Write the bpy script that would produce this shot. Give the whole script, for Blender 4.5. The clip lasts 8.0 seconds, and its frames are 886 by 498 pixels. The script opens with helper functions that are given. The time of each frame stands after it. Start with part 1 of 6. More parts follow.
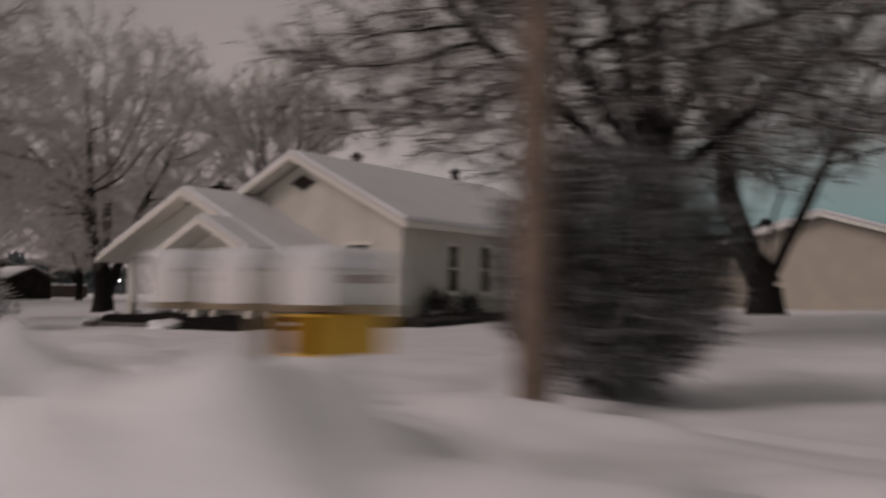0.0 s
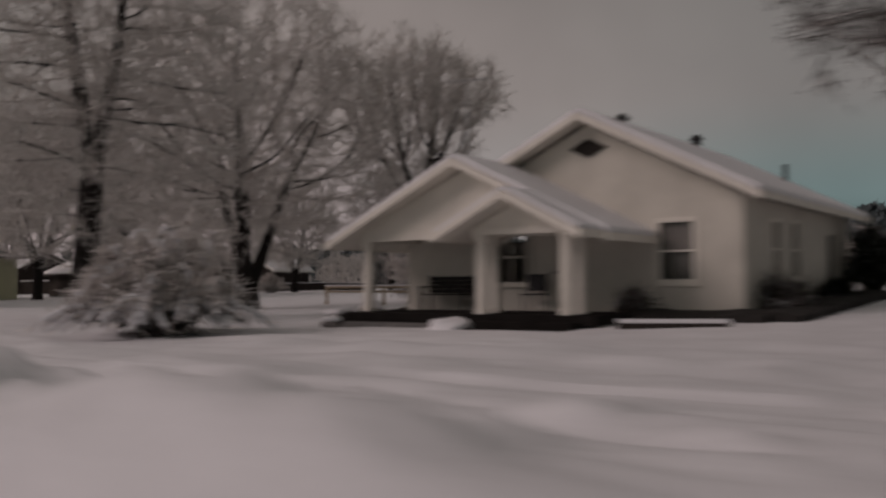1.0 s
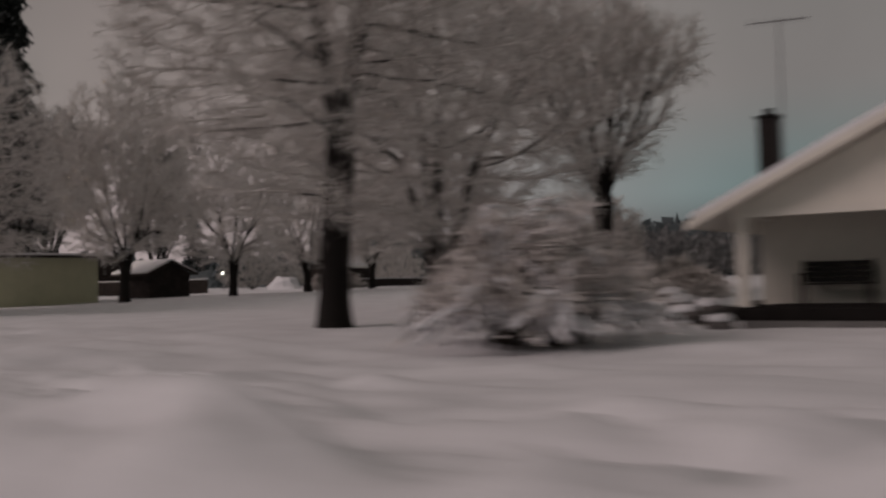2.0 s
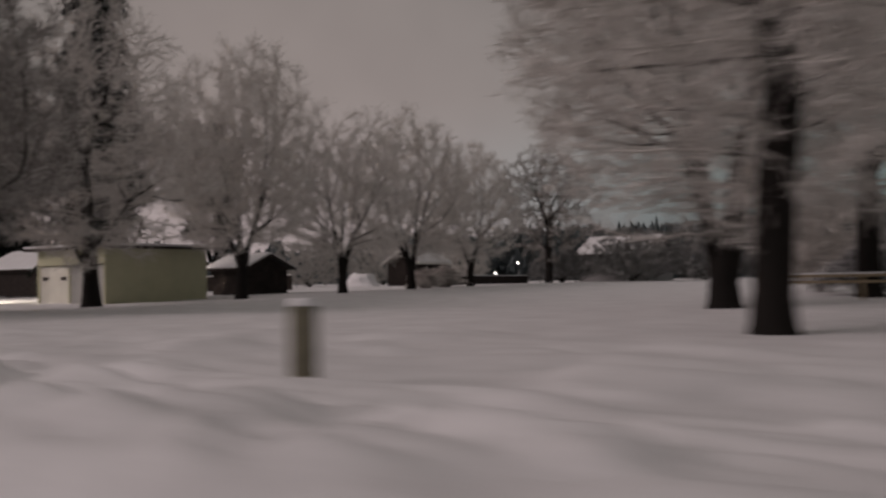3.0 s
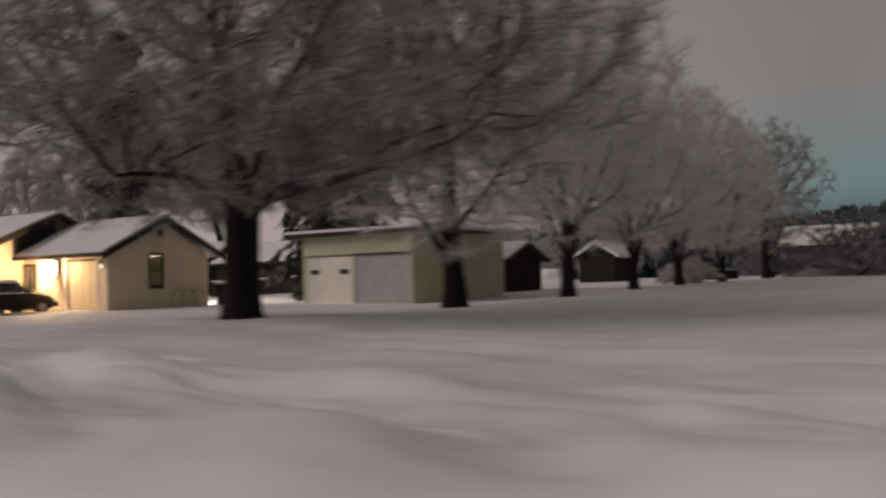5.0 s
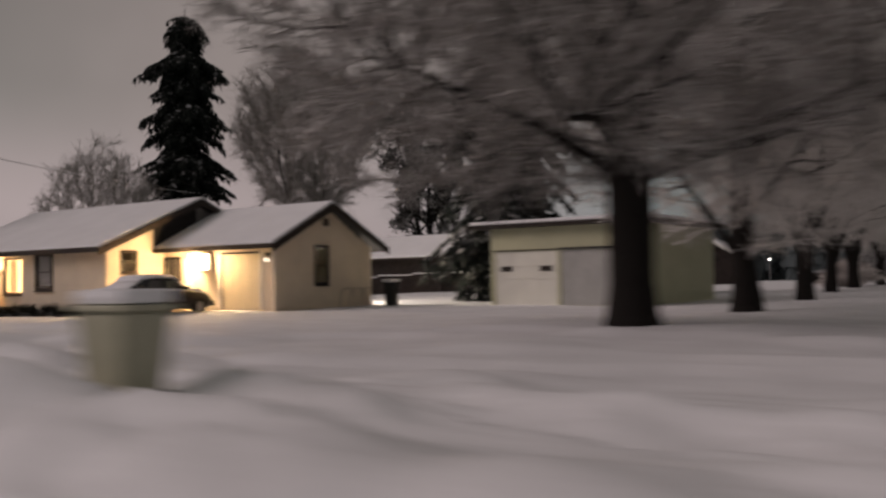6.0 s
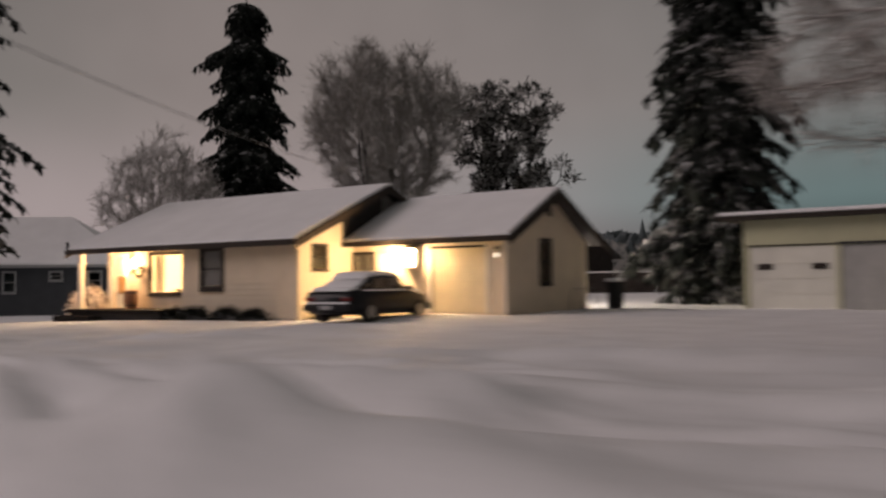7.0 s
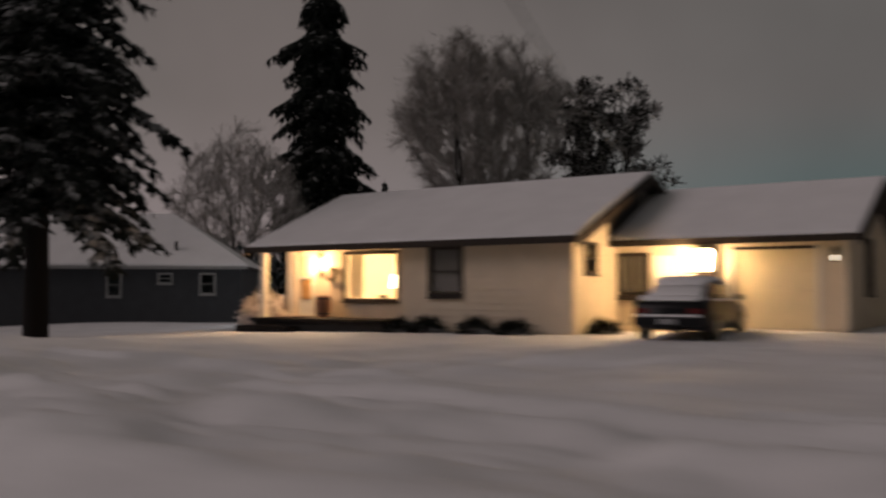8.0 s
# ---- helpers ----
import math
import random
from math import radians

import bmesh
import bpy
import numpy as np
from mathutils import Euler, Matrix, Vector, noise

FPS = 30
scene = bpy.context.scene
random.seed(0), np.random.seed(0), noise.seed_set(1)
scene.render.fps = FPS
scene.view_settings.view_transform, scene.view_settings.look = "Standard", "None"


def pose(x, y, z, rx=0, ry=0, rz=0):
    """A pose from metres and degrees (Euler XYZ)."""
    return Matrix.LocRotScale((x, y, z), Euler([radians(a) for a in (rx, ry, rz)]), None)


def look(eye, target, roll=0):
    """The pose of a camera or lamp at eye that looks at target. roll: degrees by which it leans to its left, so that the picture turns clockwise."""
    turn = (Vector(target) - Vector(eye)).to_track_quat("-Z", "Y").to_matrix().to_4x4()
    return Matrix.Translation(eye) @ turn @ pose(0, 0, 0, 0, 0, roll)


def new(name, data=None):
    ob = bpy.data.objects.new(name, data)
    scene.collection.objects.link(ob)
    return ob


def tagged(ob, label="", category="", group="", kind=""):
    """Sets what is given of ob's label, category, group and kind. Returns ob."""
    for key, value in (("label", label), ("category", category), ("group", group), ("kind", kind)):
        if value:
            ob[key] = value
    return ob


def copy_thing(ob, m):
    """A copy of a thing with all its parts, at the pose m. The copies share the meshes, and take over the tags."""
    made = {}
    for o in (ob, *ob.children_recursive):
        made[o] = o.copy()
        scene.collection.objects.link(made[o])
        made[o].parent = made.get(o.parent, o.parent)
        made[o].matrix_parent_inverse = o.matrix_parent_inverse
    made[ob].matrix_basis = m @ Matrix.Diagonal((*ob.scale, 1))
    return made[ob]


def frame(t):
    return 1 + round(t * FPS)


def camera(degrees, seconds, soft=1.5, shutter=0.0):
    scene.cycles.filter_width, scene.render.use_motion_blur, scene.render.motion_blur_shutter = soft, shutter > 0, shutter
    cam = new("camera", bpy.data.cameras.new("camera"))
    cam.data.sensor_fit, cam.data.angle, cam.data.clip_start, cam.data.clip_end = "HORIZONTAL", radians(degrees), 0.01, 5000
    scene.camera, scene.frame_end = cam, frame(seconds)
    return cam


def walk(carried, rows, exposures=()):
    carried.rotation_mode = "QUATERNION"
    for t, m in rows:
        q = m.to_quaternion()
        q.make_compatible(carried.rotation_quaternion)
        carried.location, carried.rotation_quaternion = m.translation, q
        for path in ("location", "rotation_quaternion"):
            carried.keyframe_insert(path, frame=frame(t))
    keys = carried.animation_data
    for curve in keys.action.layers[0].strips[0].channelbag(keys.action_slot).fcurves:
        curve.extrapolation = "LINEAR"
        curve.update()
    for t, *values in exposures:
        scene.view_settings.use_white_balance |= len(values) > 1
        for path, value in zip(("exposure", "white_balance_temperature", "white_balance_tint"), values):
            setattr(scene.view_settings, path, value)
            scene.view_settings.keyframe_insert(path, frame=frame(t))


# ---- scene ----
cam = camera(50.0, 8.0, soft=2.35, shutter=0.9)
PATH = [
    (0, (-1.004, 0.649, 0.891), (-2.167, 2.272, 0.992), 0.8),
    (0.2, (-2.817, 0.518, 0.888), (-3.985, 2.138, 0.995), 2.7),
    (0.3, (-3.726, 0.454, 0.885), (-4.885, 2.081, 0.98), 0.8),
    (0.5, (-5.557, 0.33, 0.878), (-6.714, 1.958, 0.969), 0.1),
    (0.6, (-6.486, 0.275, 0.876), (-7.637, 1.909, 0.96), 0.3),
    (1, (-10.282, 0.102, 0.876), (-11.437, 1.733, 0.954), -0.3),
    (1.3, (-13.187, 0.024, 0.884), (-14.342, 1.656, 0.943), 0.9),
    (1.5, (-15.142, -0.002, 0.89), (-16.302, 1.625, 0.958), -0.6),
    (2, (-20.041, -0.004, 0.929), (-21.189, 1.632, 0.995), -1.5),
    (2.2, (-22.026, -0.002, 0.934), (-23.176, 1.633, 1.0), -1.4),
    (3.3, (-32.987, -0.013, 0.936), (-34.147, 1.615, 1.001), -1.0),
    (3.7, (-36.976, -0.023, 0.935), (-38.139, 1.603, 0.999), -1.1),
    (4.1, (-40.949, -0.042, 0.931), (-42.118, 1.58, 0.996), -1.4),
    (4.3, (-42.919, -0.036, 0.931), (-44.092, 1.583, 0.995), -1.3),
    (4.5, (-44.872, -0.02, 0.93), (-46.049, 1.596, 0.994), -1.4),
    (5.8, (-57.483, 0.060, 0.921), (-58.690, 1.653, 0.989), -0.8),
    (6, (-59.452, -0.103, 0.924), (-60.658, 1.491, 0.994), -0.8),
    (6.2, (-61.432, -0.275, 0.925), (-62.632, 1.324, 0.994), -0.8),
    (6.5, (-64.391, -0.550, 0.932), (-65.594, 1.046, 1.003), -0.7),
    (6.7, (-66.391, -0.704, 0.934), (-67.594, 0.892, 1.007), -0.7),
    (7, (-69.369, -0.940, 0.936), (-70.569, 0.658, 1.010), -0.6),
    (7.3, (-72.408, -1.099, 0.935), (-73.607, 0.500, 1.010), -0.1),
    (7.5, (-74.423, -1.197, 0.936), (-75.623, 0.401, 1.015), -0.2),
    (8, (-79.486, -1.340, 0.946), (-80.690, 0.255, 1.037), 0.1),
]
walk(cam, [(t, look(eye, target, roll)) for t, eye, target, roll in PATH], exposures=((0.0, 0.06), (0.15, 0.0), (0.3, -0.19), (2.2, -0.19), (3.4, -0.12), (5.8, -0.12), (6.5, -0.18), (7.0, -0.28), (7.5, -0.70), (8.0, -0.92)))

# ---------------------------------------------------------------- sky and large lights
world = bpy.data.worlds.new("night_sky")
scene.world = world
world.use_nodes = True


def wnode(kind, **values):
    n = world.node_tree.nodes.new(kind)
    for key, value in values.items():
        n.inputs[key].default_value = value
    return n


def wlink(a, b):
    world.node_tree.links.new(a, b)


def build_sky():
    """Low cloud lit by a town: pink-grey, brighter near the ground, teal towards the open field."""
    world.node_tree.nodes.clear()
    out = wnode("ShaderNodeOutputWorld")
    bg = wnode("ShaderNodeBackground", Strength=1.0)
    tc = wnode("ShaderNodeTexCoord")
    sep = wnode("ShaderNodeSeparateXYZ")
    wlink(tc.outputs["Generated"], sep.inputs[0])
    side = wnode("ShaderNodeMapRange", **{"From Min": -0.74, "From Max": -0.22, "To Min": 1.0, "To Max": 0.0})
    side.interpolation_type = "SMOOTHSTEP"
    wlink(sep.outputs["X"], side.inputs["Value"])
    low = wnode("ShaderNodeMix")
    low.data_type = "RGBA"
    low.inputs[7].default_value = (0.41, 0.338, 0.334, 1)
    # the open side darkens towards the hazy skyline
    haze = wnode("ShaderNodeMapRange", **{"From Min": 0.030, "From Max": 0.090, "To Min": 1.0, "To Max": 0.0})
    haze.interpolation_type = "SMOOTHSTEP"
    wlink(sep.outputs["Z"], haze.inputs["Value"])
    dim = wnode("ShaderNodeMix")
    dim.data_type = "RGBA"
    dim.inputs[6].default_value = (0.180, 0.245, 0.245, 1)
    dim.inputs[7].default_value = (0.062, 0.078, 0.080, 1)
    wlink(haze.outputs[0], dim.inputs[0])
    wlink(dim.outputs[2], low.inputs[6])
    wlink(side.outputs[0], low.inputs[0])
    mid = wnode("ShaderNodeMix")
    mid.data_type = "RGBA"
    up = wnode("ShaderNodeMapRange", **{"From Min": 0.07, "From Max": 0.20, "To Min": 0.0, "To Max": 1.0})
    up.interpolation_type = "SMOOTHSTEP"
    wlink(sep.outputs["Z"], up.inputs["Value"])
    wlink(up.outputs[0], mid.inputs[0])
    wlink(low.outputs[2], mid.inputs[6])
    veil = wnode("ShaderNodeMix")
    veil.data_type = "RGBA"
    veil.inputs[6].default_value = (0.232, 0.216, 0.208, 1)
    veil.inputs[7].default_value = (0.335, 0.282, 0.268, 1)
    wlink(side.outputs[0], veil.inputs[0])
    # past the town's glow the cloud is greyer again
    past = wnode("ShaderNodeMapRange", **{"From Min": -0.90, "From Max": -0.74, "To Min": 1.0, "To Max": 0.0})
    past.interpolation_type = "SMOOTHSTEP"
    wlink(sep.outputs["X"], past.inputs["Value"])
    grey = wnode("ShaderNodeMix")
    grey.data_type = "RGBA"
    grey.inputs[7].default_value = (0.232, 0.210, 0.197, 1)
    wlink(past.outputs[0], grey.inputs[0])
    wlink(veil.outputs[2], grey.inputs[6])
    wlink(grey.outputs[2], mid.inputs[7])
    high = wnode("ShaderNodeMix")
    high.data_type = "RGBA"
    up2 = wnode("ShaderNodeMapRange", **{"From Min": 0.18, "From Max": 0.6, "To Min": 0.0, "To Max": 1.0})
    wlink(sep.outputs["Z"], up2.inputs["Value"])
    wlink(up2.outputs[0], high.inputs[0])
    wlink(mid.outputs[2], high.inputs[6])
    high.inputs[7].default_value = (0.165, 0.150, 0.140, 1)
    cloud = wnode("ShaderNodeTexNoise", Scale=2.2, Detail=4.0, Roughness=0.55)
    wlink(tc.outputs["Generated"], cloud.inputs["Vector"])
    amp = wnode("ShaderNodeMapRange", **{"From Min": 0.3, "From Max": 0.7, "To Min": 0.86, "To Max": 1.14})
    wlink(cloud.outputs[0], amp.inputs["Value"])
    mul = wnode("ShaderNodeVectorMath")
    mul.operation = "SCALE"
    wlink(high.outputs[2], mul.inputs[0])
    wlink(amp.outputs[0], mul.inputs["Scale"])
    wlink(mul.outputs[0], bg.inputs["Color"])
    wlink(bg.outputs[0], out.inputs[0])


build_sky()

glow = bpy.data.lights.new("cloud_glow", "SUN")
glow.energy, glow.angle, glow.color = 1.02, radians(32), (1.0, 0.80, 0.795)
glow_ob = new("cloud_glow", glow)
glow_ob.matrix_world = look((-20, -26, 20), (0, 0, 0))


def lamp(name, place, watts, colour, radius=0.07):
    data = bpy.data.lights.new(name, "POINT")
    data.energy, data.color, data.shadow_soft_size = watts, colour, radius
    ob = new(name, data)
    ob.location = place
    return ob


WARM = (1.0, 0.57, 0.27)
# the ranch house stands a little turned to the road
RANCH = pose(-0.377, 2.645, 0, 0, 0, 1.275)
lamp("porch_light", RANCH @ Vector((-101.85, 21.72, 1.92)), 520, WARM, 0.06)
lamp("living_room_light", RANCH @ Vector((-99.3, 23.7, 1.75)), 4000, (1.0, 0.70, 0.42), 0.25)
lamp("garage_light", RANCH @ Vector((-89.3, 22.8, 1.84)), 320, (1.0, 0.63, 0.31), 0.06)
lamp("rear_yard_light", RANCH @ Vector((-90.2, 29.72, 2.02)), 3600, (1.0, 0.84, 0.70), 0.07)
lamp("yard_lamp_light", (-113.35, 31.8, 1.60), 220, (0.82, 0.92, 1.0), 0.08)


# ---------------------------------------------------------------- materials
def material(name, colour, rough=0.8, metal=0.0, vary=0.12, scale=6.0, bump=0.15, fine=60.0, second=None, spec=0.4):
    """Base colour broken up at two scales, with a fine relief."""
    m = bpy.data.materials.new(name)
    m.use_nodes = True
    t = m.node_tree
    p = t.nodes["Principled BSDF"]
    p.inputs["Roughness"].default_value, p.inputs["Metallic"].default_value = rough, metal
    p.inputs["Specular IOR Level"].default_value = spec
    tc = t.nodes.new("ShaderNodeTexCoord")
    big = t.nodes.new("ShaderNodeTexNoise")
    big.inputs["Scale"].default_value, big.inputs["Detail"].default_value = scale, 5
    small = t.nodes.new("ShaderNodeTexNoise")
    small.inputs["Scale"].default_value, small.inputs["Detail"].default_value = fine, 3
    t.links.new(tc.outputs["Object"], big.inputs["Vector"])
    t.links.new(tc.outputs["Object"], small.inputs["Vector"])
    add = t.nodes.new("ShaderNodeMath")
    add.operation = "MULTIPLY_ADD"
    add.inputs[1].default_value, add.inputs[2].default_value = 0.35, 0.0
    t.links.new(small.outputs[0], add.inputs[0])
    t.links.new(big.outputs[0], add.inputs[2])
    mix = t.nodes.new("ShaderNodeMix")
    mix.data_type = "RGBA"
    a = tuple(c * (1 - vary) for c in colour)
    b = tuple(min(1, c * (1 + vary)) for c in colour) if second is None else second
    mix.inputs[6].default_value, mix.inputs[7].default_value = (*a, 1), (*b, 1)
    ramp = t.nodes.new("ShaderNodeMapRange")
    ramp.inputs["From Min"].default_value, ramp.inputs["From Max"].default_value = 0.45, 0.9
    t.links.new(add.outputs[0], ramp.inputs["Value"])
    t.links.new(ramp.outputs[0], mix.inputs[0])
    t.links.new(mix.outputs[2], p.inputs["Base Color"])
    if bump:
        bn = t.nodes.new("ShaderNodeBump")
        bn.inputs["Strength"].default_value, bn.inputs["Distance"].default_value = bump, 0.02
        t.links.new(add.outputs[0], bn.inputs["Height"])
        t.links.new(bn.outputs[0], p.inputs["Normal"])
    return m


def snow_on(name, under, snow=(0.80, 0.80, 0.82), low=-0.1, high=0.45, rough=0.85, scale=7.0):
    """A dark surface on which snow lies wherever it faces upwards, in uneven patches."""
    m = bpy.data.materials.new(name)
    m.use_nodes = True
    t = m.node_tree
    p = t.nodes["Principled BSDF"]
    p.inputs["Roughness"].default_value = rough
    p.inputs["Specular IOR Level"].default_value = 0.12
    geo = t.nodes.new("ShaderNodeNewGeometry")
    sep = t.nodes.new("ShaderNodeSeparateXYZ")
    t.links.new(geo.outputs["Normal"], sep.inputs[0])
    tc = t.nodes.new("ShaderNodeTexCoord")
    n = t.nodes.new("ShaderNodeTexNoise")
    n.inputs["Scale"].default_value, n.inputs["Detail"].default_value = scale, 4
    t.links.new(tc.outputs["Object"], n.inputs["Vector"])
    add = t.nodes.new("ShaderNodeMath")
    add.operation = "MULTIPLY_ADD"
    add.inputs[1].default_value = 1.1
    t.links.new(n.outputs[0], add.inputs[0])
    sub = t.nodes.new("ShaderNodeMath")
    sub.operation = "SUBTRACT"
    sub.inputs[1].default_value = 0.55
    t.links.new(sep.outputs["Z"], sub.inputs[0])
    t.links.new(sub.outputs[0], add.inputs[2])
    ramp = t.nodes.new("ShaderNodeMapRange")
    ramp.inputs["From Min"].default_value, ramp.inputs["From Max"].default_value = low, high
    t.links.new(add.outputs[0], ramp.inputs["Value"])
    mix = t.nodes.new("ShaderNodeMix")
    mix.data_type = "RGBA"
    mix.inputs[6].default_value, mix.inputs[7].default_value = (*under, 1), (*snow, 1)
    t.links.new(ramp.outputs[0], mix.inputs[0])
    t.links.new(mix.outputs[2], p.inputs["Base Color"])
    return m


def glowing(name, colour, strength):
    m = bpy.data.materials.new(name)
    m.use_nodes = True
    p = m.node_tree.nodes["Principled BSDF"]
    p.inputs["Base Color"].default_value = (*colour, 1)
    p.inputs["Emission Color"].default_value = (*colour, 1)
    p.inputs["Emission Strength"].default_value = strength
    return m


def glass_material():
    m = bpy.data.materials.new("window_glass")
    m.use_nodes = True
    p = m.node_tree.nodes["Principled BSDF"]
    p.inputs["Base Color"].default_value = (0.9, 0.93, 0.92, 1)
    p.inputs["Roughness"].default_value = 0.03
    p.inputs["Transmission Weight"].default_value = 1.0
    p.inputs["IOR"].default_value = 1.3
    return m


SNOW = material("snow", (0.80, 0.80, 0.82), 0.75, vary=0.08, scale=0.8, bump=0.35, fine=14, spec=0.3)
SNOW_ROOF = material("roof_snow", (0.80, 0.80, 0.82), 0.8, vary=0.04, scale=0.9, bump=0.2, fine=9, spec=0.25)
STUCCO = material("cream_stucco", (0.585, 0.562, 0.498), 0.9, vary=0.12, scale=1.0, bump=0.25, fine=45)
CREAM = material("cream_paint", (0.72, 0.69, 0.62), 0.7, vary=0.06, scale=2.0, bump=0.1)
YELLOW = material("pale_yellow_paint", (0.60, 0.515, 0.395), 0.7, vary=0.07, scale=1.4, bump=0.12)
GREENISH = material("yellow_green_paint", (0.45, 0.448, 0.305), 0.75, vary=0.08, scale=1.1, bump=0.15)
PALE_DOOR = material("off_white_door_paint", (0.66, 0.65, 0.58), 0.6, vary=0.06, scale=1.7, bump=0.08)
GREY_DOOR = material("weathered_grey_steel", (0.42, 0.42, 0.40), 0.55, vary=0.12, scale=2.5, bump=0.1)
DARK_TRIM = material("dark_brown_trim", (0.032, 0.026, 0.022), 0.7, vary=0.2, scale=4, spec=0.15)
BLACK = material("near_black", (0.022, 0.020, 0.018), 0.95, vary=0.3, scale=5, bump=0.5)
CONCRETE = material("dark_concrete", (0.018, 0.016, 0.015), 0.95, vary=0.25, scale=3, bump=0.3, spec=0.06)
BLUE_GREY = material("slate_blue_siding", (0.036, 0.039, 0.045), 0.7, vary=0.12, scale=1.6)
WHITE = material("white_trim_paint", (0.76, 0.75, 0.70), 0.6, vary=0.05, scale=3)
DOOR_CREAM = material("cream_garage_door_paint", (0.70, 0.60, 0.40), 0.6, vary=0.06, scale=2)
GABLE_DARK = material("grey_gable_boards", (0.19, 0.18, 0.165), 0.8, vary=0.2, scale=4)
GREY_TRIM = material("dull_white_trim", (0.26, 0.26, 0.26), 0.6, vary=0.06, scale=3)
BARN = material("dark_shed_boards", (0.030, 0.025, 0.023), 0.9, vary=0.3, scale=3, spec=0.1)
TAN_WALL = material("tan_stucco", (0.46, 0.42, 0.35), 0.9, vary=0.08, scale=1.5)
WOOD_POLE = material("creosoted_pole_wood", (0.20, 0.150, 0.115), 0.85, vary=0.35, scale=4, bump=0.4, fine=30)
OLD_POST = material("mossy_post_wood", (0.15, 0.14, 0.10), 0.9, vary=0.3, scale=6, bump=0.3)
POST_WOOD = material("weathered_post_wood", (0.30, 0.24, 0.16), 0.85, vary=0.25, scale=5, bump=0.3)
BRICK = material("dark_brick", (0.020, 0.016, 0.015), 0.9, vary=0.3, scale=9, bump=0.4)
METAL = material("galvanised_metal", (0.35, 0.35, 0.36), 0.4, 0.8, vary=0.15, scale=8)
DARK_METAL = material("dark_vent_metal", (0.03, 0.03, 0.032), 0.5, 0.5, vary=0.2)
SHINGLE = material("asphalt_shingles", (0.05, 0.048, 0.046), 0.95, vary=0.25, scale=5, bump=0.4)
CAR_PAINT = material("black_car_paint", (0.008, 0.008, 0.010), 0.34, 0.0, vary=0.1, bump=0.0, spec=0.22)
CAR_GLASS = material("dark_car_glass", (0.02, 0.022, 0.025), 0.08, vary=0.1, bump=0.0, spec=0.7)
RUBBER = material("tyre_rubber", (0.02, 0.02, 0.02), 0.9, vary=0.2)
TAIL_RED = material("red_lens", (0.10, 0.008, 0.008), 0.2, vary=0.1, bump=0.0)
MAIL_WHITE = material("white_mailbox_enamel", (0.80, 0.78, 0.76), 0.4, vary=0.06, scale=5)
MAIL_DARK = material("dark_mailbox_enamel", (0.10, 0.07, 0.06), 0.45, vary=0.15, scale=5)
TUBE_YELLOW = material("yellow_plastic", (0.72, 0.42, 0.03), 0.45, vary=0.08, scale=6)
TUBE_TAN = material("tan_plastic", (0.60, 0.50, 0.43), 0.5, vary=0.08, scale=6)
BIN_GREEN = material("pale_olive_bin_plastic", (0.40, 0.39, 0.29), 0.5, vary=0.12, scale=5)
CLOTH = material("cream_curtain_cloth", (0.72, 0.60, 0.42), 0.95, vary=0.1, scale=6)
RED_CLAY = material("reddish_barrel_wood", (0.26, 0.13, 0.08), 0.8, vary=0.2, scale=6)
GREEN_WREATH = material("evergreen_sprigs", (0.09, 0.08, 0.035), 0.9, vary=0.4, scale=20)
DOOR_BROWN = material("golden_oak_door", (0.34, 0.20, 0.08), 0.5, vary=0.15, scale=5)
INSIDE = material("warm_room_plaster", (0.72, 0.62, 0.46), 0.9, vary=0.05, scale=2)
BARK = snow_on("snow_dusted_bark", (0.015, 0.013, 0.012), low=0.70, high=1.0, scale=3.0)
TWIG = snow_on("snow_laden_twigs", (0.40, 0.378, 0.352), snow=(0.80, 0.78, 0.75), low=-0.30, high=0.60, scale=2.0)
TWIG_MID = snow_on("half_snowed_twigs", (0.17, 0.157, 0.144), snow=(0.70, 0.68, 0.66), low=-0.04, high=0.70, scale=2.0)
TWIG_GREY = snow_on("greyed_snowy_twigs", (0.205, 0.192, 0.180), snow=(0.72, 0.70, 0.68), low=-0.13, high=0.62, scale=2.0)
TWIG_DARK = snow_on("sparsely_snowed_twigs", (0.055, 0.050, 0.046), snow=(0.62, 0.60, 0.58), low=0.02, high=0.75, scale=2.0)
# frost, paled beyond TWIG to offset shade inside dense crowns
TWIG_LIFTED = snow_on("frosted_lifted_twigs", (0.54, 0.515, 0.485), snow=(0.80, 0.78, 0.76), low=-0.32, high=0.65, scale=0.6)
NEEDLE = snow_on("snowy_spruce_needles", (0.017, 0.020, 0.018), low=0.59, high=1.05, scale=1.2)
NEEDLE_PINE = snow_on("snow_clotted_pine_needles", (0.030, 0.031, 0.027), snow=(0.60, 0.59, 0.58), low=-0.30, high=0.75, scale=0.5)
NEEDLE_DARK = snow_on("dark_spruce_needles", (0.010, 0.013, 0.011), low=0.66, high=1.05, scale=0.9)
SHRUB = snow_on("snow_bowed_stems", (0.20, 0.175, 0.155), snow=(0.74, 0.70, 0.67), low=-0.25, high=0.50, scale=3.0)
THICKET = snow_on("frosted_thicket_stems", (0.15, 0.150, 0.148), snow=(0.56, 0.56, 0.56), low=-0.05, high=0.8, scale=1.0)
SHRUB_DARK = snow_on("snow_capped_evergreen", (0.016, 0.018, 0.014), low=0.50, high=1.0, scale=3.0)
SHRUB_MID = snow_on("snow_dusted_evergreen", (0.035, 0.034, 0.028), low=0.05, high=0.85, scale=3.0)
BARE_SHRUB = snow_on("dark_bare_stems", (0.05, 0.042, 0.036), low=0.35, high=1.0, scale=3.0)
STONE = material("grey_field_stone", (0.13, 0.12, 0.115), 0.9, vary=0.3, scale=5, bump=0.4)
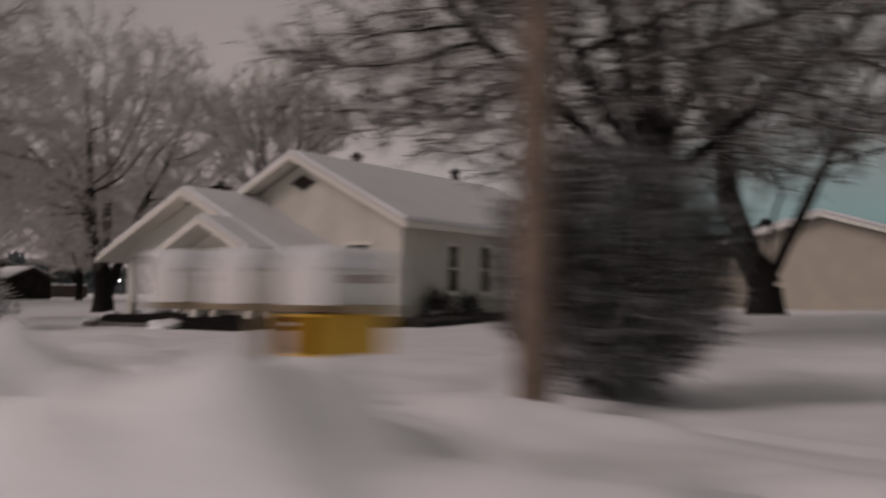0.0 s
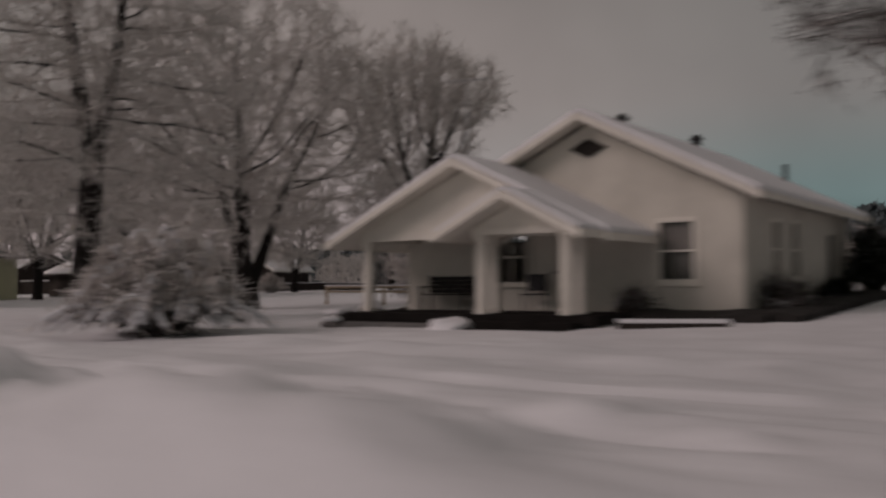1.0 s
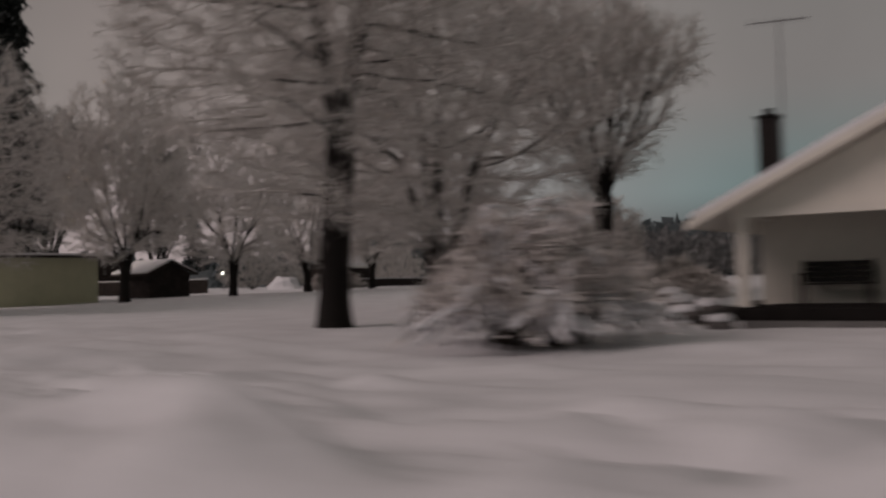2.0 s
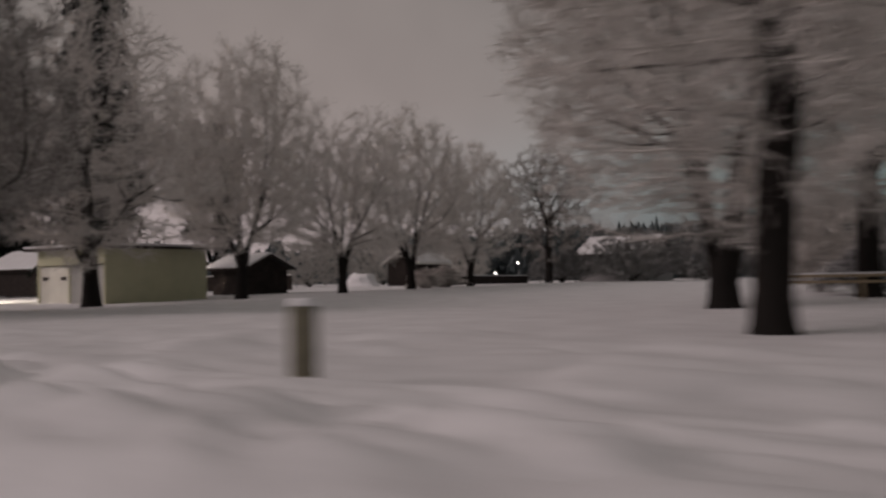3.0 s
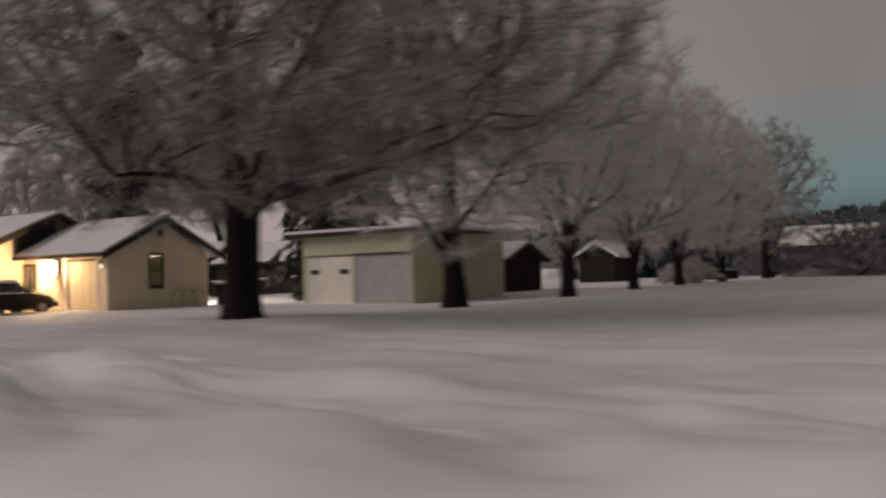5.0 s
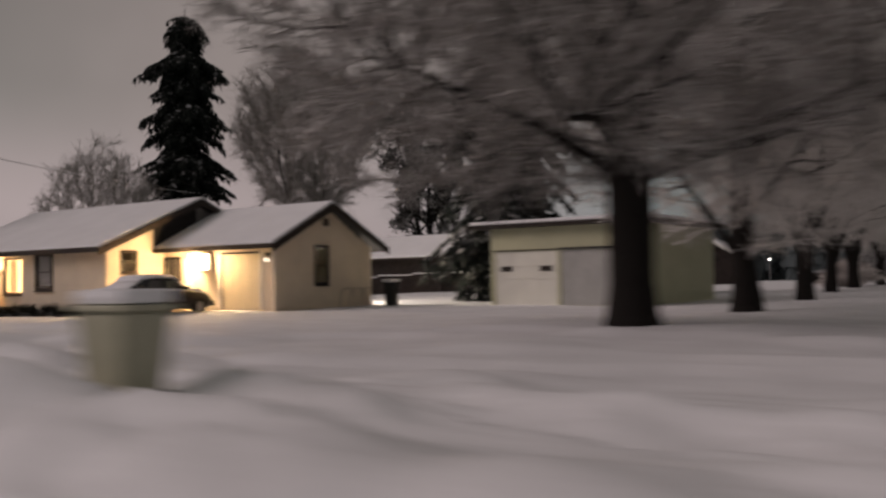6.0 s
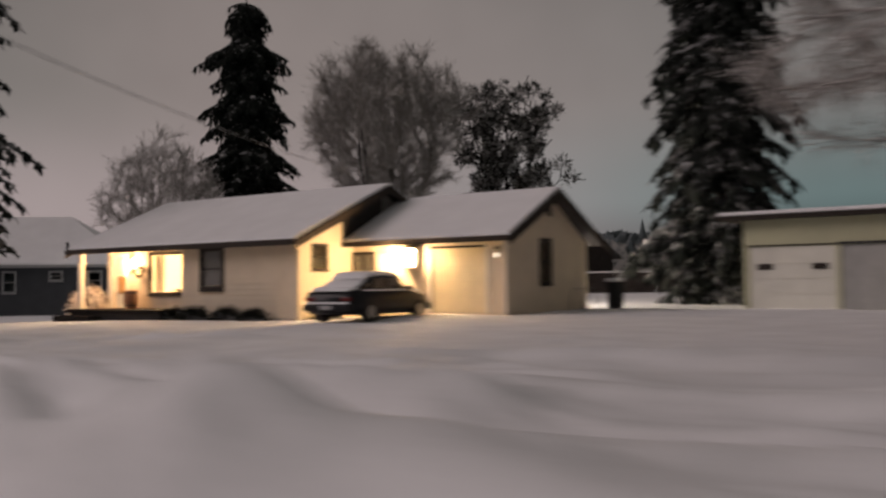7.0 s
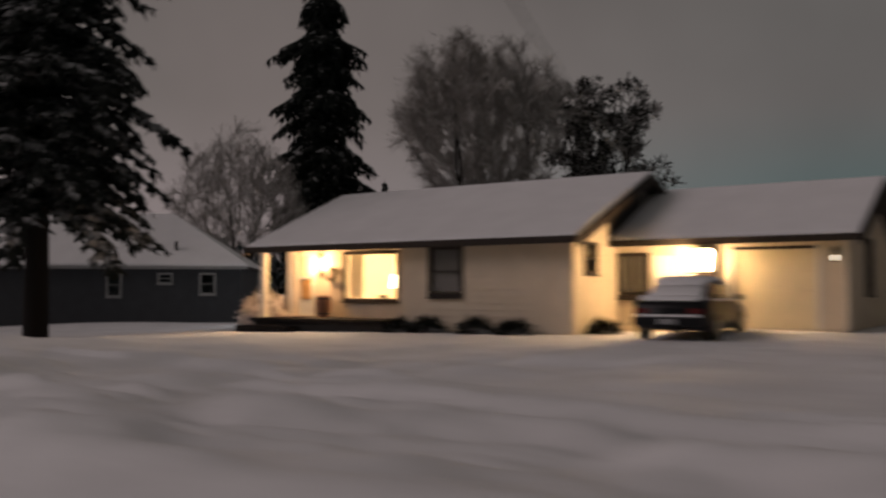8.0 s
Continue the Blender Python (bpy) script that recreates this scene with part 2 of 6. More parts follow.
KERB = material("grey_concrete_kerb", (0.15, 0.145, 0.14), 0.9, vary=0.2, scale=4, bump=0.3)
POST_PALE = material("pale_painted_posts", (0.55, 0.52, 0.48), 0.6, vary=0.1, scale=6)
BLIND = material("drawn_grey_blind", (0.13, 0.12, 0.11), 0.9, vary=0.1, scale=4)
# distance haze is put into both colours, close to the low sky
FAR_WOOD = snow_on("haze_tinted_far_wood", (0.085, 0.102, 0.106), snow=(0.115, 0.132, 0.138), low=0.2, high=1.0, scale=0.2)
LAMP_GLOW = glowing("lit_lantern_glass", (1.0, 0.72, 0.36), 22.0)
YARD_GLOW = glowing("lit_yard_lamp", (1.0, 0.93, 0.86), 12.0)
GLASS = glass_material()

# ---------------------------------------------------------------- mesh helpers
ORIGIN = {}


def thing(name, place, label, category, group="", kind=""):
    ob = new(name)
    ob.location = place
    ob.empty_display_size = 0.2
    ORIGIN[ob.name] = Vector(place)
    return tagged(ob, label, category, group, kind)


def part(name, bm, mat, parent, label="", smooth=False):
    """Links a bmesh in world places as one mesh object under a thing or a part."""
    me = bpy.data.meshes.new(name)
    base = ORIGIN[parent.name] if parent else Vector((0, 0, 0))
    if base.length:
        bmesh.ops.translate(bm, vec=-base, verts=bm.verts)
    bm.to_mesh(me)
    bm.free()
    if smooth:
        me.polygons.foreach_set("use_smooth", [True] * len(me.polygons))
    me.materials.append(mat)
    ob = new(name, me)
    if parent:
        ob.parent = parent
    ORIGIN[ob.name] = base
    return tagged(ob, label)


def array_mesh(name, verts, quads, mat, parent, smooth=False, label="", tris=None):
    me = bpy.data.meshes.new(name)
    faces = quads.tolist() if len(quads) else []
    if tris is not None and len(tris):
        faces += tris.tolist()
    me.from_pydata(verts.tolist(), [], faces)
    if smooth:
        me.polygons.foreach_set("use_smooth", [True] * len(me.polygons))
    me.materials.append(mat)
    ob = new(name, me)
    if parent:
        ob.parent = parent
        ORIGIN[ob.name] = ORIGIN[parent.name]
    return tagged(ob, label)


def box(bm, x0, x1, y0, y1, z0, z1, bevel=0.0):
    v = [bm.verts.new((x, y, z)) for z in (z0, z1) for y in (y0, y1) for x in (x0, x1)]
    f = [bm.faces.new([v[i] for i in q]) for q in ((0, 2, 3, 1), (4, 5, 7, 6), (0, 1, 5, 4), (2, 6, 7, 3), (0, 4, 6, 2), (1, 3, 7, 5))]
    if bevel:
        edges = list({e for q in f for e in q.edges})
        bmesh.ops.bevel(bm, geom=edges, offset=bevel, segments=2, affect="EDGES", profile=0.6)
    return f


def boxes(*spans, bevel=0.0):
    bm = bmesh.new()
    for s in spans:
        box(bm, *s, bevel=bevel)
    return bm


def prism(bm, outline, axis, a, b, bevel=0.0):
    """An outline of (u, z) pushed from a to b along the axis."""
    def at(u, z, w):
        return (u, w, z) if axis == "y" else (w, u, z)
    lo = [bm.verts.new(at(u, z, a)) for u, z in outline]
    hi = [bm.verts.new(at(u, z, b)) for u, z in outline]
    n = len(outline)
    f = [bm.faces.new(lo), bm.faces.new(hi[::-1])]
    f += [bm.faces.new((lo[i], hi[i], hi[(i + 1) % n], lo[(i + 1) % n])) for i in range(n)]
    if bevel:
        bmesh.ops.bevel(bm, geom=list({e for q in f for e in q.edges}), offset=bevel, segments=2, affect="EDGES", profile=0.6)
    bmesh.ops.recalc_face_normals(bm, faces=bm.faces)
    return bm


def tube(bm, p0, p1, r0, r1=None, sides=10):
    p0, p1 = Vector(p0), Vector(p1)
    r1 = r0 if r1 is None else r1
    d = (p1 - p0).normalized()
    s = d.cross(Vector((0, 0, 1)) if abs(d.z) < 0.95 else Vector((1, 0, 0))).normalized()
    n = s.cross(d)
    rings = []
    for p, r in ((p0, r0), (p1, r1)):
        rings.append([bm.verts.new(p + (s * math.cos(a) + n * math.sin(a)) * r) for a in (2 * math.pi * i / sides for i in range(sides))])
    for i in range(sides):
        j = (i + 1) % sides
        bm.faces.new((rings[0][i], rings[0][j], rings[1][j], rings[1][i]))
    bm.faces.new(rings[0][::-1])
    bm.faces.new(rings[1])
    return bm


def vnoise(x, y, seed=0):
    """Smooth value noise over the plan, from -1 to 1."""
    x, y = np.asarray(x, float), np.asarray(y, float)
    xi, yi = np.floor(x), np.floor(y)
    fx, fy = x - xi, y - yi
    fx, fy = fx * fx * (3 - 2 * fx), fy * fy * (3 - 2 * fy)

    def h(a, b):
        v = np.sin(a * 127.1 + b * 311.7 + seed * 74.7) * 43758.5453
        return (v - np.floor(v)) * 2 - 1
    return (h(xi, yi) * (1 - fx) + h(xi + 1, yi) * fx) * (1 - fy) + (h(xi, yi + 1) * (1 - fx) + h(xi + 1, yi + 1) * fx) * fy


def sstep(a, b, v):
    t = np.clip((np.asarray(v, float) - a) / (b - a), 0, 1)
    return t * t * (3 - 2 * t)


MOUNDS = ((-2.6, 3.3, 0.40, 1.1), (-4.7, 3.3, 0.60, 1.2), (-6.6, 3.0, 0.50, 1.1), (-14.3, 3.4, 0.34, 1.6), (-18.0, 3.6, 0.45, 1.5), (-26.5, 4.6, 0.35, 1.2),
          (-33.5, 4.0, 0.25, 1.6), (-40.5, 3.6, 0.35, 1.3), (-46.6, 3.1, 0.26, 1.1), (-50.0, 3.8, 0.35, 1.5), (-63.2, 2.7, 0.22, 1.2),
          (-73.6, 2.9, 0.56, 1.25), (-75.6, 3.0, 0.35, 1.3))


def ground_z(x, y):
    x, y = np.asarray(x, float), np.asarray(y, float)
    yr = y + 1.06 * sstep(-55, -82, x)
    z = 0.0105 * np.clip(y - 24, 0, 48) - 0.06
    z = z - 0.78 * sstep(-99, -120, x) * sstep(2, 12, y) * (1 - sstep(60, 110, y))
    z = z - 0.20 * np.exp(-((x + 27.8) ** 2 + (y - 12.5) ** 2) / 40) + 0.22 * np.exp(-((x + 66.8) ** 2 + (y - 15.5) ** 2) / 30)
    z = z + 0.50 * sstep(15, 31, y) * sstep(-34, -23, x) + 0.22 * sstep(9, 16, y) * sstep(-13, -7, x) * (1 - sstep(24, 31, y))
    z = z - 0.18 * sstep(-88, -92, x) * sstep(8, 14, y) * (1 - sstep(24, 30, y))
    z = z + 0.05 * vnoise(x / 6.0, y / 5.0, 1) + 0.018 * vnoise(x / 1.3, y / 1.1, 2) * (y > 2)
    z = z + 15 * sstep(185, 330, y) * sstep(-190, -70, x)
    z = z + 0.11 * np.clip(vnoise(x / 1.9, yr / 0.8, 11), -0.2, 1) * sstep(2.5, 5, yr) * (1 - sstep(13, 18, yr)) + 0.09 * np.clip(vnoise(x / 0.7, yr / 0.4, 12), -0.1, 1) * np.clip(vnoise(x / 4.0, yr / 3.0, 13) + 0.3, 0, 1) * sstep(2.5, 5, yr) * (1 - sstep(10, 16, yr))
    road = 1 - sstep(1.9, 3.0, yr)
    near = sstep(-14, -8, yr)
    z = z - 0.24 * road * near
    ridge = np.exp(-((yr - 3.1) / 0.85) ** 2) * (0.17 + 0.16 * vnoise(x / 2.2, 3.7, 3)) + np.exp(-((yr - 6.3) / 0.45) ** 2) * (0.07 + 0.06 * vnoise(x / 3.1, 1.2, 4))
    open_drive = sstep(-94, -91, x) * (1 - sstep(-86, -83, x))
    z = z + ridge * (1 - 0.75 * open_drive)
    lump = np.exp(-((yr - 4.7) / 1.8) ** 2)
    z = z + lump * (0.24 * np.clip(vnoise(x / 1.2, yr / 0.7, 5), 0, 1) + 0.10 * np.abs(vnoise(x / 0.5, yr / 0.35, 6)))
    # clods thrown up by the plough along the berm, in broken runs
    band = np.exp(-((yr - 3.5 - 0.35 * vnoise(x / 3.0, 7.3, 21)) / 0.55) ** 2) * np.clip(0.45 + 0.9 * vnoise(x / 3.4, 2.2, 22), 0, 1)
    z = z + band * (0.20 * np.clip(vnoise(x / 0.55, yr / 0.42, 23) + 0.15, 0, 1) ** 0.7 + 0.07 * np.clip(vnoise(x / 0.24, yr / 0.2, 24), 0, 1))
    # long wind-packed steps in the drift, and the churned edge of the lane
    z = z + 0.07 * sstep(0.25, 0.40, vnoise(x / 2.6, yr / 0.9, 25)) * sstep(4.0, 5.0, yr) * (1 - sstep(9, 13, yr))
    z = z + 0.035 * vnoise(x / 1.1, yr / 0.16, 26) * sstep(0.9, 1.5, yr) * (1 - sstep(2.2, 2.8, yr))
    for mx, my, mh, mr in MOUNDS:
        d = ((x - mx) / mr) ** 2 + ((yr - my) / (mr * 0.6)) ** 2
        z = z + 0.50 * mh * (1 - sstep(0.45, 1.6, d + 0.5 * vnoise(x / 0.6, yr / 0.5, 10))) * (0.75 + 0.55 * np.abs(vnoise(x / 0.42, yr / 0.33, 8)) + 0.3 * vnoise(x / 0.2, yr / 0.18, 9))
    drive = sstep(-92.6, -91.9, x) * (1 - sstep(-86.2, -85.4, x)) * sstep(3.5, 6.0, yr) * (1 - sstep(21.0, 23.0, yr))
    track = np.exp(-((x + 90.0 + 0.012 * (yr - 12) ** 2) / 0.25) ** 2) + np.exp(-((x + 88.4 + 0.012 * (yr - 12) ** 2) / 0.25) ** 2)
    z = z - 0.10 * drive - 0.07 * track * sstep(3.0, 6.0, yr) * (1 - sstep(17.0, 19.0, yr))
    rut = np.exp(-((yr - 0.8) / 0.22) ** 2) + np.exp(-((yr + 0.8) / 0.22) ** 2)
    return z - 0.045 * rut * near


def gz(x, y):
    return float(ground_z(x, y))


# ---------------------------------------------------------------- ground
def spread_out(fine, far, grow=1.35):
    lo, hi, step = fine
    mid = list(np.arange(lo, hi + step / 2, step))
    d, v = step, hi
    while v < far:
        d *= grow
        v += d
        mid.append(v)
    d, v = step, lo
    while v > -far:
        d *= grow
        v -= d
        mid.insert(0, v)
    return np.array(mid)


def build_ground():
    xs, ys = spread_out((-118.0, 6.0, 0.18), 2600), spread_out((-8.0, 26.0, 0.25), 2600, 1.22)
    ys = np.sort(np.concatenate([ys[(ys < 1.2) | (ys > 8.0)], np.arange(1.25, 8.0, 0.085)]))
    gx, gy = np.meshgrid(xs, ys, indexing="ij")
    v = np.stack([gx, gy, ground_z(gx, gy)], -1).reshape(-1, 3)
    a = np.arange(len(xs) * len(ys)).reshape(len(xs), len(ys))
    q = np.stack([a[:-1, :-1], a[1:, :-1], a[1:, 1:], a[:-1, 1:]], -1).reshape(-1, 4)
    ob = array_mesh("ground", v, q, SNOW, None, smooth=True)
    tagged(ob, "deep fresh snow over lawn, ploughed berm and road", "snowy ground", kind="structure")


build_ground()


# ---------------------------------------------------------------- trees
def tubes(segments, sides):
    """Tapered prisms round a list of (start, end, radius, radius)."""
    a = np.array([(*s[0], *s[1], s[2], s[3]) for s in segments])
    p0, p1, r0, r1 = a[:, :3], a[:, 3:6], a[:, 6], a[:, 7]
    d = p1 - p0
    d /= np.linalg.norm(d, axis=1, keepdims=True) + 1e-9
    up = np.where(np.abs(d[:, 2:3]) > 0.95, np.array([[1.0, 0, 0]]), np.array([[0, 0, 1.0]]))
    s = np.cross(d, up)
    s /= np.linalg.norm(s, axis=1, keepdims=True) + 1e-9
    n = np.cross(s, d)
    rings = []
    for p, r in ((p0, r0), (p1, r1)):
        for k in range(sides):
            ang = math.pi / 2 + 2 * math.pi * k / sides
            rings.append(p + (s * math.cos(ang) + n * math.sin(ang)) * r[:, None])
    v = np.stack(rings, 1).reshape(-1, 3)
    base = (np.arange(len(a)) * 2 * sides)[:, None]
    q = []
    for k in range(sides):
        j = (k + 1) % sides
        q.append(base + np.array([[k, j, sides + j, sides + k]]))
    return v, np.concatenate(q, 0)


def spikes(twigs, radius, rng):
    """The finest twigs: one thin tapered sliver each."""
    a = np.array([(*p, *q) for p, q in twigs])
    p, q = a[:, :3], a[:, 3:]
    side = np.cross(q - p, np.array([[rng.uniform(-1, 1), rng.uniform(-1, 1), rng.uniform(-0.4, 0.4)] for _ in range(len(a))]))
    side *= radius / (np.linalg.norm(side, axis=1, keepdims=True) + 1e-9)
    v = np.stack([p - side, p + side, q], 1).reshape(-1, 3)
    return v, np.arange(len(v)).reshape(-1, 3)


def turned(rng, d, angle):
    """d bent by an angle to a side at random."""
    side = d.cross(Vector((rng.uniform(-1, 1), rng.uniform(-1, 1), rng.uniform(-1, 1))))
    if side.length < 1e-4:
        side = Vector((1, 0, 0))
    side.normalize()
    return (d * math.cos(angle) + side * math.sin(angle)).normalized()


def grow(rng, thick, thin, fine, p, d, length, r, level, habit):
    """One branch and, along it, its own branches."""
    steps = (7, 6, 4, 3, 2, 1)[level]
    lift = habit["lift"][level]
    path = [(p.copy(), r)]
    for i in range(steps):
        w = habit["wiggle"] * (0.28 if level == 0 else 1.0)
        d = (d + Vector((rng.gauss(0, w), rng.gauss(0, w), rng.gauss(0, w) + lift))).normalized()
        q = p + d * (length / steps)
        f = (i + 1) / steps
        r2 = max(r * (1 - 0.72 * f ** 0.9), habit["finest"])
        (thick if level <= 1 else thin).append((tuple(p), tuple(q), path[-1][1], r2))
        p = q
        path.append((p.copy(), r2))
    if level >= habit["depth"]:
        for k in range(habit["tips"]):
            f = rng.random() ** 0.8
            i = min(int(f * steps), steps - 1)
            place = path[i][0].lerp(path[i + 1][0], f * steps - i)
            t = turned(rng, d, radians(rng.uniform(15, 70))) * habit["tip"] * rng.uniform(0.5, 1.3)
            fine.append((tuple(place), tuple(place + t + Vector((0, 0, -0.12 * habit["tip"] * rng.random())))))
        return
    count = habit["count"][level]
    start = habit["first"] if level == 0 else 0.18
    for k in range(count):
        f = start + (1 - start) * (k + rng.random()) / count
        f = min(f, 0.999)
        i = int(f * steps)
        a, b = path[i][0], path[min(i + 1, steps)][0]
        place = a.lerp(b, f * steps - i)
        angle = radians(rng.uniform(*habit["angle"][level]))
        if level == 0:
            az = 2.4 * k + rng.uniform(-0.5, 0.5)
            out = Vector((math.cos(az), math.sin(az), 0))
            nd = (Vector((0, 0, 1)) * math.cos(angle) + out * math.sin(angle)).normalized()
        else:
            nd = turned(rng, (b - a).normalized(), angle)
        shrink = habit["reach"][level] * rng.uniform(0.75, 1.15)
        nl = (habit["spread"] * shrink * (1 - 0.5 * max(0, f - 0.35)) if level == 0 else length * shrink * (1 - 0.45 * f))
        nr = max(path[i][1] * rng.uniform(0.42, 0.62), habit["finest"])
        grow(rng, thick, thin, fine, place, nd, nl, nr, level + 1, habit)


def habit(spread, depth=4, count=(10, 7, 6, 5, 3), angle=((35, 75), (25, 60), (25, 60), (25, 60), (25, 60)), lift=(0.0, 0.06, 0.03, 0.0, 0.0, 0.0),
          first=0.22, wiggle=0.13, finest=0.014, reach=(1.0, 0.55, 0.55, 0.55, 0.6), bole=0.6, tips=8, tip=0.5):
    return dict(bole=bole, tips=tips, tip=tip, spread=spread, depth=depth, count=count, angle=angle, lift=lift, first=first, wiggle=wiggle, finest=finest, reach=reach)


def conifer(name, place, seed, height, reach, mat, label, base=1.2, droop=0.35, density=1.0, ragged=0.25, trunk_r=None, z=None, twist=1.0, power=0.72, club=0.0, gap=1.0):
    """A tapered trunk with whorls of hanging boughs, each a spine with side sprays."""
    rng = random.Random(seed)
    ob = thing(name, (*place, (gz(*place) if z is None else z) - 0.05), label, "conifer")
    tr = trunk_r or height * 0.014
    trunk = [((0, 0, height * k / 8), (rng.uniform(-0.03, 0.03), rng.uniform(-0.03, 0.03), height * (k + 1) / 8), tr * (1 - k / 8.5), tr * (1 - (k + 1) / 8.5)) for k in range(8)]
    v, q = tubes(trunk, 9)
    array_mesh("trunk", v, q, BARK, ob, smooth=True)
    verts, tris = [], []

    def leaf(a, b, w, sag):
        side = (b - a).cross(Vector((0, 0, 1)))
        if side.length < 1e-5:
            return
        side.normalize()
        m = a.lerp(b, 0.45)
        i = len(verts)
        drop = Vector((0, 0, -w * 0.8))
        verts.extend([tuple(a), tuple(m + side * w + drop), tuple(b + Vector((0, 0, -sag))), tuple(m - side * w + drop), tuple(m + Vector((0, 0, w * 0.3)))])
        tris.extend([(i, i + 1, i + 4), (i + 1, i + 2, i + 4), (i + 2, i + 3, i + 4), (i + 3, i, i + 4)])

    z0 = base
    while z0 < height * 0.985:
        f = (z0 - base) / (height - base)
        lobe = 1 + ragged * math.sin(z0 * 1.7 + seed) * math.sin(z0 * 0.63 + seed * 2)
        lr = reach * ((1 - f) ** power * (1 - club) + club * min(1.0, (1 - f) / 0.05) * (0.55 if 0.86 < f < 0.92 else 1.0)) * lobe + 0.2
        n = max(5, int((9 - 3 * f) * density))
        off = rng.uniform(0, 6.3)
        for k in range(n):
            az = off + 2 * math.pi * k / n + rng.uniform(-0.3, 0.3)
            length = lr * rng.uniform(0.62, 1.12)
            out = Vector((math.cos(az), math.sin(az), 0))
            steps = max(3, int(length / 0.55))
            prev = Vector((0, 0, z0 + rng.uniform(-0.2, 0.2)))
            start = prev.copy()
            for s in range(steps):
                g = (s + 1) / steps
                here = start + out * (length * g) + Vector((0, 0, 0.10 * length * g - droop * length * g ** 1.6))
                w = 0.22 + 0.22 * length * (1 - 0.75 * g) * 0.6
                leaf(prev, here + (here - prev) * 0.6, w * 0.55, 0.12)
                for sgn in (-1, 1):
                    side = Vector((-out.y, out.x, 0)) * sgn
                    tip = here + (out * rng.uniform(0.3, 0.8) + side * rng.uniform(0.7, 1.2)).normalized() * (0.28 * length * (1.1 - g) + 0.35) * rng.uniform(0.7, 1.2)
                    tip.z -= rng.uniform(0.1, 0.35) * twist
                    leaf(here, tip, 0.12 + 0.02 * length, rng.uniform(0.05, 0.3) * twist)
                    for _ in range(2):
                        m = here.lerp(tip, rng.uniform(0.3, 0.9))
                        leaf(m, m + Vector((rng.uniform(-0.35, 0.35), rng.uniform(-0.35, 0.35), -rng.uniform(0.15, 0.5) * twist)) + out * 0.15, 0.09, 0.06)
                if rng.random() < 0.6:
                    tip = here + Vector((rng.uniform(-0.2, 0.2), rng.uniform(-0.2, 0.2), -rng.uniform(0.35, 0.8) * twist))
                    leaf(here, tip + out * 0.25, 0.18, 0.1)
                prev = here
        z0 += (0.42 + 0.45 * (1 - f) * rng.uniform(0.6, 1.4)) * (height / 18) ** 0.5 * gap
    leaf(Vector((0, 0, height * 0.95)), Vector((0.05, 0, height * 1.02)), 0.12, -0.2)
    array_mesh("crown", np.array(verts), np.zeros((0, 4), int), mat, ob, tris=np.array(tris))
    return ob


def mound_shrub(name, place, seed, reach, height, stems, label, mat, category="shrub", sides=1.0):
    """Stems that rise from one crown and bow down under snow."""
    rng = random.Random(seed)
    ob = thing(name, (*place, gz(*place) - 0.05), label, category)
    seg = []
    for k in range(stems):
        az = rng.uniform(0, 2 * math.pi)
        out = Vector((math.cos(az), math.sin(az) * sides, 0))
        far = reach * math.sqrt(rng.random()) * rng.uniform(0.75, 1.1)
        top = height * rng.uniform(0.55, 1.08) * (1 - 0.50 * (far / reach) ** 2)
        p = Vector((rng.uniform(-0.4, 0.4) * reach * 0.5, rng.uniform(-0.4, 0.4) * reach * 0.5, 0.0))
        n = 8
        base = p.copy()
        fall = rng.uniform(0.05, 0.8) * (far / reach)
        for i in range(n):
            g = (i + 1) / n
            rise = math.sin(min(1.0, g * 1.45) * math.pi / 2)
            z = top * rise - fall * top * max(0, g - 0.55) ** 1.3 * 2.4
            q = base + out * far * g ** 1.15 + Vector((rng.gauss(0, 0.05), rng.gauss(0, 0.05), max(0.08, z)))
            seg.append((tuple(p), tuple(q), 0.032 - 0.014 * g, 0.030 - 0.014 * g))
            if i > 1:
                for _ in range(5):
                    d = (q - p).normalized()
                    t = turned(rng, d, radians(rng.uniform(25, 75))) * rng.uniform(0.18, 0.5)
                    m = p.lerp(q, rng.random())
                    e = m + t + Vector((0, 0, -0.10 * rng.random()))
                    e.z = max(0.05, e.z)
                    seg.append((tuple(m), tuple(e), 0.022, 0.013))
            p = q
    v, q = tubes(seg, 3)
    array_mesh("foliage", v, q, mat, ob)
    return ob


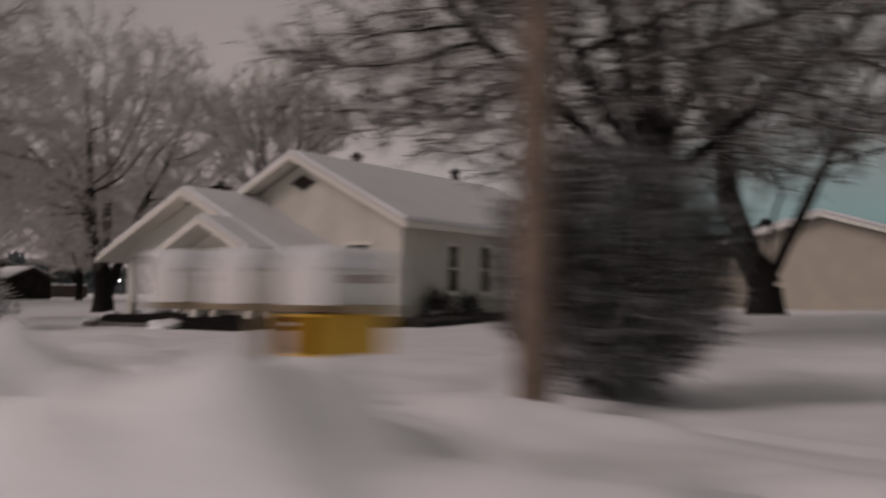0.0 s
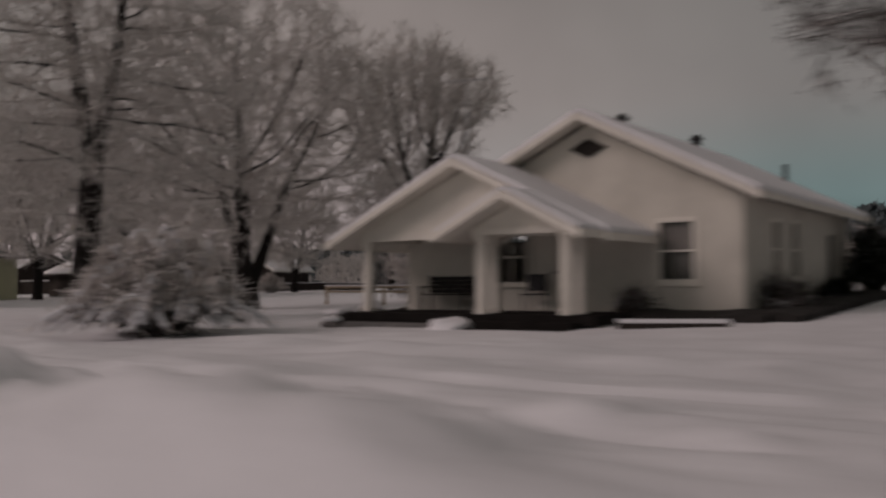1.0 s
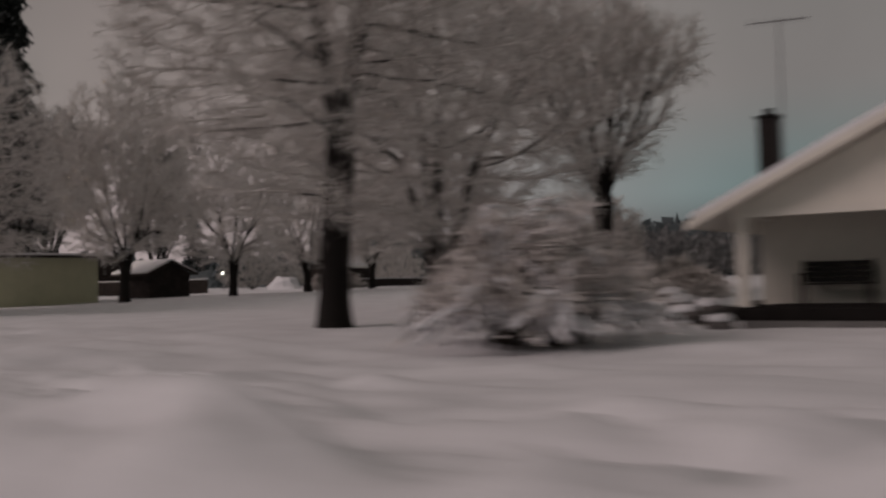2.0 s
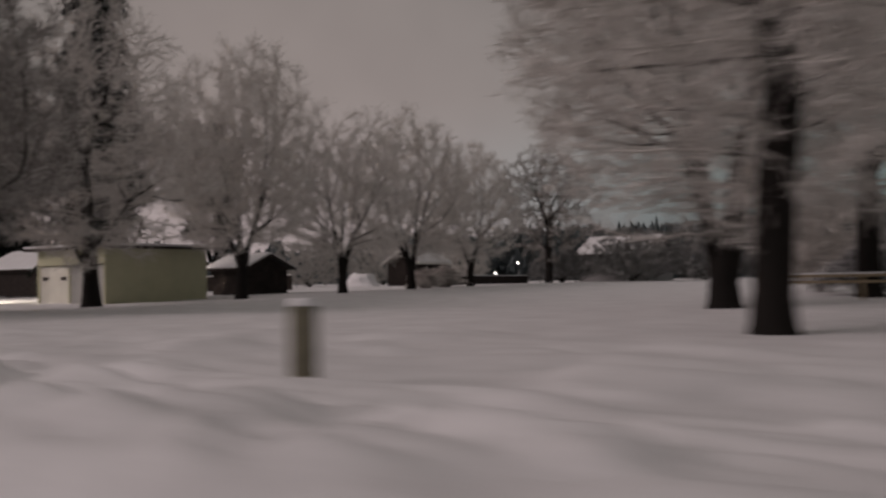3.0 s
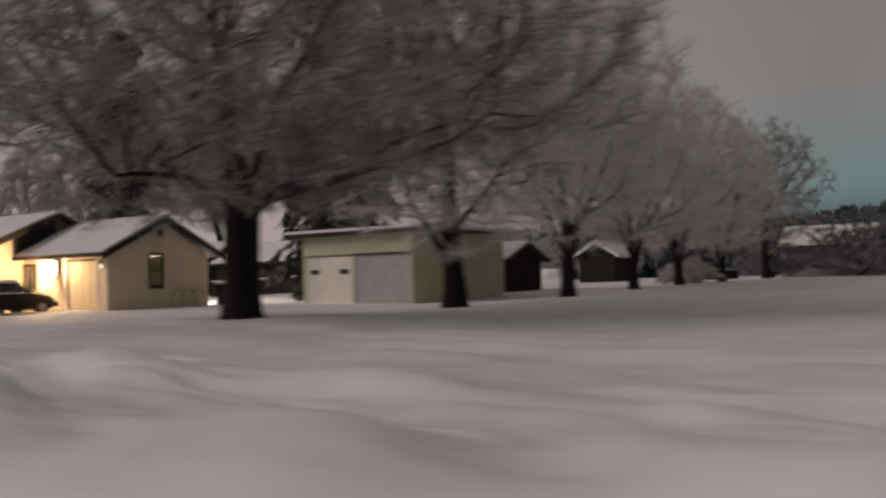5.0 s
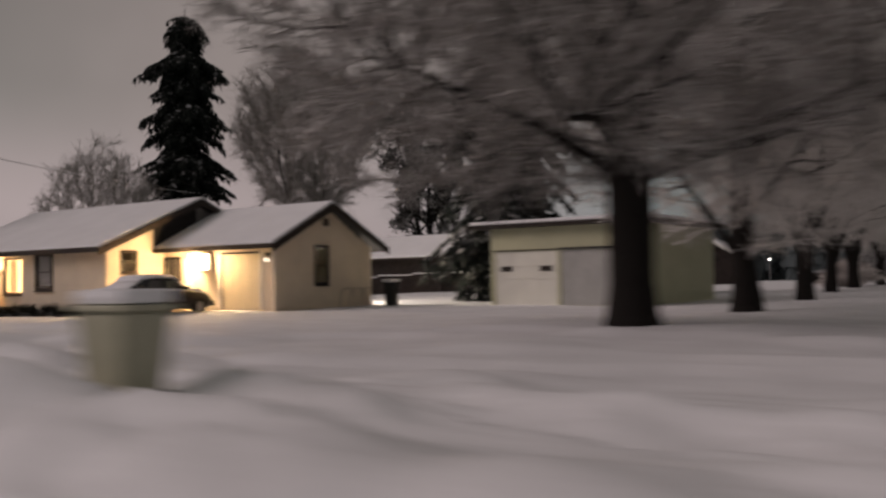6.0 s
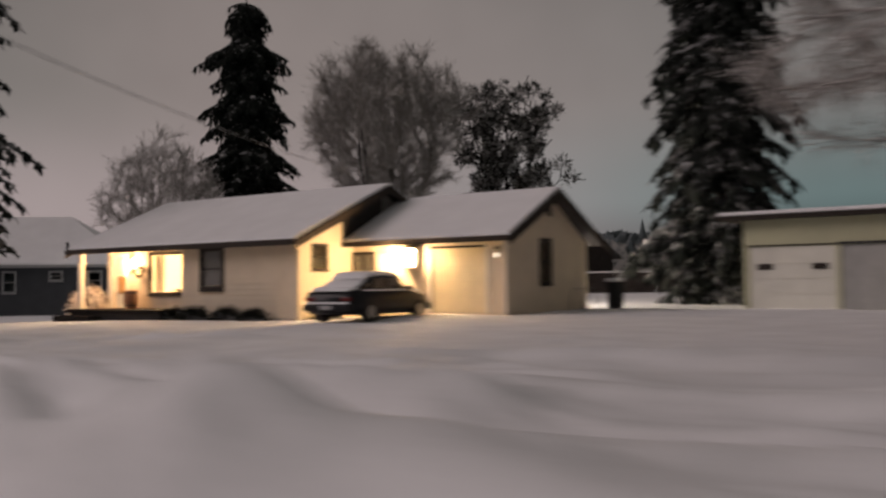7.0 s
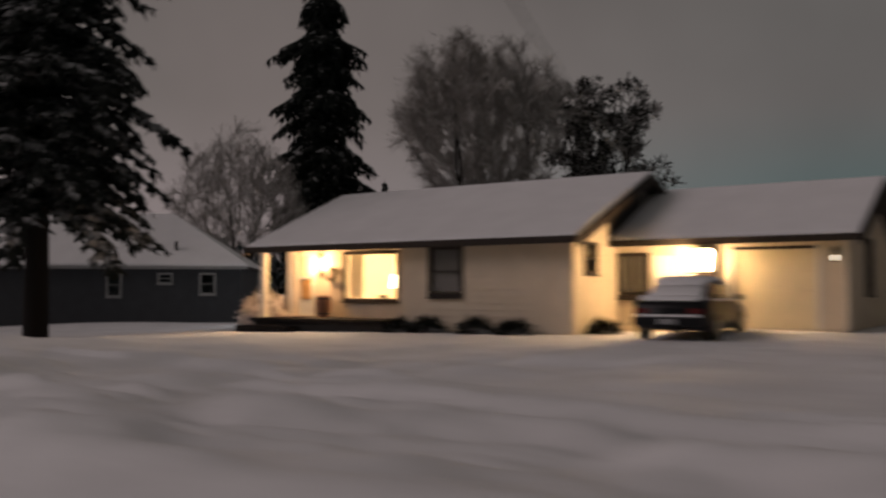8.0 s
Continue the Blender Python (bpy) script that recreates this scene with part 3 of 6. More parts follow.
def crown_points(rng, count, reach, low, high, shape):
    """Places that a crown fills: a lobed, flat-bottomed head, denser outside."""
    g = np.random.default_rng(rng.randrange(10 ** 6))
    d = g.normal(size=(count * 3, 3))
    d /= np.linalg.norm(d, axis=1, keepdims=True)
    r = g.random(count * 3) ** 0.30
    az = np.arctan2(d[:, 1], d[:, 0])
    ph = g.uniform(0, 6.28, 4)
    lobe = 1 + 0.10 * np.sin(2 * az + ph[0]) + 0.09 * np.sin(3 * az + ph[1] + 3 * d[:, 2]) + 0.07 * np.sin(7 * az + ph[2] + 5 * d[:, 2])
    belly = shape["belly"]
    zc = low + (high - low) * belly
    up = d[:, 2] > 0
    p = d * (r * lobe)[:, None]
    p[:, :2] *= reach
    p[:, 2] = zc + p[:, 2] * np.where(up, high - zc, zc - low)
    if shape["droop"]:
        rad = np.hypot(p[:, 0], p[:, 1]) / reach
        p[:, 2] -= shape["droop"] * (high - low) * np.clip(rad - 0.45, 0, 1) ** 1.3 * np.clip((zc + 1 - p[:, 2]) / (zc - low + 1), 0, 1)
    if shape["vase"]:
        rad = np.hypot(p[:, 0], p[:, 1])
        keep = p[:, 2] > low + (rad / reach) ** 1.5 * shape["vase"] * (high - low)
        p = p[keep]
    p = p[p[:, 2] > low * 0.8]
    if shape["clump"]:
        # boughs gather in clumps of about two metres, with gaps between them
        w = 6.283 / shape["clump"]
        ph = g.uniform(0, 6.28, 6)
        m = (np.sin(w * p[:, 0] + ph[0] + 0.8 * np.sin(0.6 * w * p[:, 2] + ph[3])) + np.sin(w * p[:, 1] + ph[1] + 0.8 * np.sin(0.7 * w * p[:, 0] + ph[4]))
             + np.sin(1.2 * w * p[:, 2] + ph[2] + 0.8 * np.sin(0.5 * w * p[:, 1] + ph[5])))
        p = p[m > -0.35]
    return p[:count]


def bare_tree(name, place, seed, height, radius, label, reach, low, fork, count=1800, step=0.40, kill=0.85, leaders=1, stems=0.0, splay=0.15, turn0=0.0, rise=0.0, belly=0.45, droop=0.0,
              vase=0.0, sprays=3, spray=0.7, fine=0.011, category="tree", twig=None, group="", stiff=0.35, limb=0.032, lean=0.02, limbs=(), clump=0.0, wide=50, shift=(0.0, 0.0)):
    """A trunk whose limbs grow towards a crown of free places, forking where they part."""
    rng = random.Random(seed)
    g = np.random.default_rng(seed)
    ob = thing(name, (*place, gz(*place) - 0.06), label, category, group)
    goal = crown_points(rng, count, reach, low, height, dict(belly=belly, droop=droop, vase=vase, clump=clump))
    goal[:, :2] += np.array(shift) * np.clip(goal[:, 2:] / height, 0, 1)
    pos, par, way = [np.zeros(3)], [-1], [np.array([0, 0, 1.0])]

    def stem(prev, az, tilt, length, wander):
        d = np.array([math.cos(az) * tilt, math.sin(az) * tilt, 1.0])
        for i in range(int(length / step)):
            d = d + g.normal(0, wander, 3)
            d /= np.linalg.norm(d)
            pos.append(pos[prev] + d * step)
            par.append(prev)
            way.append(d)
            prev = len(pos) - 1
        return prev

    top = stem(0, rng.uniform(0, 6.28), lean, fork, 0.012)
    for k in range(leaders if stems else 0):
        stem(top, turn0 + 6.283 * k / leaders + rng.uniform(-0.3, 0.3), splay, stems * rng.uniform(0.8, 1.1), 0.012 + 0.09 * splay)
    # heavy limbs: height on the trunk, direction, rise for each metre, length
    bough = []
    for h, az, up, length in limbs:
        start = min(range(1, top + 1), key=lambda i: abs(pos[i][2] - h))
        bough.append((len(pos), stem(start, radians(az), 1.0 / up, length, 0.07)))
    near = np.full(len(goal), 1e9)
    who = np.zeros(len(goal), int)
    fresh = list(range(len(pos)))
    last = {}
    alive = np.ones(len(goal), bool)
    for turn in range(150):
        P = np.array([pos[i] for i in fresh])
        idx = np.nonzero(alive)[0]
        if not len(idx) or not len(fresh):
            break
        d2 = ((goal[idx, None, :] - P[None]) ** 2).sum(-1)
        j = d2.argmin(1)
        dm = np.sqrt(d2[np.arange(len(idx)), j])
        better = dm < near[idx]
        near[idx[better]] = dm[better]
        who[idx[better]] = np.array(fresh)[j[better]]
        alive[idx[near[idx] < kill]] = False
        idx = np.nonzero(alive)[0]
        if not len(idx):
            break
        use = idx[near[idx] < max(3.0, step * 9)] if turn > 25 else idx
        if not len(use):
            break
        A = np.array(pos)
        pull = goal[use] - A[who[use]]
        pull /= np.linalg.norm(pull, axis=1, keepdims=True)
        acc = np.zeros((len(pos), 3))
        np.add.at(acc, who[use], pull)
        grown = np.nonzero(np.abs(acc).sum(1) > 1e-6)[0]
        fresh = []
        for n in grown:
            v = acc[n]
            v = v / (np.linalg.norm(v) + 1e-9) + way[n] * stiff + g.normal(0, 0.06, 3)
            v[2] += rise
            v /= np.linalg.norm(v)
            q = pos[n] + v * step
            if q[2] < low * 0.55 or (n in last and np.linalg.norm(last[n] - q) < 0.4 * step):
                alive[use[who[use] == n]] = False
                continue
            last[n] = q
            pos.append(q)
            par.append(int(n))
            way.append(v)
            fresh.append(len(pos) - 1)
    n = len(pos)
    tips = np.zeros(n)
    kids = [0] * n
    for i in range(n - 1, 0, -1):
        if kids[i] == 0:
            tips[i] = 1
        tips[par[i]] += tips[i]
        kids[par[i]] += 1
    e = math.log(max(tips[0], 2)) / math.log(radius / fine)
    rad = fine * np.maximum(tips, 1) ** (1 / e)
    for i in range(1, n):
        if rad[i] > 0.10 and rad[i] > 0.38 * rad[par[i]]:
            rad[i] = max(rad[i], 0.88 * rad[par[i]])
    for first, end in bough:
        for i in range(first, end + 1):
            rad[i] = min(rad[i], radius * (0.30 - 0.18 * (i - first) / (end - first)))
    for i in range(1, n):
        rad[i] = min(rad[i], rad[par[i]])
    thick, thin, twigs = [((0, 0, -0.2), (0, 0, 0.22), radius * 1.50, radius * 1.18), ((0, 0, 0.22), (0, 0, 0.75), radius * 1.18, radius * 1.02)], [], []
    for i in range(1, n):
        r0 = min(rad[par[i]], rad[i] * (2.2 if rad[i] > 0.38 * rad[par[i]] else 1.35) if par[i] else rad[0])
        s = (tuple(pos[par[i]]), tuple(pos[i]), r0, rad[i])
        (thick if rad[i] > limb else thin).append(s)
        if rad[i] < 0.045:
            for _ in range(sprays + (2 if kids[i] == 0 else 0)):
                d = Vector(way[i])
                a = Vector(pos[par[i]]).lerp(Vector(pos[i]), rng.random())
                t = turned(rng, d, radians(rng.uniform(8, wide))) * spray * rng.uniform(0.5, 1.25)
                t.z += rise * 0.25 * spray
                m = a + t
                twigs.append((tuple(a), tuple(m)))
                for _ in range(2):
                    b = a.lerp(m, rng.uniform(0.25, 0.8))
                    twigs.append((tuple(b), tuple(b + turned(rng, t.normalized(), radians(rng.uniform(15, 45))) * spray * rng.uniform(0.25, 0.6))))
    v, q = tubes(thick, 8)
    array_mesh("trunk", v, q, BARK, ob, smooth=True)
    v, q = tubes(thin, 4)
    sv, st = spikes(twigs, fine * 0.95, rng)
    array_mesh("crown", np.concatenate([v, sv]), q, twig or TWIG, ob, tris=st + len(v))
    return ob


SNOWY = "bare broad-crowned tree with snow on every twig"
ROW = dict(group="row of trees", rise=0.24, vase=0.14, belly=0.46, leaders=5, stems=3.0, splay=0.33, stiff=1.9)
YARD = dict(group="yard trees")
bare_tree("yard_tree", (-8.2, 17.5), 11, 13.5, 0.50, "large dark-trunked bare tree, low limbs hanging with snow", 6.3, 3.0, 3.2, count=5200, kill=0.54, step=0.34, droop=0.09, belly=0.26, stiff=0.9,
          leaders=3, stems=3.0, splay=0.4, sprays=8, spray=0.6, wide=80, clump=2.2, limbs=((3.0, 215, 0.55, 4.5), (3.2, 37, 0.5, 5.0), (3.1, 270, 0.5, 4.0)), twig=TWIG_DARK, **YARD)
bare_tree("yard_tree", (-9.6, 29.0), 12, 12.5, 0.50, "dark forked bare tree with heavy spreading limbs", 6.6, 3.8, 1.3, count=520, kill=1.15, step=0.45, leaders=2, stems=5.0, splay=0.55, turn0=0.64, stiff=0.7, sprays=5, spray=0.6, wide=80,
          limb=0.04, fine=0.016, limbs=((1.2, 100, 1.6, 4.0),), twig=TWIG_DARK, **YARD)
bare_tree("yard_tree", (-34.9, 16.7), 13, 14.5, 0.36, "tall snow-laden bare tree with a dark forked trunk", 4.9, 2.0, 4.3, count=3600, kill=0.52, step=0.30, leaders=2, stems=6.0, splay=0.12, turn0=0.6, rise=0.08, belly=0.4, sprays=8, spray=0.6, wide=75, clump=2.6, **YARD)
bare_tree("yard_tree", (-39.4, 27.3), 14, 13.8, 0.44, "snow-laden bare tree, dark stems parting at its foot", 6.0, 2.1, 0.7, count=4200, kill=0.55, step=0.32, leaders=4, stems=6.0, splay=0.30, turn0=0.65, rise=0.14, sprays=9, wide=70, clump=2.6, **YARD)
bare_tree("yard_tree", (-37.2, 36.0), 15, 12.2, 0.40, "upswept bare tree behind a house, frosted with snow", 4.3, 3.4, 3.9, count=1900, kill=0.46, step=0.30, leaders=7, stems=3.6, splay=0.42, rise=0.55, vase=0.75, belly=0.62, stiff=1.2,
          fine=0.013, sprays=5, spray=0.9, **YARD)
bare_tree("yard_tree", (-66.85, 15.15), 16, 14.5, 0.42, "massive dark-trunked tree, long low limbs lined with snow", 7.7, 2.5, 2.8, count=6200, kill=0.56, step=0.32, droop=0.10, belly=0.30, stiff=0.55,
          leaders=3, stems=4.0, splay=0.32, turn0=1.2, sprays=13, spray=0.60, wide=85, clump=2.2, shift=(0.8, 0.6), twig=TWIG_GREY, group="row of trees", limb=0.028,
          limbs=((2.7, 36, 0.62, 6.0), (2.4, 30, 0.34, 6.5), (2.8, 214, 0.62, 5.0), (2.6, 120, 0.5, 4.0), (2.5, 290, 0.35, 4.5)))
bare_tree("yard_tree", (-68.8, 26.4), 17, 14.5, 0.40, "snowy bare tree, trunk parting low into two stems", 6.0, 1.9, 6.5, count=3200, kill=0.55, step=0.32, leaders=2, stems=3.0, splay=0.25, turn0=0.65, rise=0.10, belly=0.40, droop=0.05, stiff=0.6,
          sprays=7, spray=0.65, wide=75, clump=2.6, limbs=((1.1, 214, 2.3, 4.5), (2.4, 40, 1.0, 3.0)), twig=TWIG_LIFTED, group="row of trees")
bare_tree("yard_tree", (-70.3, 37.0), 18, 14.0, 0.32, SNOWY, 4.9, 2.3, 1.6, count=2300, kill=0.5, step=0.30, fine=0.011, sprays=9, spray=0.8, wide=65, twig=TWIG_LIFTED, **ROW)
far_a = bare_tree("yard_tree", (-72.2, 47.7), 19, 11.5, 0.28, SNOWY, 4.5, 1.7, 1.6, count=1750, kill=0.56, step=0.34, fine=0.013, sprays=7, spray=0.95, twig=TWIG_LIFTED, **ROW)
far_b = bare_tree("yard_tree", (-73.4, 56.8), 20, 12.8, 0.30, SNOWY, 4.7, 1.7, 1.6, count=1850, kill=0.58, step=0.36, fine=0.014, sprays=7, spray=1.0, twig=TWIG_LIFTED, **ROW)
far_c = bare_tree("yard_tree", (-76.6, 83.7), 21, 13.8, 0.36, "knobbly bare tree at a row's end, dark trunk parting low", 5.0, 2.4, 5.5, count=2600, step=0.36, kill=0.52, stiff=0.8, leaders=4, stems=2.0, splay=0.35, belly=0.55, sprays=9, spray=0.55,
                  wide=85, clump=2.1, fine=0.013, limb=0.045, limbs=((1.1, 38, 1.9, 4.0), (3.4, 215, 1.2, 3.0)), twig=TWIG_MID, group="row of trees")


def again(ob, x, y, turn, size=1.0, z=None):
    m = pose(x, y, gz(x, y) - 0.06 if z is None else z, 0, 0, turn)
    c = copy_thing(ob, m)
    c.scale = (size, size, size)
    return c


for ob, x, y, turn, size in ((far_a, -73.9, 65.6, 80, 1.0),):
    again(ob, x, y, turn, size)

bare_tree("far_tree", (-127.2, 67.4), 31, 22.6, 0.55, "wide dome-crowned bare tree far behind the houses", 7.4, 4.5, 2.6, count=2900, step=0.6, kill=0.9, leaders=8, stems=10.0, splay=0.36, rise=0.40, vase=0.62, belly=0.60, stiff=1.5, sprays=14, spray=1.7, fine=0.024, limb=0.09, twig=TWIG_GREY)
bare_tree("far_tree", (-147.4, 57.4), 32, 15.6, 0.45, "round-headed bare tree far behind a roof", 6.4, 3.4, 3.0, count=2000, step=0.7, kill=0.95, leaders=6, stems=5.0, splay=0.6, rise=0.3, vase=0.35, stiff=1.3, sprays=8, spray=1.5, fine=0.022, limb=0.10, twig=TWIG_GREY)
conifer("spruce", (-147.2, 67.8), 41, 32.3, 4.5, NEEDLE_DARK, "very tall black spruce with a ragged outline", base=3.0, droop=0.45, ragged=0.45, density=1.2, power=0.62, club=0.52, gap=0.42, twist=1.6)
conifer("spruce", (-46.2, 150.0), 44, 13.6, 3.3, NEEDLE_DARK, "lone dark spruce before a far wood", base=0.8, droop=0.2, density=1.6, power=0.55)
conifer("spruce", (-239.5, 185.5), 45, 30.0, 3.6, NEEDLE_DARK, "tip of a far dark spruce over a roof", base=2.0, droop=0.3, density=1.0, power=0.7, z=0.0)
conifer("spruce", (-83.4, 36.7), 42, 26.0, 2.7, NEEDLE, "tall dark spruce, snow on its hanging boughs", base=0.9, droop=0.65, density=1.4, ragged=0.35, power=0.42, gap=0.65, trunk_r=0.33, twist=1.2)
conifer("spruce", (-114.1, 18.5), 43, 26.0, 4.7, NEEDLE, "broad dark spruce by the road, snow on its boughs", base=5.6, droop=0.55, density=1.3, gap=0.75, trunk_r=0.5, power=0.45)


def clump_pine(name, place, seed, height, spread, label):
    """A pine with several leaders, its needles in rounded clumps at the ends of the limbs."""
    rng = random.Random(seed)
    ob = thing(name, (*place, gz(*place) - 0.06), label, "conifer")
    thick, thin, fine = [], [], []
    h = habit(spread, depth=2, count=(16, 6), angle=((10, 70), (25, 60)), lift=(0, 0.12, 0.08), first=0.2, bole=0.62, finest=0.05)
    for k in range(3):
        az = 2.1 * k
        grow(rng, thick, thin, fine, Vector((0, 0, 0)), Vector((math.cos(az) * 0.16, math.sin(az) * 0.16, 1)).normalized(), height * 0.8, 0.34, 0, h)
    v, q = tubes(thick + thin, 6)
    array_mesh("trunk", v, q, BARK, ob)
    verts, tris = [], []
    for a, b, r0, r1 in thin:
        c = Vector(b)
        if rng.random() < 0.85:
            continue
        s = rng.uniform(0.45, 1.0)
        for _ in range(90):
            d = Vector((rng.gauss(0, 1), rng.gauss(0, 1), rng.gauss(0, 0.7))).normalized()
            p = c + d * s * rng.uniform(0.3, 1.0)
            e = d.cross(Vector((rng.uniform(-1, 1), rng.uniform(-1, 1), rng.uniform(-1, 1)))).normalized() * 0.11
            i = len(verts)
            verts.extend([tuple(p - e), tuple(p + e), tuple(p + d * 0.42 + Vector((0, 0, 0.08)))])
            tris.append((i, i + 1, i + 2))
    array_mesh("crown", np.array(verts), np.zeros((0, 4), int), NEEDLE_PINE, ob, tris=np.array(tris))
    return ob


clump_pine("pine", (-122.0, 80.3), 51, 21.6, 6.8, "tall many-stemmed pine with rounded dark clumps behind a roof")


# ---------------------------------------------------------------- house parts
def wall_cells(bm, axis, u0, u1, w0, w1, z0, z1, holes=()):
    """One solid wall from u0 to u1 along the axis, w0 to w1 thick, with holes (u0, u1, z0, z1) cut through."""
    us = sorted({u0, u1, *(h[0] for h in holes), *(h[1] for h in holes)})
    zs = sorted({z0, z1, *(max(z0, h[2]) for h in holes), *(h[3] for h in holes)})
    made = {}

    def vert(i, k, w):
        if (i, k, w) not in made:
            made[i, k, w] = bm.verts.new((us[i], w, zs[k]) if axis == "x" else (w, us[i], zs[k]))
        return made[i, k, w]

    def solid(i, k):
        if not (0 <= i < len(us) - 1 and 0 <= k < len(zs) - 1):
            return False
        cu, cz = (us[i] + us[i + 1]) / 2, (zs[k] + zs[k + 1]) / 2
        return not any(h[0] < cu < h[1] and h[2] < cz < h[3] for h in holes)

    for i in range(len(us) - 1):
        for k in range(len(zs) - 1):
            if not solid(i, k):
                continue
            for w in (w0, w1):
                bm.faces.new((vert(i, k, w), vert(i + 1, k, w), vert(i + 1, k + 1, w), vert(i, k + 1, w)))
            for ni, nk, (a, b) in ((i - 1, k, ((i, k), (i, k + 1))), (i + 1, k, ((i + 1, k), (i + 1, k + 1))), (i, k - 1, ((i, k), (i + 1, k))), (i, k + 1, ((i, k + 1), (i + 1, k + 1)))):
                if not solid(ni, nk):
                    bm.faces.new((vert(*a, w0), vert(*b, w0), vert(*b, w1), vert(*a, w1)))
    bmesh.ops.recalc_face_normals(bm, faces=bm.faces)
    return bm


def walls(parent, mat, *spans, name="wall"):
    for s in spans:
        part(name, boxes(s), mat, parent)


def window(parent, axis, face, out, u0, u1, z0, z1, mat, bar=0.06, mid=True, cross=0, pane=True, name="window", label="", sill=None, blind=0.0):
    """A frame set in a wall whose outer face is at `face`; out is the side, +1 or -1, to which it looks."""
    def span(a, b, c, d, depth0, depth1):
        w = sorted((face + out * depth0, face + out * depth1))
        return (a, b, *w, c, d) if axis == "x" else (*w, a, b, c, d)
    bm = bmesh.new()
    t = bar
    for s in ((u0 - t, u0 + 0.02, z0 - t, z1 + t), (u1 - 0.02, u1 + t, z0 - t, z1 + t), (u0 + 0.02, u1 - 0.02, z1 - 0.02, z1 + t), (u0 + 0.02, u1 - 0.02, z0 - t, z0 + 0.02)):
        box(bm, *span(*s, -0.06, 0.035), bevel=0.008)
    if mid:
        zm = (z0 + z1) / 2
        box(bm, *span(u0 + 0.02, u1 - 0.02, zm - 0.022, zm + 0.022, -0.06, 0.012))
    for k in range(cross):
        um = u0 + (u1 - u0) * (k + 1) / (cross + 1)
        box(bm, *span(um - 0.018, um + 0.018, z0 + 0.02, z1 - 0.02, -0.055, 0.006))
    fr = part(name, bm, mat, parent, label)
    if pane:
        g = part("pane", boxes(span(u0 + 0.01, u1 - 0.01, z0 + 0.01, z1 - 0.01, -0.045, -0.035)), GLASS, fr, "clear glass pane")
        g.visible_shadow = False
    if blind:
        part("blind", boxes(span(u0 + 0.01, u1 - 0.01, z1 - (z1 - z0) * blind, z1 - 0.01, -0.11, -0.10)), BLIND, fr, "drawn grey blind")
    part("sill", boxes(span(u0 - 0.1, u1 + 0.1, z0 - t - 0.05, z0 - t, -0.02, 0.09), bevel=0.01), sill or mat, fr)
    return fr


def slope(bm, axis, e, r, a, b, thick, bevel=0.0, lift=0.0):
    """A roof plane: from the eave e=(u, z) to the ridge r=(u, z), from a to b along the ridge."""
    eu, ez = e
    ru, rz = r
    pts = [(eu, ez + lift), (ru, rz + lift), (ru, rz + lift + thick), (eu, ez + lift + thick)]
    if eu > ru:
        pts = pts[::-1]
    prism(bm, pts, "x" if axis == "x" else "y", a, b, bevel)
    return bm


def gable(parent, axis, u0, u1, ridge_u, ze, zr, a, b, rake_mat, snow=0.15, fascia=0.16, soffit=None):
    """A gable roof whose ridge runs along the axis from a to b: boards, snow, fascias and rakes."""
    bm = bmesh.new()
    slope(bm, axis, (u0, ze), (ridge_u, zr), a, b, 0.09)
    slope(bm, axis, (u1, ze), (ridge_u, zr), a, b, 0.09)
    roof = part("roof", bm, soffit or SHINGLE, parent, "boarded roof under snow")
    for n, (eu, s) in enumerate(((u0, -1), (u1, 1))):
        bm = bmesh.new()
        inset = 0.05
        slope(bm, axis, (eu - s * inset, ze + inset * (zr - ze) / abs(ridge_u - eu)), (ridge_u + s * 0.02, zr), a + 0.05, b - 0.05, snow, bevel=0.06, lift=0.094)
        part("roof_snow", bm, SNOW_ROOF, roof, "smooth layer of fresh snow", smooth=False)
        w = (eu, eu + s * 0.03)
        w = (min(w), max(w))
        span = (a + 0.02, b - 0.02, *w, ze - 0.03, ze + fascia - 0.03) if axis == "x" else (*w, a + 0.02, b - 0.02, ze - 0.03, ze + fascia - 0.03)
        part("fascia", boxes(span), rake_mat, parent)
        for end, o in ((a, -1), (b, 1)):
            bm = bmesh.new()
            drop = 0.07 if fascia < 0.17 else 0.17
            pts = [(eu, ze - drop), (ridge_u + s * 0.005, zr - drop), (ridge_u + s * 0.005, zr + 0.10), (eu, ze + 0.10)]
            prism(bm, pts, "x" if axis == "x" else "y", end, end + o * 0.035)
            part("rake_board", bm, rake_mat, parent)
    return roof


def siding(wall, axis, face, out, u0, u1, z0, z1, mat, holes=(), step=0.20, top=None):
    """Lapped boards, one object a run, on a wall; top(z) narrows the runs under a gable."""
    z = z0
    while z < z1 - 0.03:
        h = min(step, z1 - z)
        lo, hi = (u0, u1) if top is None else top(z + h)
        if hi - lo > 0.15:
            cuts = sorted((max(a, lo), min(b, hi)) for a, b, c, d in holes if c < z + h and d > z and a < hi and b > lo)
            at = lo
            runs = []
            for a, b in cuts + [(hi, hi)]:
                if a - at > 0.05:
                    runs.append((at, a))
                at = max(at, b)
            for a, b in runs:
                bm = bmesh.new()
                w = [(face, z), (face + out * 0.028, z), (face + out * 0.008, z + h), (face, z + h)]
                prism(bm, w, "x" if axis == "x" else "y", a, b)
                part("board", bm, mat, wall)
        z += step


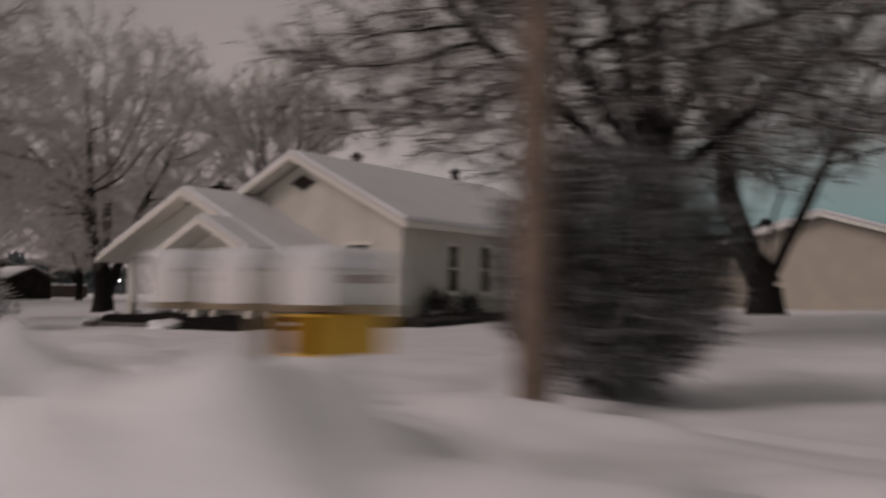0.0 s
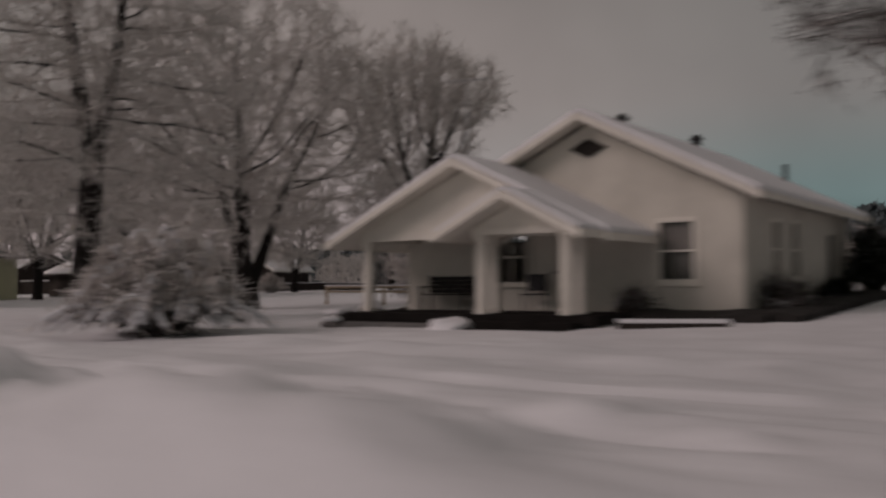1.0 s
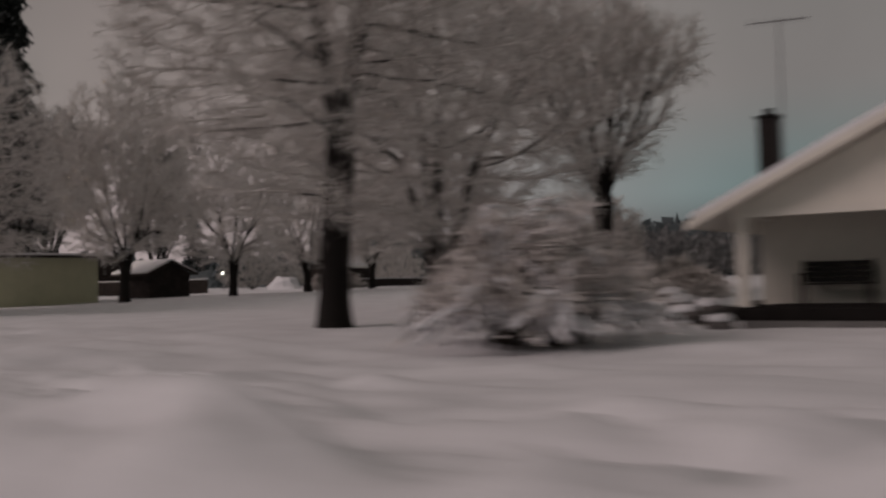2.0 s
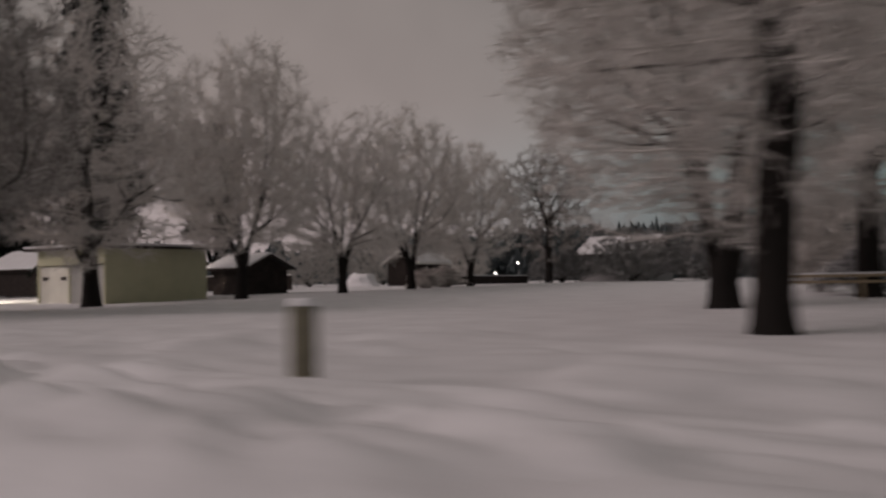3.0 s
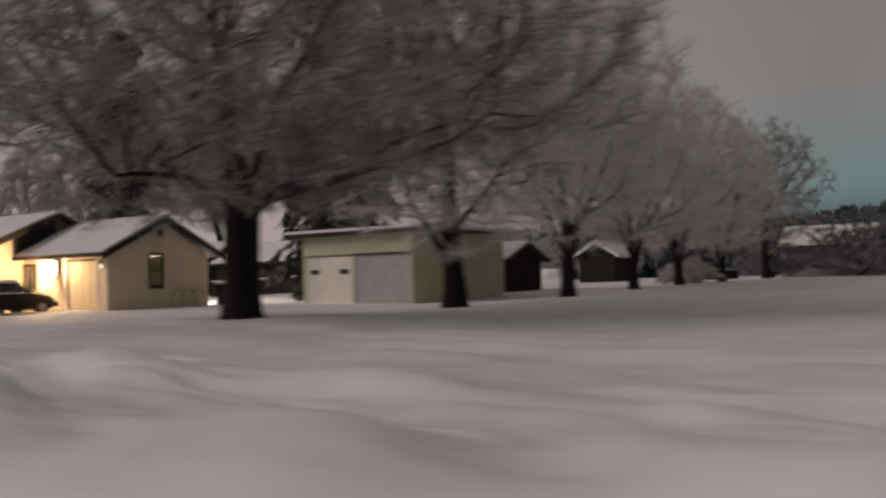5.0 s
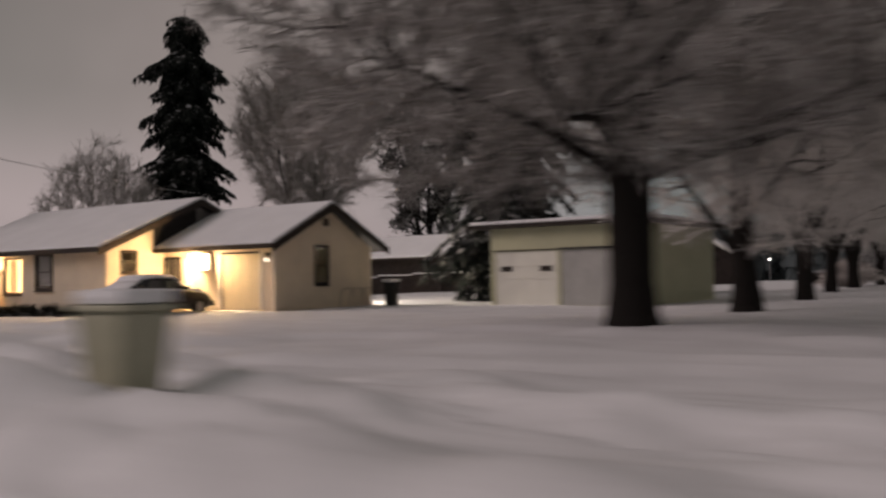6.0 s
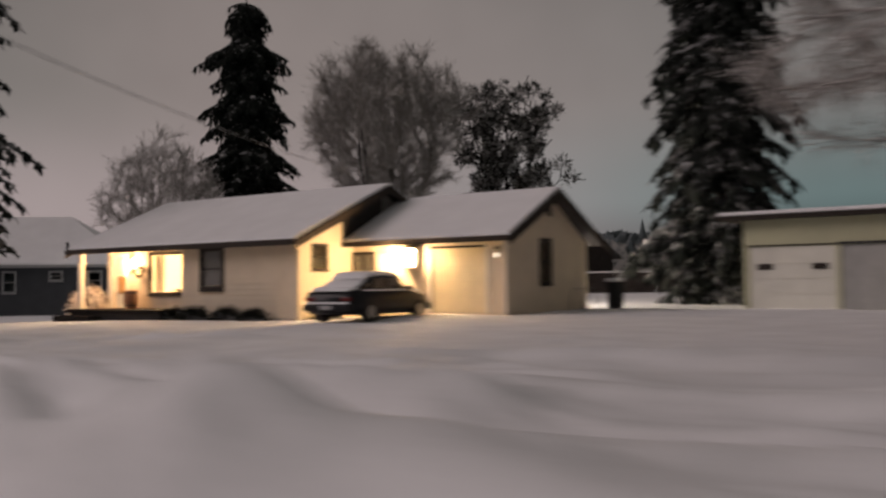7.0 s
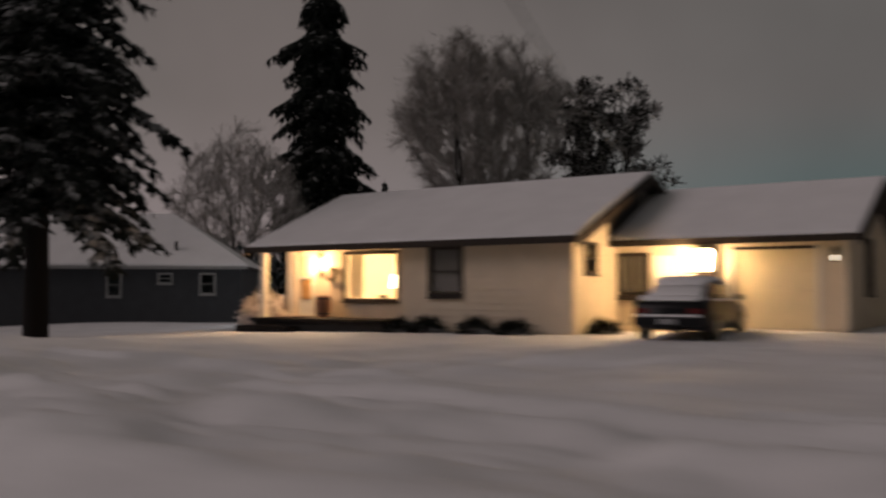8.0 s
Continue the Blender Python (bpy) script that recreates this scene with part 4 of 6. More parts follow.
def pipe_vent(parent, x, y, z, h=0.45, r=0.08, cap=True):
    bm = tube(bmesh.new(), (x, y, z - 0.3), (x, y, z + h), r)
    p = part("vent_pipe", bm, DARK_METAL, parent, "dark metal roof vent")
    if cap:
        bm = tube(bmesh.new(), (x, y, z + h - 0.02), (x, y, z + h + 0.03), r * 1.55, r * 1.55)
        tube(bm, (x, y, z + h + 0.03), (x, y, z + h + 0.16), r * 1.5, r * 0.5)
        part("cap", bm, DARK_METAL, p)
    return p


# ---------------------------------------------------------------- cream cottage with the porch
def cottage():
    ob = thing("cottage", (-21.0, 24.0, 0.0), "cream stucco cottage with a gabled porch and snowy roofs", "house")
    zb, zt = 0.22, 2.86
    xl, xr, yf, yb = -24.85, -16.97, 21.03, 31.0
    front = [(-18.95, -18.10, 0.98, 2.34), (-23.45, -22.46, 0.95, 2.26), (-22.30, -21.66, 0.25, 2.28), (-21.50, -20.84, 0.95, 2.26)]
    side = [(23.15, 23.75, 1.05, 2.40), (24.85, 25.45, 1.05, 2.45), (28.55, 29.35, 0.25, 2.30)]
    w = part("wall", wall_cells(bmesh.new(), "x", -26.3, xr, yf, yf + 0.18, zb, zt, front), STUCCO, ob, "smooth cream stucco front wall")
    part("wall", wall_cells(bmesh.new(), "y", yf + 0.18, yb - 0.18, xr - 0.18, xr, zb, zt, side), STUCCO, ob)
    walls(ob, STUCCO, (xl, xr, yb - 0.18, yb, zb, zt))
    walls(ob, STUCCO, (-26.3, -26.12, yf + 0.18, 25.2, zb, 2.2), (-26.12, xl + 0.18, 25.02, 25.2, zb, 2.2), (xl, xl + 0.18, 25.2, yb - 0.18, zb, zt))
    bm = prism(bmesh.new(), [(xl, zt), (xr, zt), (-20.75, 4.80)], "y", yf, yf + 0.16)
    part("gable_wall", bm, STUCCO, ob)
    bm = prism(bmesh.new(), [(xl, zt), (xr, zt), (-20.9, 4.80)], "y", yb - 0.16, yb)
    part("gable_wall", bm, STUCCO, ob)
    part("foundation", boxes((-26.25, xr - 0.03, yf + 0.03, yb - 0.03, -0.35, zb)), CONCRETE, ob, "dark concrete foundation")
    gable(ob, "y", -25.2, -16.40, -20.75, 2.76, 4.93, 20.45, 31.5, CREAM, soffit=CREAM)
    part("ceiling", boxes((xl + 0.2, xr - 0.2, yf + 0.2, yb - 0.2, zt - 0.1, zt)), INSIDE, ob)
    # diamond vent in the gable
    bm = prism(bmesh.new(), [(-21.22, 4.22), (-20.72, 3.98), (-20.22, 4.22), (-20.72, 4.46)], "y", yf - 0.05, yf - 0.003)
    v = part("gable_vent", bm, DARK_TRIM, ob, "dark diamond louvre")
    for k in range(5):
        zc = 4.06 + 0.08 * k
        half = 0.42 * (1 - abs(zc - 4.22) / 0.23)
        if half > 0.05:
            part("slat", boxes((-20.72 - half, -20.72 + half, yf - 0.075, yf - 0.053, zc - 0.012, zc + 0.012)), BLACK, v)
    window(ob, "x", yf, -1, *front[0], CREAM, bar=0.09, label="cream sash window", blind=0.97)
    window(ob, "x", yf, -1, *front[1], CREAM, bar=0.07, cross=1)
    window(ob, "x", yf, -1, *front[3], CREAM, bar=0.07)
    for h in side[:2]:
        window(ob, "y", xr, 1, *h, CREAM, bar=0.07, blind=0.55)
    d = part("door", boxes((-22.29, -21.67, yf + 0.05, yf + 0.10, 0.26, 2.27), bevel=0.006), CREAM, ob, "pale panelled front door")
    part("panel", boxes((-22.20, -21.76, yf + 0.03, yf + 0.049, 0.40, 1.1), bevel=0.006), CREAM, d)
    part("door_handle", boxes((-21.74, -21.70, yf - 0.01, yf + 0.049, 1.16, 1.24)), DARK_METAL, d, "dark metal handle")
    d = part("door", boxes((xr - 0.12, xr - 0.07, 28.57, 29.33, 0.26, 2.28)), DARK_TRIM, ob, "dark side door")
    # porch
    # deck edge and base are near black: the porch's shade is in their colour
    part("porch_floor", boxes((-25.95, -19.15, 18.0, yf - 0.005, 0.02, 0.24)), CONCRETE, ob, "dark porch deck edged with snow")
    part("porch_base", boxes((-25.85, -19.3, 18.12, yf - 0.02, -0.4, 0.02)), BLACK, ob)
    for ya, yb2, zt2 in ((17.62, 18.0, 0.10), (17.25, 17.62, -0.04)):
        part("step", boxes((-21.95, -19.45, ya, yb2, -0.35, zt2), bevel=0.015), CONCRETE, ob)
    part("kerb", boxes((-25.7, -22.9, 17.62, 17.80, -0.35, 0.03), bevel=0.02), KERB, ob, "grey concrete kerb before a planting bed")
    # black filler behind the kerb, drawn for the shadow gap under the deck
    part("bed_shade", boxes((-25.65, -22.95, 17.80, 18.0, -0.35, 0.00)), BLACK, ob)
    posts = ((-26.05, 19.05), (-22.0, 18.2), (-19.85, 18.2), (-22.25, 19.1), (-20.0, 19.1))
    for n, (px, py) in enumerate(posts):
        h = 0.105 if n < 3 else 0.085
        po = part("post", boxes((px - h, px + h, py - h, py + h, 0.24, 2.02), bevel=0.012), CREAM, ob, "square cream porch post")
        part("post_foot", boxes((px - h - 0.03, px + h + 0.03, py - h - 0.03, py + h + 0.03, 0.24, 0.36), bevel=0.01), CREAM, po)
        part("post_head", boxes((px - h - 0.03, px + h + 0.03, py - h - 0.03, py + h + 0.03, 1.92, 2.02), bevel=0.01), CREAM, po)
    part("beam", boxes((-26.2, -19.75, 18.95, 19.15, 2.02, 2.20)), CREAM, ob)
    part("beam", boxes((-22.2, -19.65, 18.1, 18.3, 2.02, 2.18)), CREAM, ob)
    part("beam", boxes((-26.1, -25.9, 19.15, yf - 0.01, 2.02, 2.18)), CREAM, ob)
    part("beam", boxes((-19.95, -19.75, 18.3, yf - 0.01, 2.02, 2.18)), CREAM, ob)
    bm = prism(bmesh.new(), [(-26.2, 2.2), (-19.75, 2.2), (-19.75, 2.25), (-22.95, 3.72), (-26.2, 2.25)], "y", 18.98, 19.08)
    part("gable_wall", bm, CREAM, ob)
    bm = prism(bmesh.new(), [(-22.2, 2.18), (-19.65, 2.18), (-20.95, 2.82)], "y", 18.14, 18.24)
    part("gable_wall", bm, CREAM, ob)
    gable(ob, "y", -26.95, -18.95, -22.95, 1.86, 3.78, 18.35, 25.3, CREAM, soffit=CREAM)
    gable(ob, "y", -22.85, -19.1, -20.97, 1.90, 2.83, 17.35, 20.2, CREAM, soffit=CREAM, snow=0.12)
    part("porch_ceiling", boxes((-26.1, -19.8, 19.1, yf - 0.01, 2.16, 2.2)), CREAM, ob)
    # vents and chimney
    pipe_vent(ob, -21.15, 23.9, 4.98, 0.40, 0.14)
    pipe_vent(ob, -21.1, 29.4, 4.98, 0.52, 0.14)
    pipe_vent(ob, -18.6, 30.3, 4.0, 0.6, 0.07, cap=False)
    bm = boxes((-26.79, -26.37, 22.78, 23.22, -0.2, 4.58))
    ch = part("chimney", bm, BRICK, ob, "dark brick chimney with a metal cap")
    part("chimney_cap", boxes((-26.84, -26.32, 22.73, 23.27, 4.58, 4.65), bevel=0.01), CONCRETE, ch)
    part("flue", tube(bmesh.new(), (-26.58, 23.0, 4.65), (-26.58, 23.0, 4.82), 0.11), DARK_METAL, ch)
    return ob


cottage()


def aerial():
    ob = thing("tv_aerial", (-26.7, 24.6, 0), "thin television aerial on a tall mast", "aerial")
    bm = tube(bmesh.new(), (-26.7, 24.6, 0.0), (-26.7, 24.6, 7.35), 0.025)
    part("mast", bm, METAL, ob)
    part("boom", tube(bmesh.new(), (-27.4, 24.35, 7.28), (-26.05, 24.85, 7.32), 0.02), METAL, ob)
    for k in range(7):
        f = k / 6
        x, y = -27.35 + 1.25 * f, 24.37 + 0.46 * f
        L = 0.45 - 0.2 * f
        part("element", tube(bmesh.new(), (x - 0.34 * L, y + 0.94 * L, 7.3), (x + 0.34 * L, y - 0.94 * L, 7.3), 0.009, sides=6), METAL, ob)
    return ob


aerial()


def bench(place):
    x, y, z = place
    ob = thing("porch_bench", place, "dark slatted bench on a porch", "bench")
    for k in range(4):
        part("seat_slat", boxes((x - 0.7, x + 0.7, y - 0.24 + 0.12 * k, y - 0.125 + 0.12 * k, z + 0.40, z + 0.43), bevel=0.005), BLACK, ob)
    for k in range(4):
        part("back_slat", boxes((x - 0.7, x + 0.7, y + 0.25, y + 0.28, z + 0.45 + 0.11 * k, z + 0.552 + 0.11 * k), bevel=0.005), BLACK, ob)
    for sx in (-0.66, 0.66):
        part("leg", boxes((x + sx - 0.03, x + sx + 0.03, y - 0.24, y - 0.18, z, z + 0.60)), BLACK, ob)
        part("leg", boxes((x + sx - 0.03, x + sx + 0.03, y + 0.20, y + 0.25, z, z + 0.92)), BLACK, ob)
        part("armrest", boxes((x + sx - 0.04, x + sx + 0.04, y - 0.26, y + 0.2, z + 0.60, z + 0.64)), BLACK, ob)
    return ob


bench((-24.66, 20.55, 0.24))


def porch_chair(place, turn):
    ob = thing("porch_chair", (0, 0, 0), "dark metal porch chair by the front door", "chair")
    part("seat", boxes((-0.25, 0.25, -0.24, 0.24, 0.40, 0.44), bevel=0.01), DARK_METAL, ob)
    part("backrest", boxes((-0.25, 0.25, 0.21, 0.25, 0.50, 0.92), bevel=0.012), DARK_METAL, ob)
    for sx in (-0.22, 0.22):
        for sy in (-0.21, 0.22):
            part("leg", tube(bmesh.new(), (sx, sy, 0), (sx, sy, 0.40 if sy < 0 else 0.9), 0.016, sides=8), DARK_METAL, ob)
    ob.matrix_world = pose(*place, 0, 0, turn)
    return ob


porch_chair((-22.02, 20.55, 0.24), 8)


def base_strip():
    """A raised near-black strip that follows the rise of the ground along the walls."""
    bm = bmesh.new()
    rng = random.Random(5)
    for (xa, ya), (xb, yb), w in (((-19.2, 20.45), (-16.2, 20.45), 0.58), ((-16.05, 20.2), (-16.05, 31.4), 0.62), ((-26.6, 18.2), (-26.6, 24.0), 0.3)):
        n = max(4, int(math.hypot(xb - xa, yb - ya) / 0.35))
        d = Vector((xb - xa, yb - ya, 0)).normalized()
        side = Vector((-d.y, d.x, 0))
        rows = []
        for i in range(n + 1):
            c = Vector((xa + (xb - xa) * i / n, ya + (yb - ya) * i / n, 0))
            ww = w * rng.uniform(0.85, 1.15)
            row = []
            for k, (s, h) in enumerate(((-1, -0.3), (-0.85, 0.14), (-0.2, 0.2), (0.6, 0.2), (1, 0.15), (1, -0.3))):
                q = c + side * s * ww
                row.append(bm.verts.new((q.x, q.y, gz(q.x, q.y) + h + (rng.uniform(-0.03, 0.04) if h > 0 else 0))))
            rows.append(row)
        for r0, r1 in zip(rows, rows[1:]):
            for k in range(5):
                bm.faces.new((r0[k], r0[k + 1], r1[k + 1], r1[k]))
        bm.faces.new(rows[0])
        bm.faces.new(rows[-1][::-1])
    bmesh.ops.recalc_face_normals(bm, faces=bm.faces)
    ob = part("base_strip", bm, BLACK, None)
    tagged(ob, "near-black strip along the cottage walls under the eaves", "soil", kind="structure")


base_strip()


def edging(name, x0, y0, x1, y1, label):
    ob = thing(name, (x0, y0, gz(x0, y0)), label, "garden edging")
    z = gz((x0 + x1) / 2, (y0 + y1) / 2)
    a, b = Vector((x0, y0, z + 0.04)), Vector((x1, y1, z + 0.04))
    d = (b - a)
    n = Vector((-d.y, d.x, 0)).normalized() * 0.11
    for nm, mat, lo, hi, k in (("timber", DARK_TRIM, -0.15, 0.05, 1.0), ("snow_cap", SNOW_ROOF, 0.05, 0.13, 0.95)):
        bm = bmesh.new()
        v = [bm.verts.new(p + n * s * k + Vector((0, 0, h))) for h in (lo, hi) for p, s in ((a, -1), (b, -1), (b, 1), (a, 1))]
        for q in ((3, 2, 1, 0), (4, 5, 6, 7), (0, 1, 5, 4), (1, 2, 6, 5), (2, 3, 7, 6), (3, 0, 4, 7)):
            bm.faces.new([v[i] for i in q])
        part(nm, bm, mat, ob)
    return ob


edging("timber_edging", -18.6, 18.0, -16.6, 18.9, "dark timber edging with a cap of snow")


def snow_heap(x, y, rx, ry, h, seed, label, z=None):
    """A rounded lumpy heap of snow."""
    bm = bmesh.new()
    bmesh.ops.create_icosphere(bm, subdivisions=4, radius=1.0)
    g = gz(x, y) if z is None else z
    for v in bm.verts:
        n = noise.noise(v.co * 1.6 + Vector((seed, 0, 0))) * 0.28 + noise.noise(v.co * 4.0 + Vector((0, seed, 0))) * 0.10
        v.co = Vector((x + v.co.x * rx * (1 + n), y + v.co.y * ry * (1 + n), g + v.co.z * h * (1 + n)))
    ob = part("snow_mound", bm, SNOW_ROOF, None, smooth=True)
    return tagged(ob, label, "snow mound")


def capped_stone(x, y, r, seed):
    """A field stone with a cushion of snow."""
    g = gz(x, y)
    ob = thing("garden_stone", (x, y, g), "grey garden stone under a cushion of snow", "stone", "garden stones")
    for nm, mat, dz, sz, k in (("stone", STONE, 0.25, 0.75, 1.0), ("snow_cap", SNOW_ROOF, 0.78, 0.42, 0.92)):
        bm = bmesh.new()
        bmesh.ops.create_icosphere(bm, subdivisions=2, radius=1.0)
        for v in bm.verts:
            n = 1 + 0.3 * noise.noise(v.co * 1.3 + Vector((seed, dz, 0)))
            v.co = Vector((x + v.co.x * r * 1.25 * k * n, y + v.co.y * r * k * n, g + r * dz + v.co.z * r * sz * n))
        part(nm, bm, mat, ob, smooth=nm == "snow_cap")
    return ob


snow_heap(-22.45, 17.55, 0.55, 0.50, 0.25, 3, "rounded heap of snow on the steps of a porch")
for k, (sx, sy, sr) in enumerate(((-27.45, 19.3, 0.28), (-28.6, 22.2, 0.36), (-26.15, 17.75, 0.24), (-27.5, 21.0, 0.30), (-31.6, 29.2, 0.42), (-28.9, 21.4, 0.25))):
    capped_stone(sx, sy, sr, k + 1)


def rail_fence(x0, x1, y):
    """Posts and two rails, snow along the upper one."""
    ob = thing("rail_fence", (x0, y, gz(x0, y)), "low wooden rail fence lined with snow", "fence")
    n = int((x1 - x0) / 2.3)
    for k in range(n + 1):
        x = x0 + (x1 - x0) * k / n
        g = gz(x, y)
        part("post", boxes((x - 0.05, x + 0.05, y - 0.05, y + 0.05, g - 0.2, 0.92), bevel=0.008), POST_WOOD, ob)
    for z in (0.60, 0.80):
        part("rail", boxes((x0, x1, y - 0.085, y - 0.052, z, z + 0.09), bevel=0.006), POST_WOOD, ob)
    part("snow_strip", boxes((x0, x1, y - 0.10, y - 0.04, 0.893, 0.95), bevel=0.02), SNOW_ROOF, ob, "thin strip of snow")
    return ob


rail_fence(-40.2, -33.4, 33.0)


# ---------------------------------------------------------------- yellow ranch house with lit porch
def ranch():
    ob = thing("ranch_house", (-95.0, 24.0, 0.0), "pale yellow ranch house with a lit porch and attached garage", "house")
    xl, xr, yf, yb = -103.50, -91.47, 20.91, 29.75
    zt, RY = 2.42, 25.3
    hole = [(-96.28, -95.20, 0.90, 2.24)]
    w = part("wall", wall_cells(bmesh.new(), "x", -97.4, xr, yf, yf + 0.16, -0.3, zt, hole), YELLOW, ob, "pale yellow lapped siding")
    siding(w, "x", yf, -1, -97.4, xr, -0.18, zt, YELLOW, [(-96.40, -95.08, 0.76, 2.36)])
    recess = [(-100.72, -98.48, 0.72, 2.22), (-102.98, -102.14, 0.12, 2.30)]
    w = part("wall", wall_cells(bmesh.new(), "x", xl, -97.4, 22.0, 22.16, -0.3, zt, recess), YELLOW, ob)
    walls(ob, YELLOW, (-97.4, -97.24, yf + 0.16, 22.16, -0.3, zt))
    walls(ob, YELLOW, (xl, xl + 0.16, 22.16, yb, -0.3, zt), (xl + 0.16, xr, yb - 0.16, yb, -0.3, zt))
    jh = [(21.62, 22.26, 1.52, 2.30)]
    w = part("wall", wall_cells(bmesh.new(), "y", yf + 0.16, yb - 0.16, xr - 0.16, xr, -0.3, zt, jh), YELLOW, ob)
    siding(w, "y", xr, 1, yf + 0.005, 23.67, -0.18, zt, YELLOW, [(21.52, 22.36, 1.40, 2.40)])
    # main gables
    cut = zt + (4.40 - zt) * (23.1 - yf) / (RY - yf)
    part("gable_wall", prism(bmesh.new(), [(yf, zt), (23.1, zt), (23.1, cut)], "x", xr - 0.16, xr), YELLOW, ob)
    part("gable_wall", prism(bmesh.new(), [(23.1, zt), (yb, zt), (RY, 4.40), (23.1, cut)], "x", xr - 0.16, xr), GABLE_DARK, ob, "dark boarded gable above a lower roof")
    part("gable_wall", prism(bmesh.new(), [(yf, zt), (yb, zt), (RY, 4.40)], "x", xl, xl + 0.16), YELLOW, ob)
    gable(ob, "x", 20.25, 30.35, RY, 2.30, 4.50, -103.82, -91.0, DARK_TRIM, snow=0.13, fascia=0.2)
    part("ceiling", boxes((xl + 0.16, xr - 0.16, yf + 0.16, yb - 0.16, zt - 0.06, zt)), INSIDE, ob)
    part("porch_ceiling", boxes((xl, -97.24, 20.4, 22.16, zt - 0.02, zt)), CREAM, ob)
    window(ob, "x", yf - 0.03, -1, *hole[0], DARK_TRIM, bar=0.10, label="dark-framed sash window", blind=0.95)
    window(ob, "x", 22.0, -1, *recess[0], DARK_TRIM, bar=0.09, mid=False, name="picture_window", label="wide lit picture window with a dark sill")
    window(ob, "y", xr + 0.03, 1, *jh[0], DARK_TRIM, bar=0.07, label="small dark-framed window")
    d = part("door", boxes((-102.96, -102.16, 22.04, 22.09, 0.13, 2.29)), PALE_DOOR, ob, "pale front door with an upper light and oak panel")
    part("panel", boxes((-102.80, -102.32, 22.015, 22.039, 0.68, 1.36), bevel=0.008), DOOR_BROWN, d)
    part("light", boxes((-102.80, -102.34, 22.02, 22.039, 1.50, 2.20)), CLOTH, d)
    part("rail", boxes((-102.88, -102.24, 21.99, 22.039, 1.42, 1.46)), WHITE, d)
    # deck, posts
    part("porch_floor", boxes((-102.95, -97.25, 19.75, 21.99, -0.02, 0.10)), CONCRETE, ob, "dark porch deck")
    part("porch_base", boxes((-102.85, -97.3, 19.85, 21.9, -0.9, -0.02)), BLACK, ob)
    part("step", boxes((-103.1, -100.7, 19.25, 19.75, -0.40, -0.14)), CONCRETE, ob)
    for px in (-102.98,):
        p = part("post", boxes((px - 0.10, px + 0.10, 20.33, 20.53, 0.10, 2.40), bevel=0.01), CREAM, ob, "square cream porch post")
        part("post_foot", boxes((px - 0.13, px + 0.13, 20.30, 20.56, 0.10, 0.2), bevel=0.01), CREAM, p)
    part("beam", boxes((xl, -97.4, 20.36, 20.50, 2.30, 2.40)), DARK_TRIM, ob)
    # living room behind the picture window
    part("room", boxes((-101.9, -101.82, 22.17, 26.0, 0.0, zt - 0.06), (-97.7, -97.62, 22.17, 26.0, 0.0, zt - 0.06), (-101.9, -97.62, 26.0, 26.08, 0.0, zt - 0.06), (-101.9, -97.62, 22.17, 26.08, -0.1, 0.0)), INSIDE, ob)
    for a, b in ((-100.72, -100.15), (-98.72, -98.48)):
        bm = bmesh.new()
        n = 14
        top = [(a + (b - a) * k / n, 22.26 + 0.03 * math.sin(k * 1.9)) for k in range(n + 1)]
        vs = [[bm.verts.new((x, y + o, z)) for x, y in top] for o, z in ((0, 0.76), (0, 2.2), (0.012, 2.2), (0.012, 0.76))]
        for k in range(n):
            for i in range(4):
                j = (i + 1) % 4
                bm.faces.new((vs[i][k], vs[i][k + 1], vs[j][k + 1], vs[j][k]))
        part("curtain", bm, CLOTH, ob, "gathered cream curtain")
    # garage wing
    gx, gf, gb, gr = -85.05, 23.68, 29.25, 26.47
    gh = [(-91.36, -90.52, 0.86, 2.02), (-90.32, -89.72, 0.05, 2.02), (-87.98, -85.78, 0.0, 2.12)]
    w = part("wall", wall_cells(bmesh.new(), "x", xr + 0.005, gx, gf, gf + 0.16, -0.3, zt, gh), YELLOW, ob)
    siding(w, "x", gf, -1, xr + 0.04, gx, 0.02, zt, YELLOW, [(-91.44, -90.44, 0.74, 2.12), (-90.40, -89.64, 0.0, 2.1), (-88.08, -85.68, 0.0, 2.22)])
    sw = [(25.92, 26.52, 0.98, 2.36)]
    w = part("wall", wall_cells(bmesh.new(), "y", gf + 0.16, gb, gx - 0.16, gx, -0.3, zt, sw), YELLOW, ob)
    def under(z):
        if z <= zt:
            return gf, gb
        f = (z - zt) / (4.00 - zt)
        return gf + (gr - gf) * f, gb - (gb - gr) * f
    siding(w, "y", gx, 1, gf, gb, 0.02, 3.98, YELLOW, [(25.80, 26.64, 0.86, 2.48)], top=under)
    part("gable_wall", prism(bmesh.new(), [(gf, zt), (gb, zt), (gr, 4.00)], "x", gx - 0.16, gx), YELLOW, ob)
    walls(ob, YELLOW, (xr + 0.005, gx - 0.16, gb - 0.16, gb, -0.3, zt))
    gable(ob, "x", 23.10, 29.84, gr, 2.30, 4.02, xr + 0.005, -84.55, DARK_TRIM, snow=0.13, fascia=0.18)
    window(ob, "y", gx + 0.03, 1, *sw[0], DARK_TRIM, bar=0.10, cross=1, label="tall narrow dark window")
    window(ob, "x", gf - 0.03, -1, *gh[0], DARK_TRIM, bar=0.09, mid=False, cross=1, label="wide dark-framed window beside a garage", blind=0.9)
    # one black sheet covers the flashing and the rake's shadow painted above it
    part("flashing_and_rake_shade", prism(bmesh.new(), [(23.14, 2.42), (25.3, 3.55), (25.3, 4.62), (23.14, 3.62)], "x", xr + 0.006, xr + 0.05), BLACK, ob, "black sheet for flashing and rake shadow where a lower roof meets the gable")
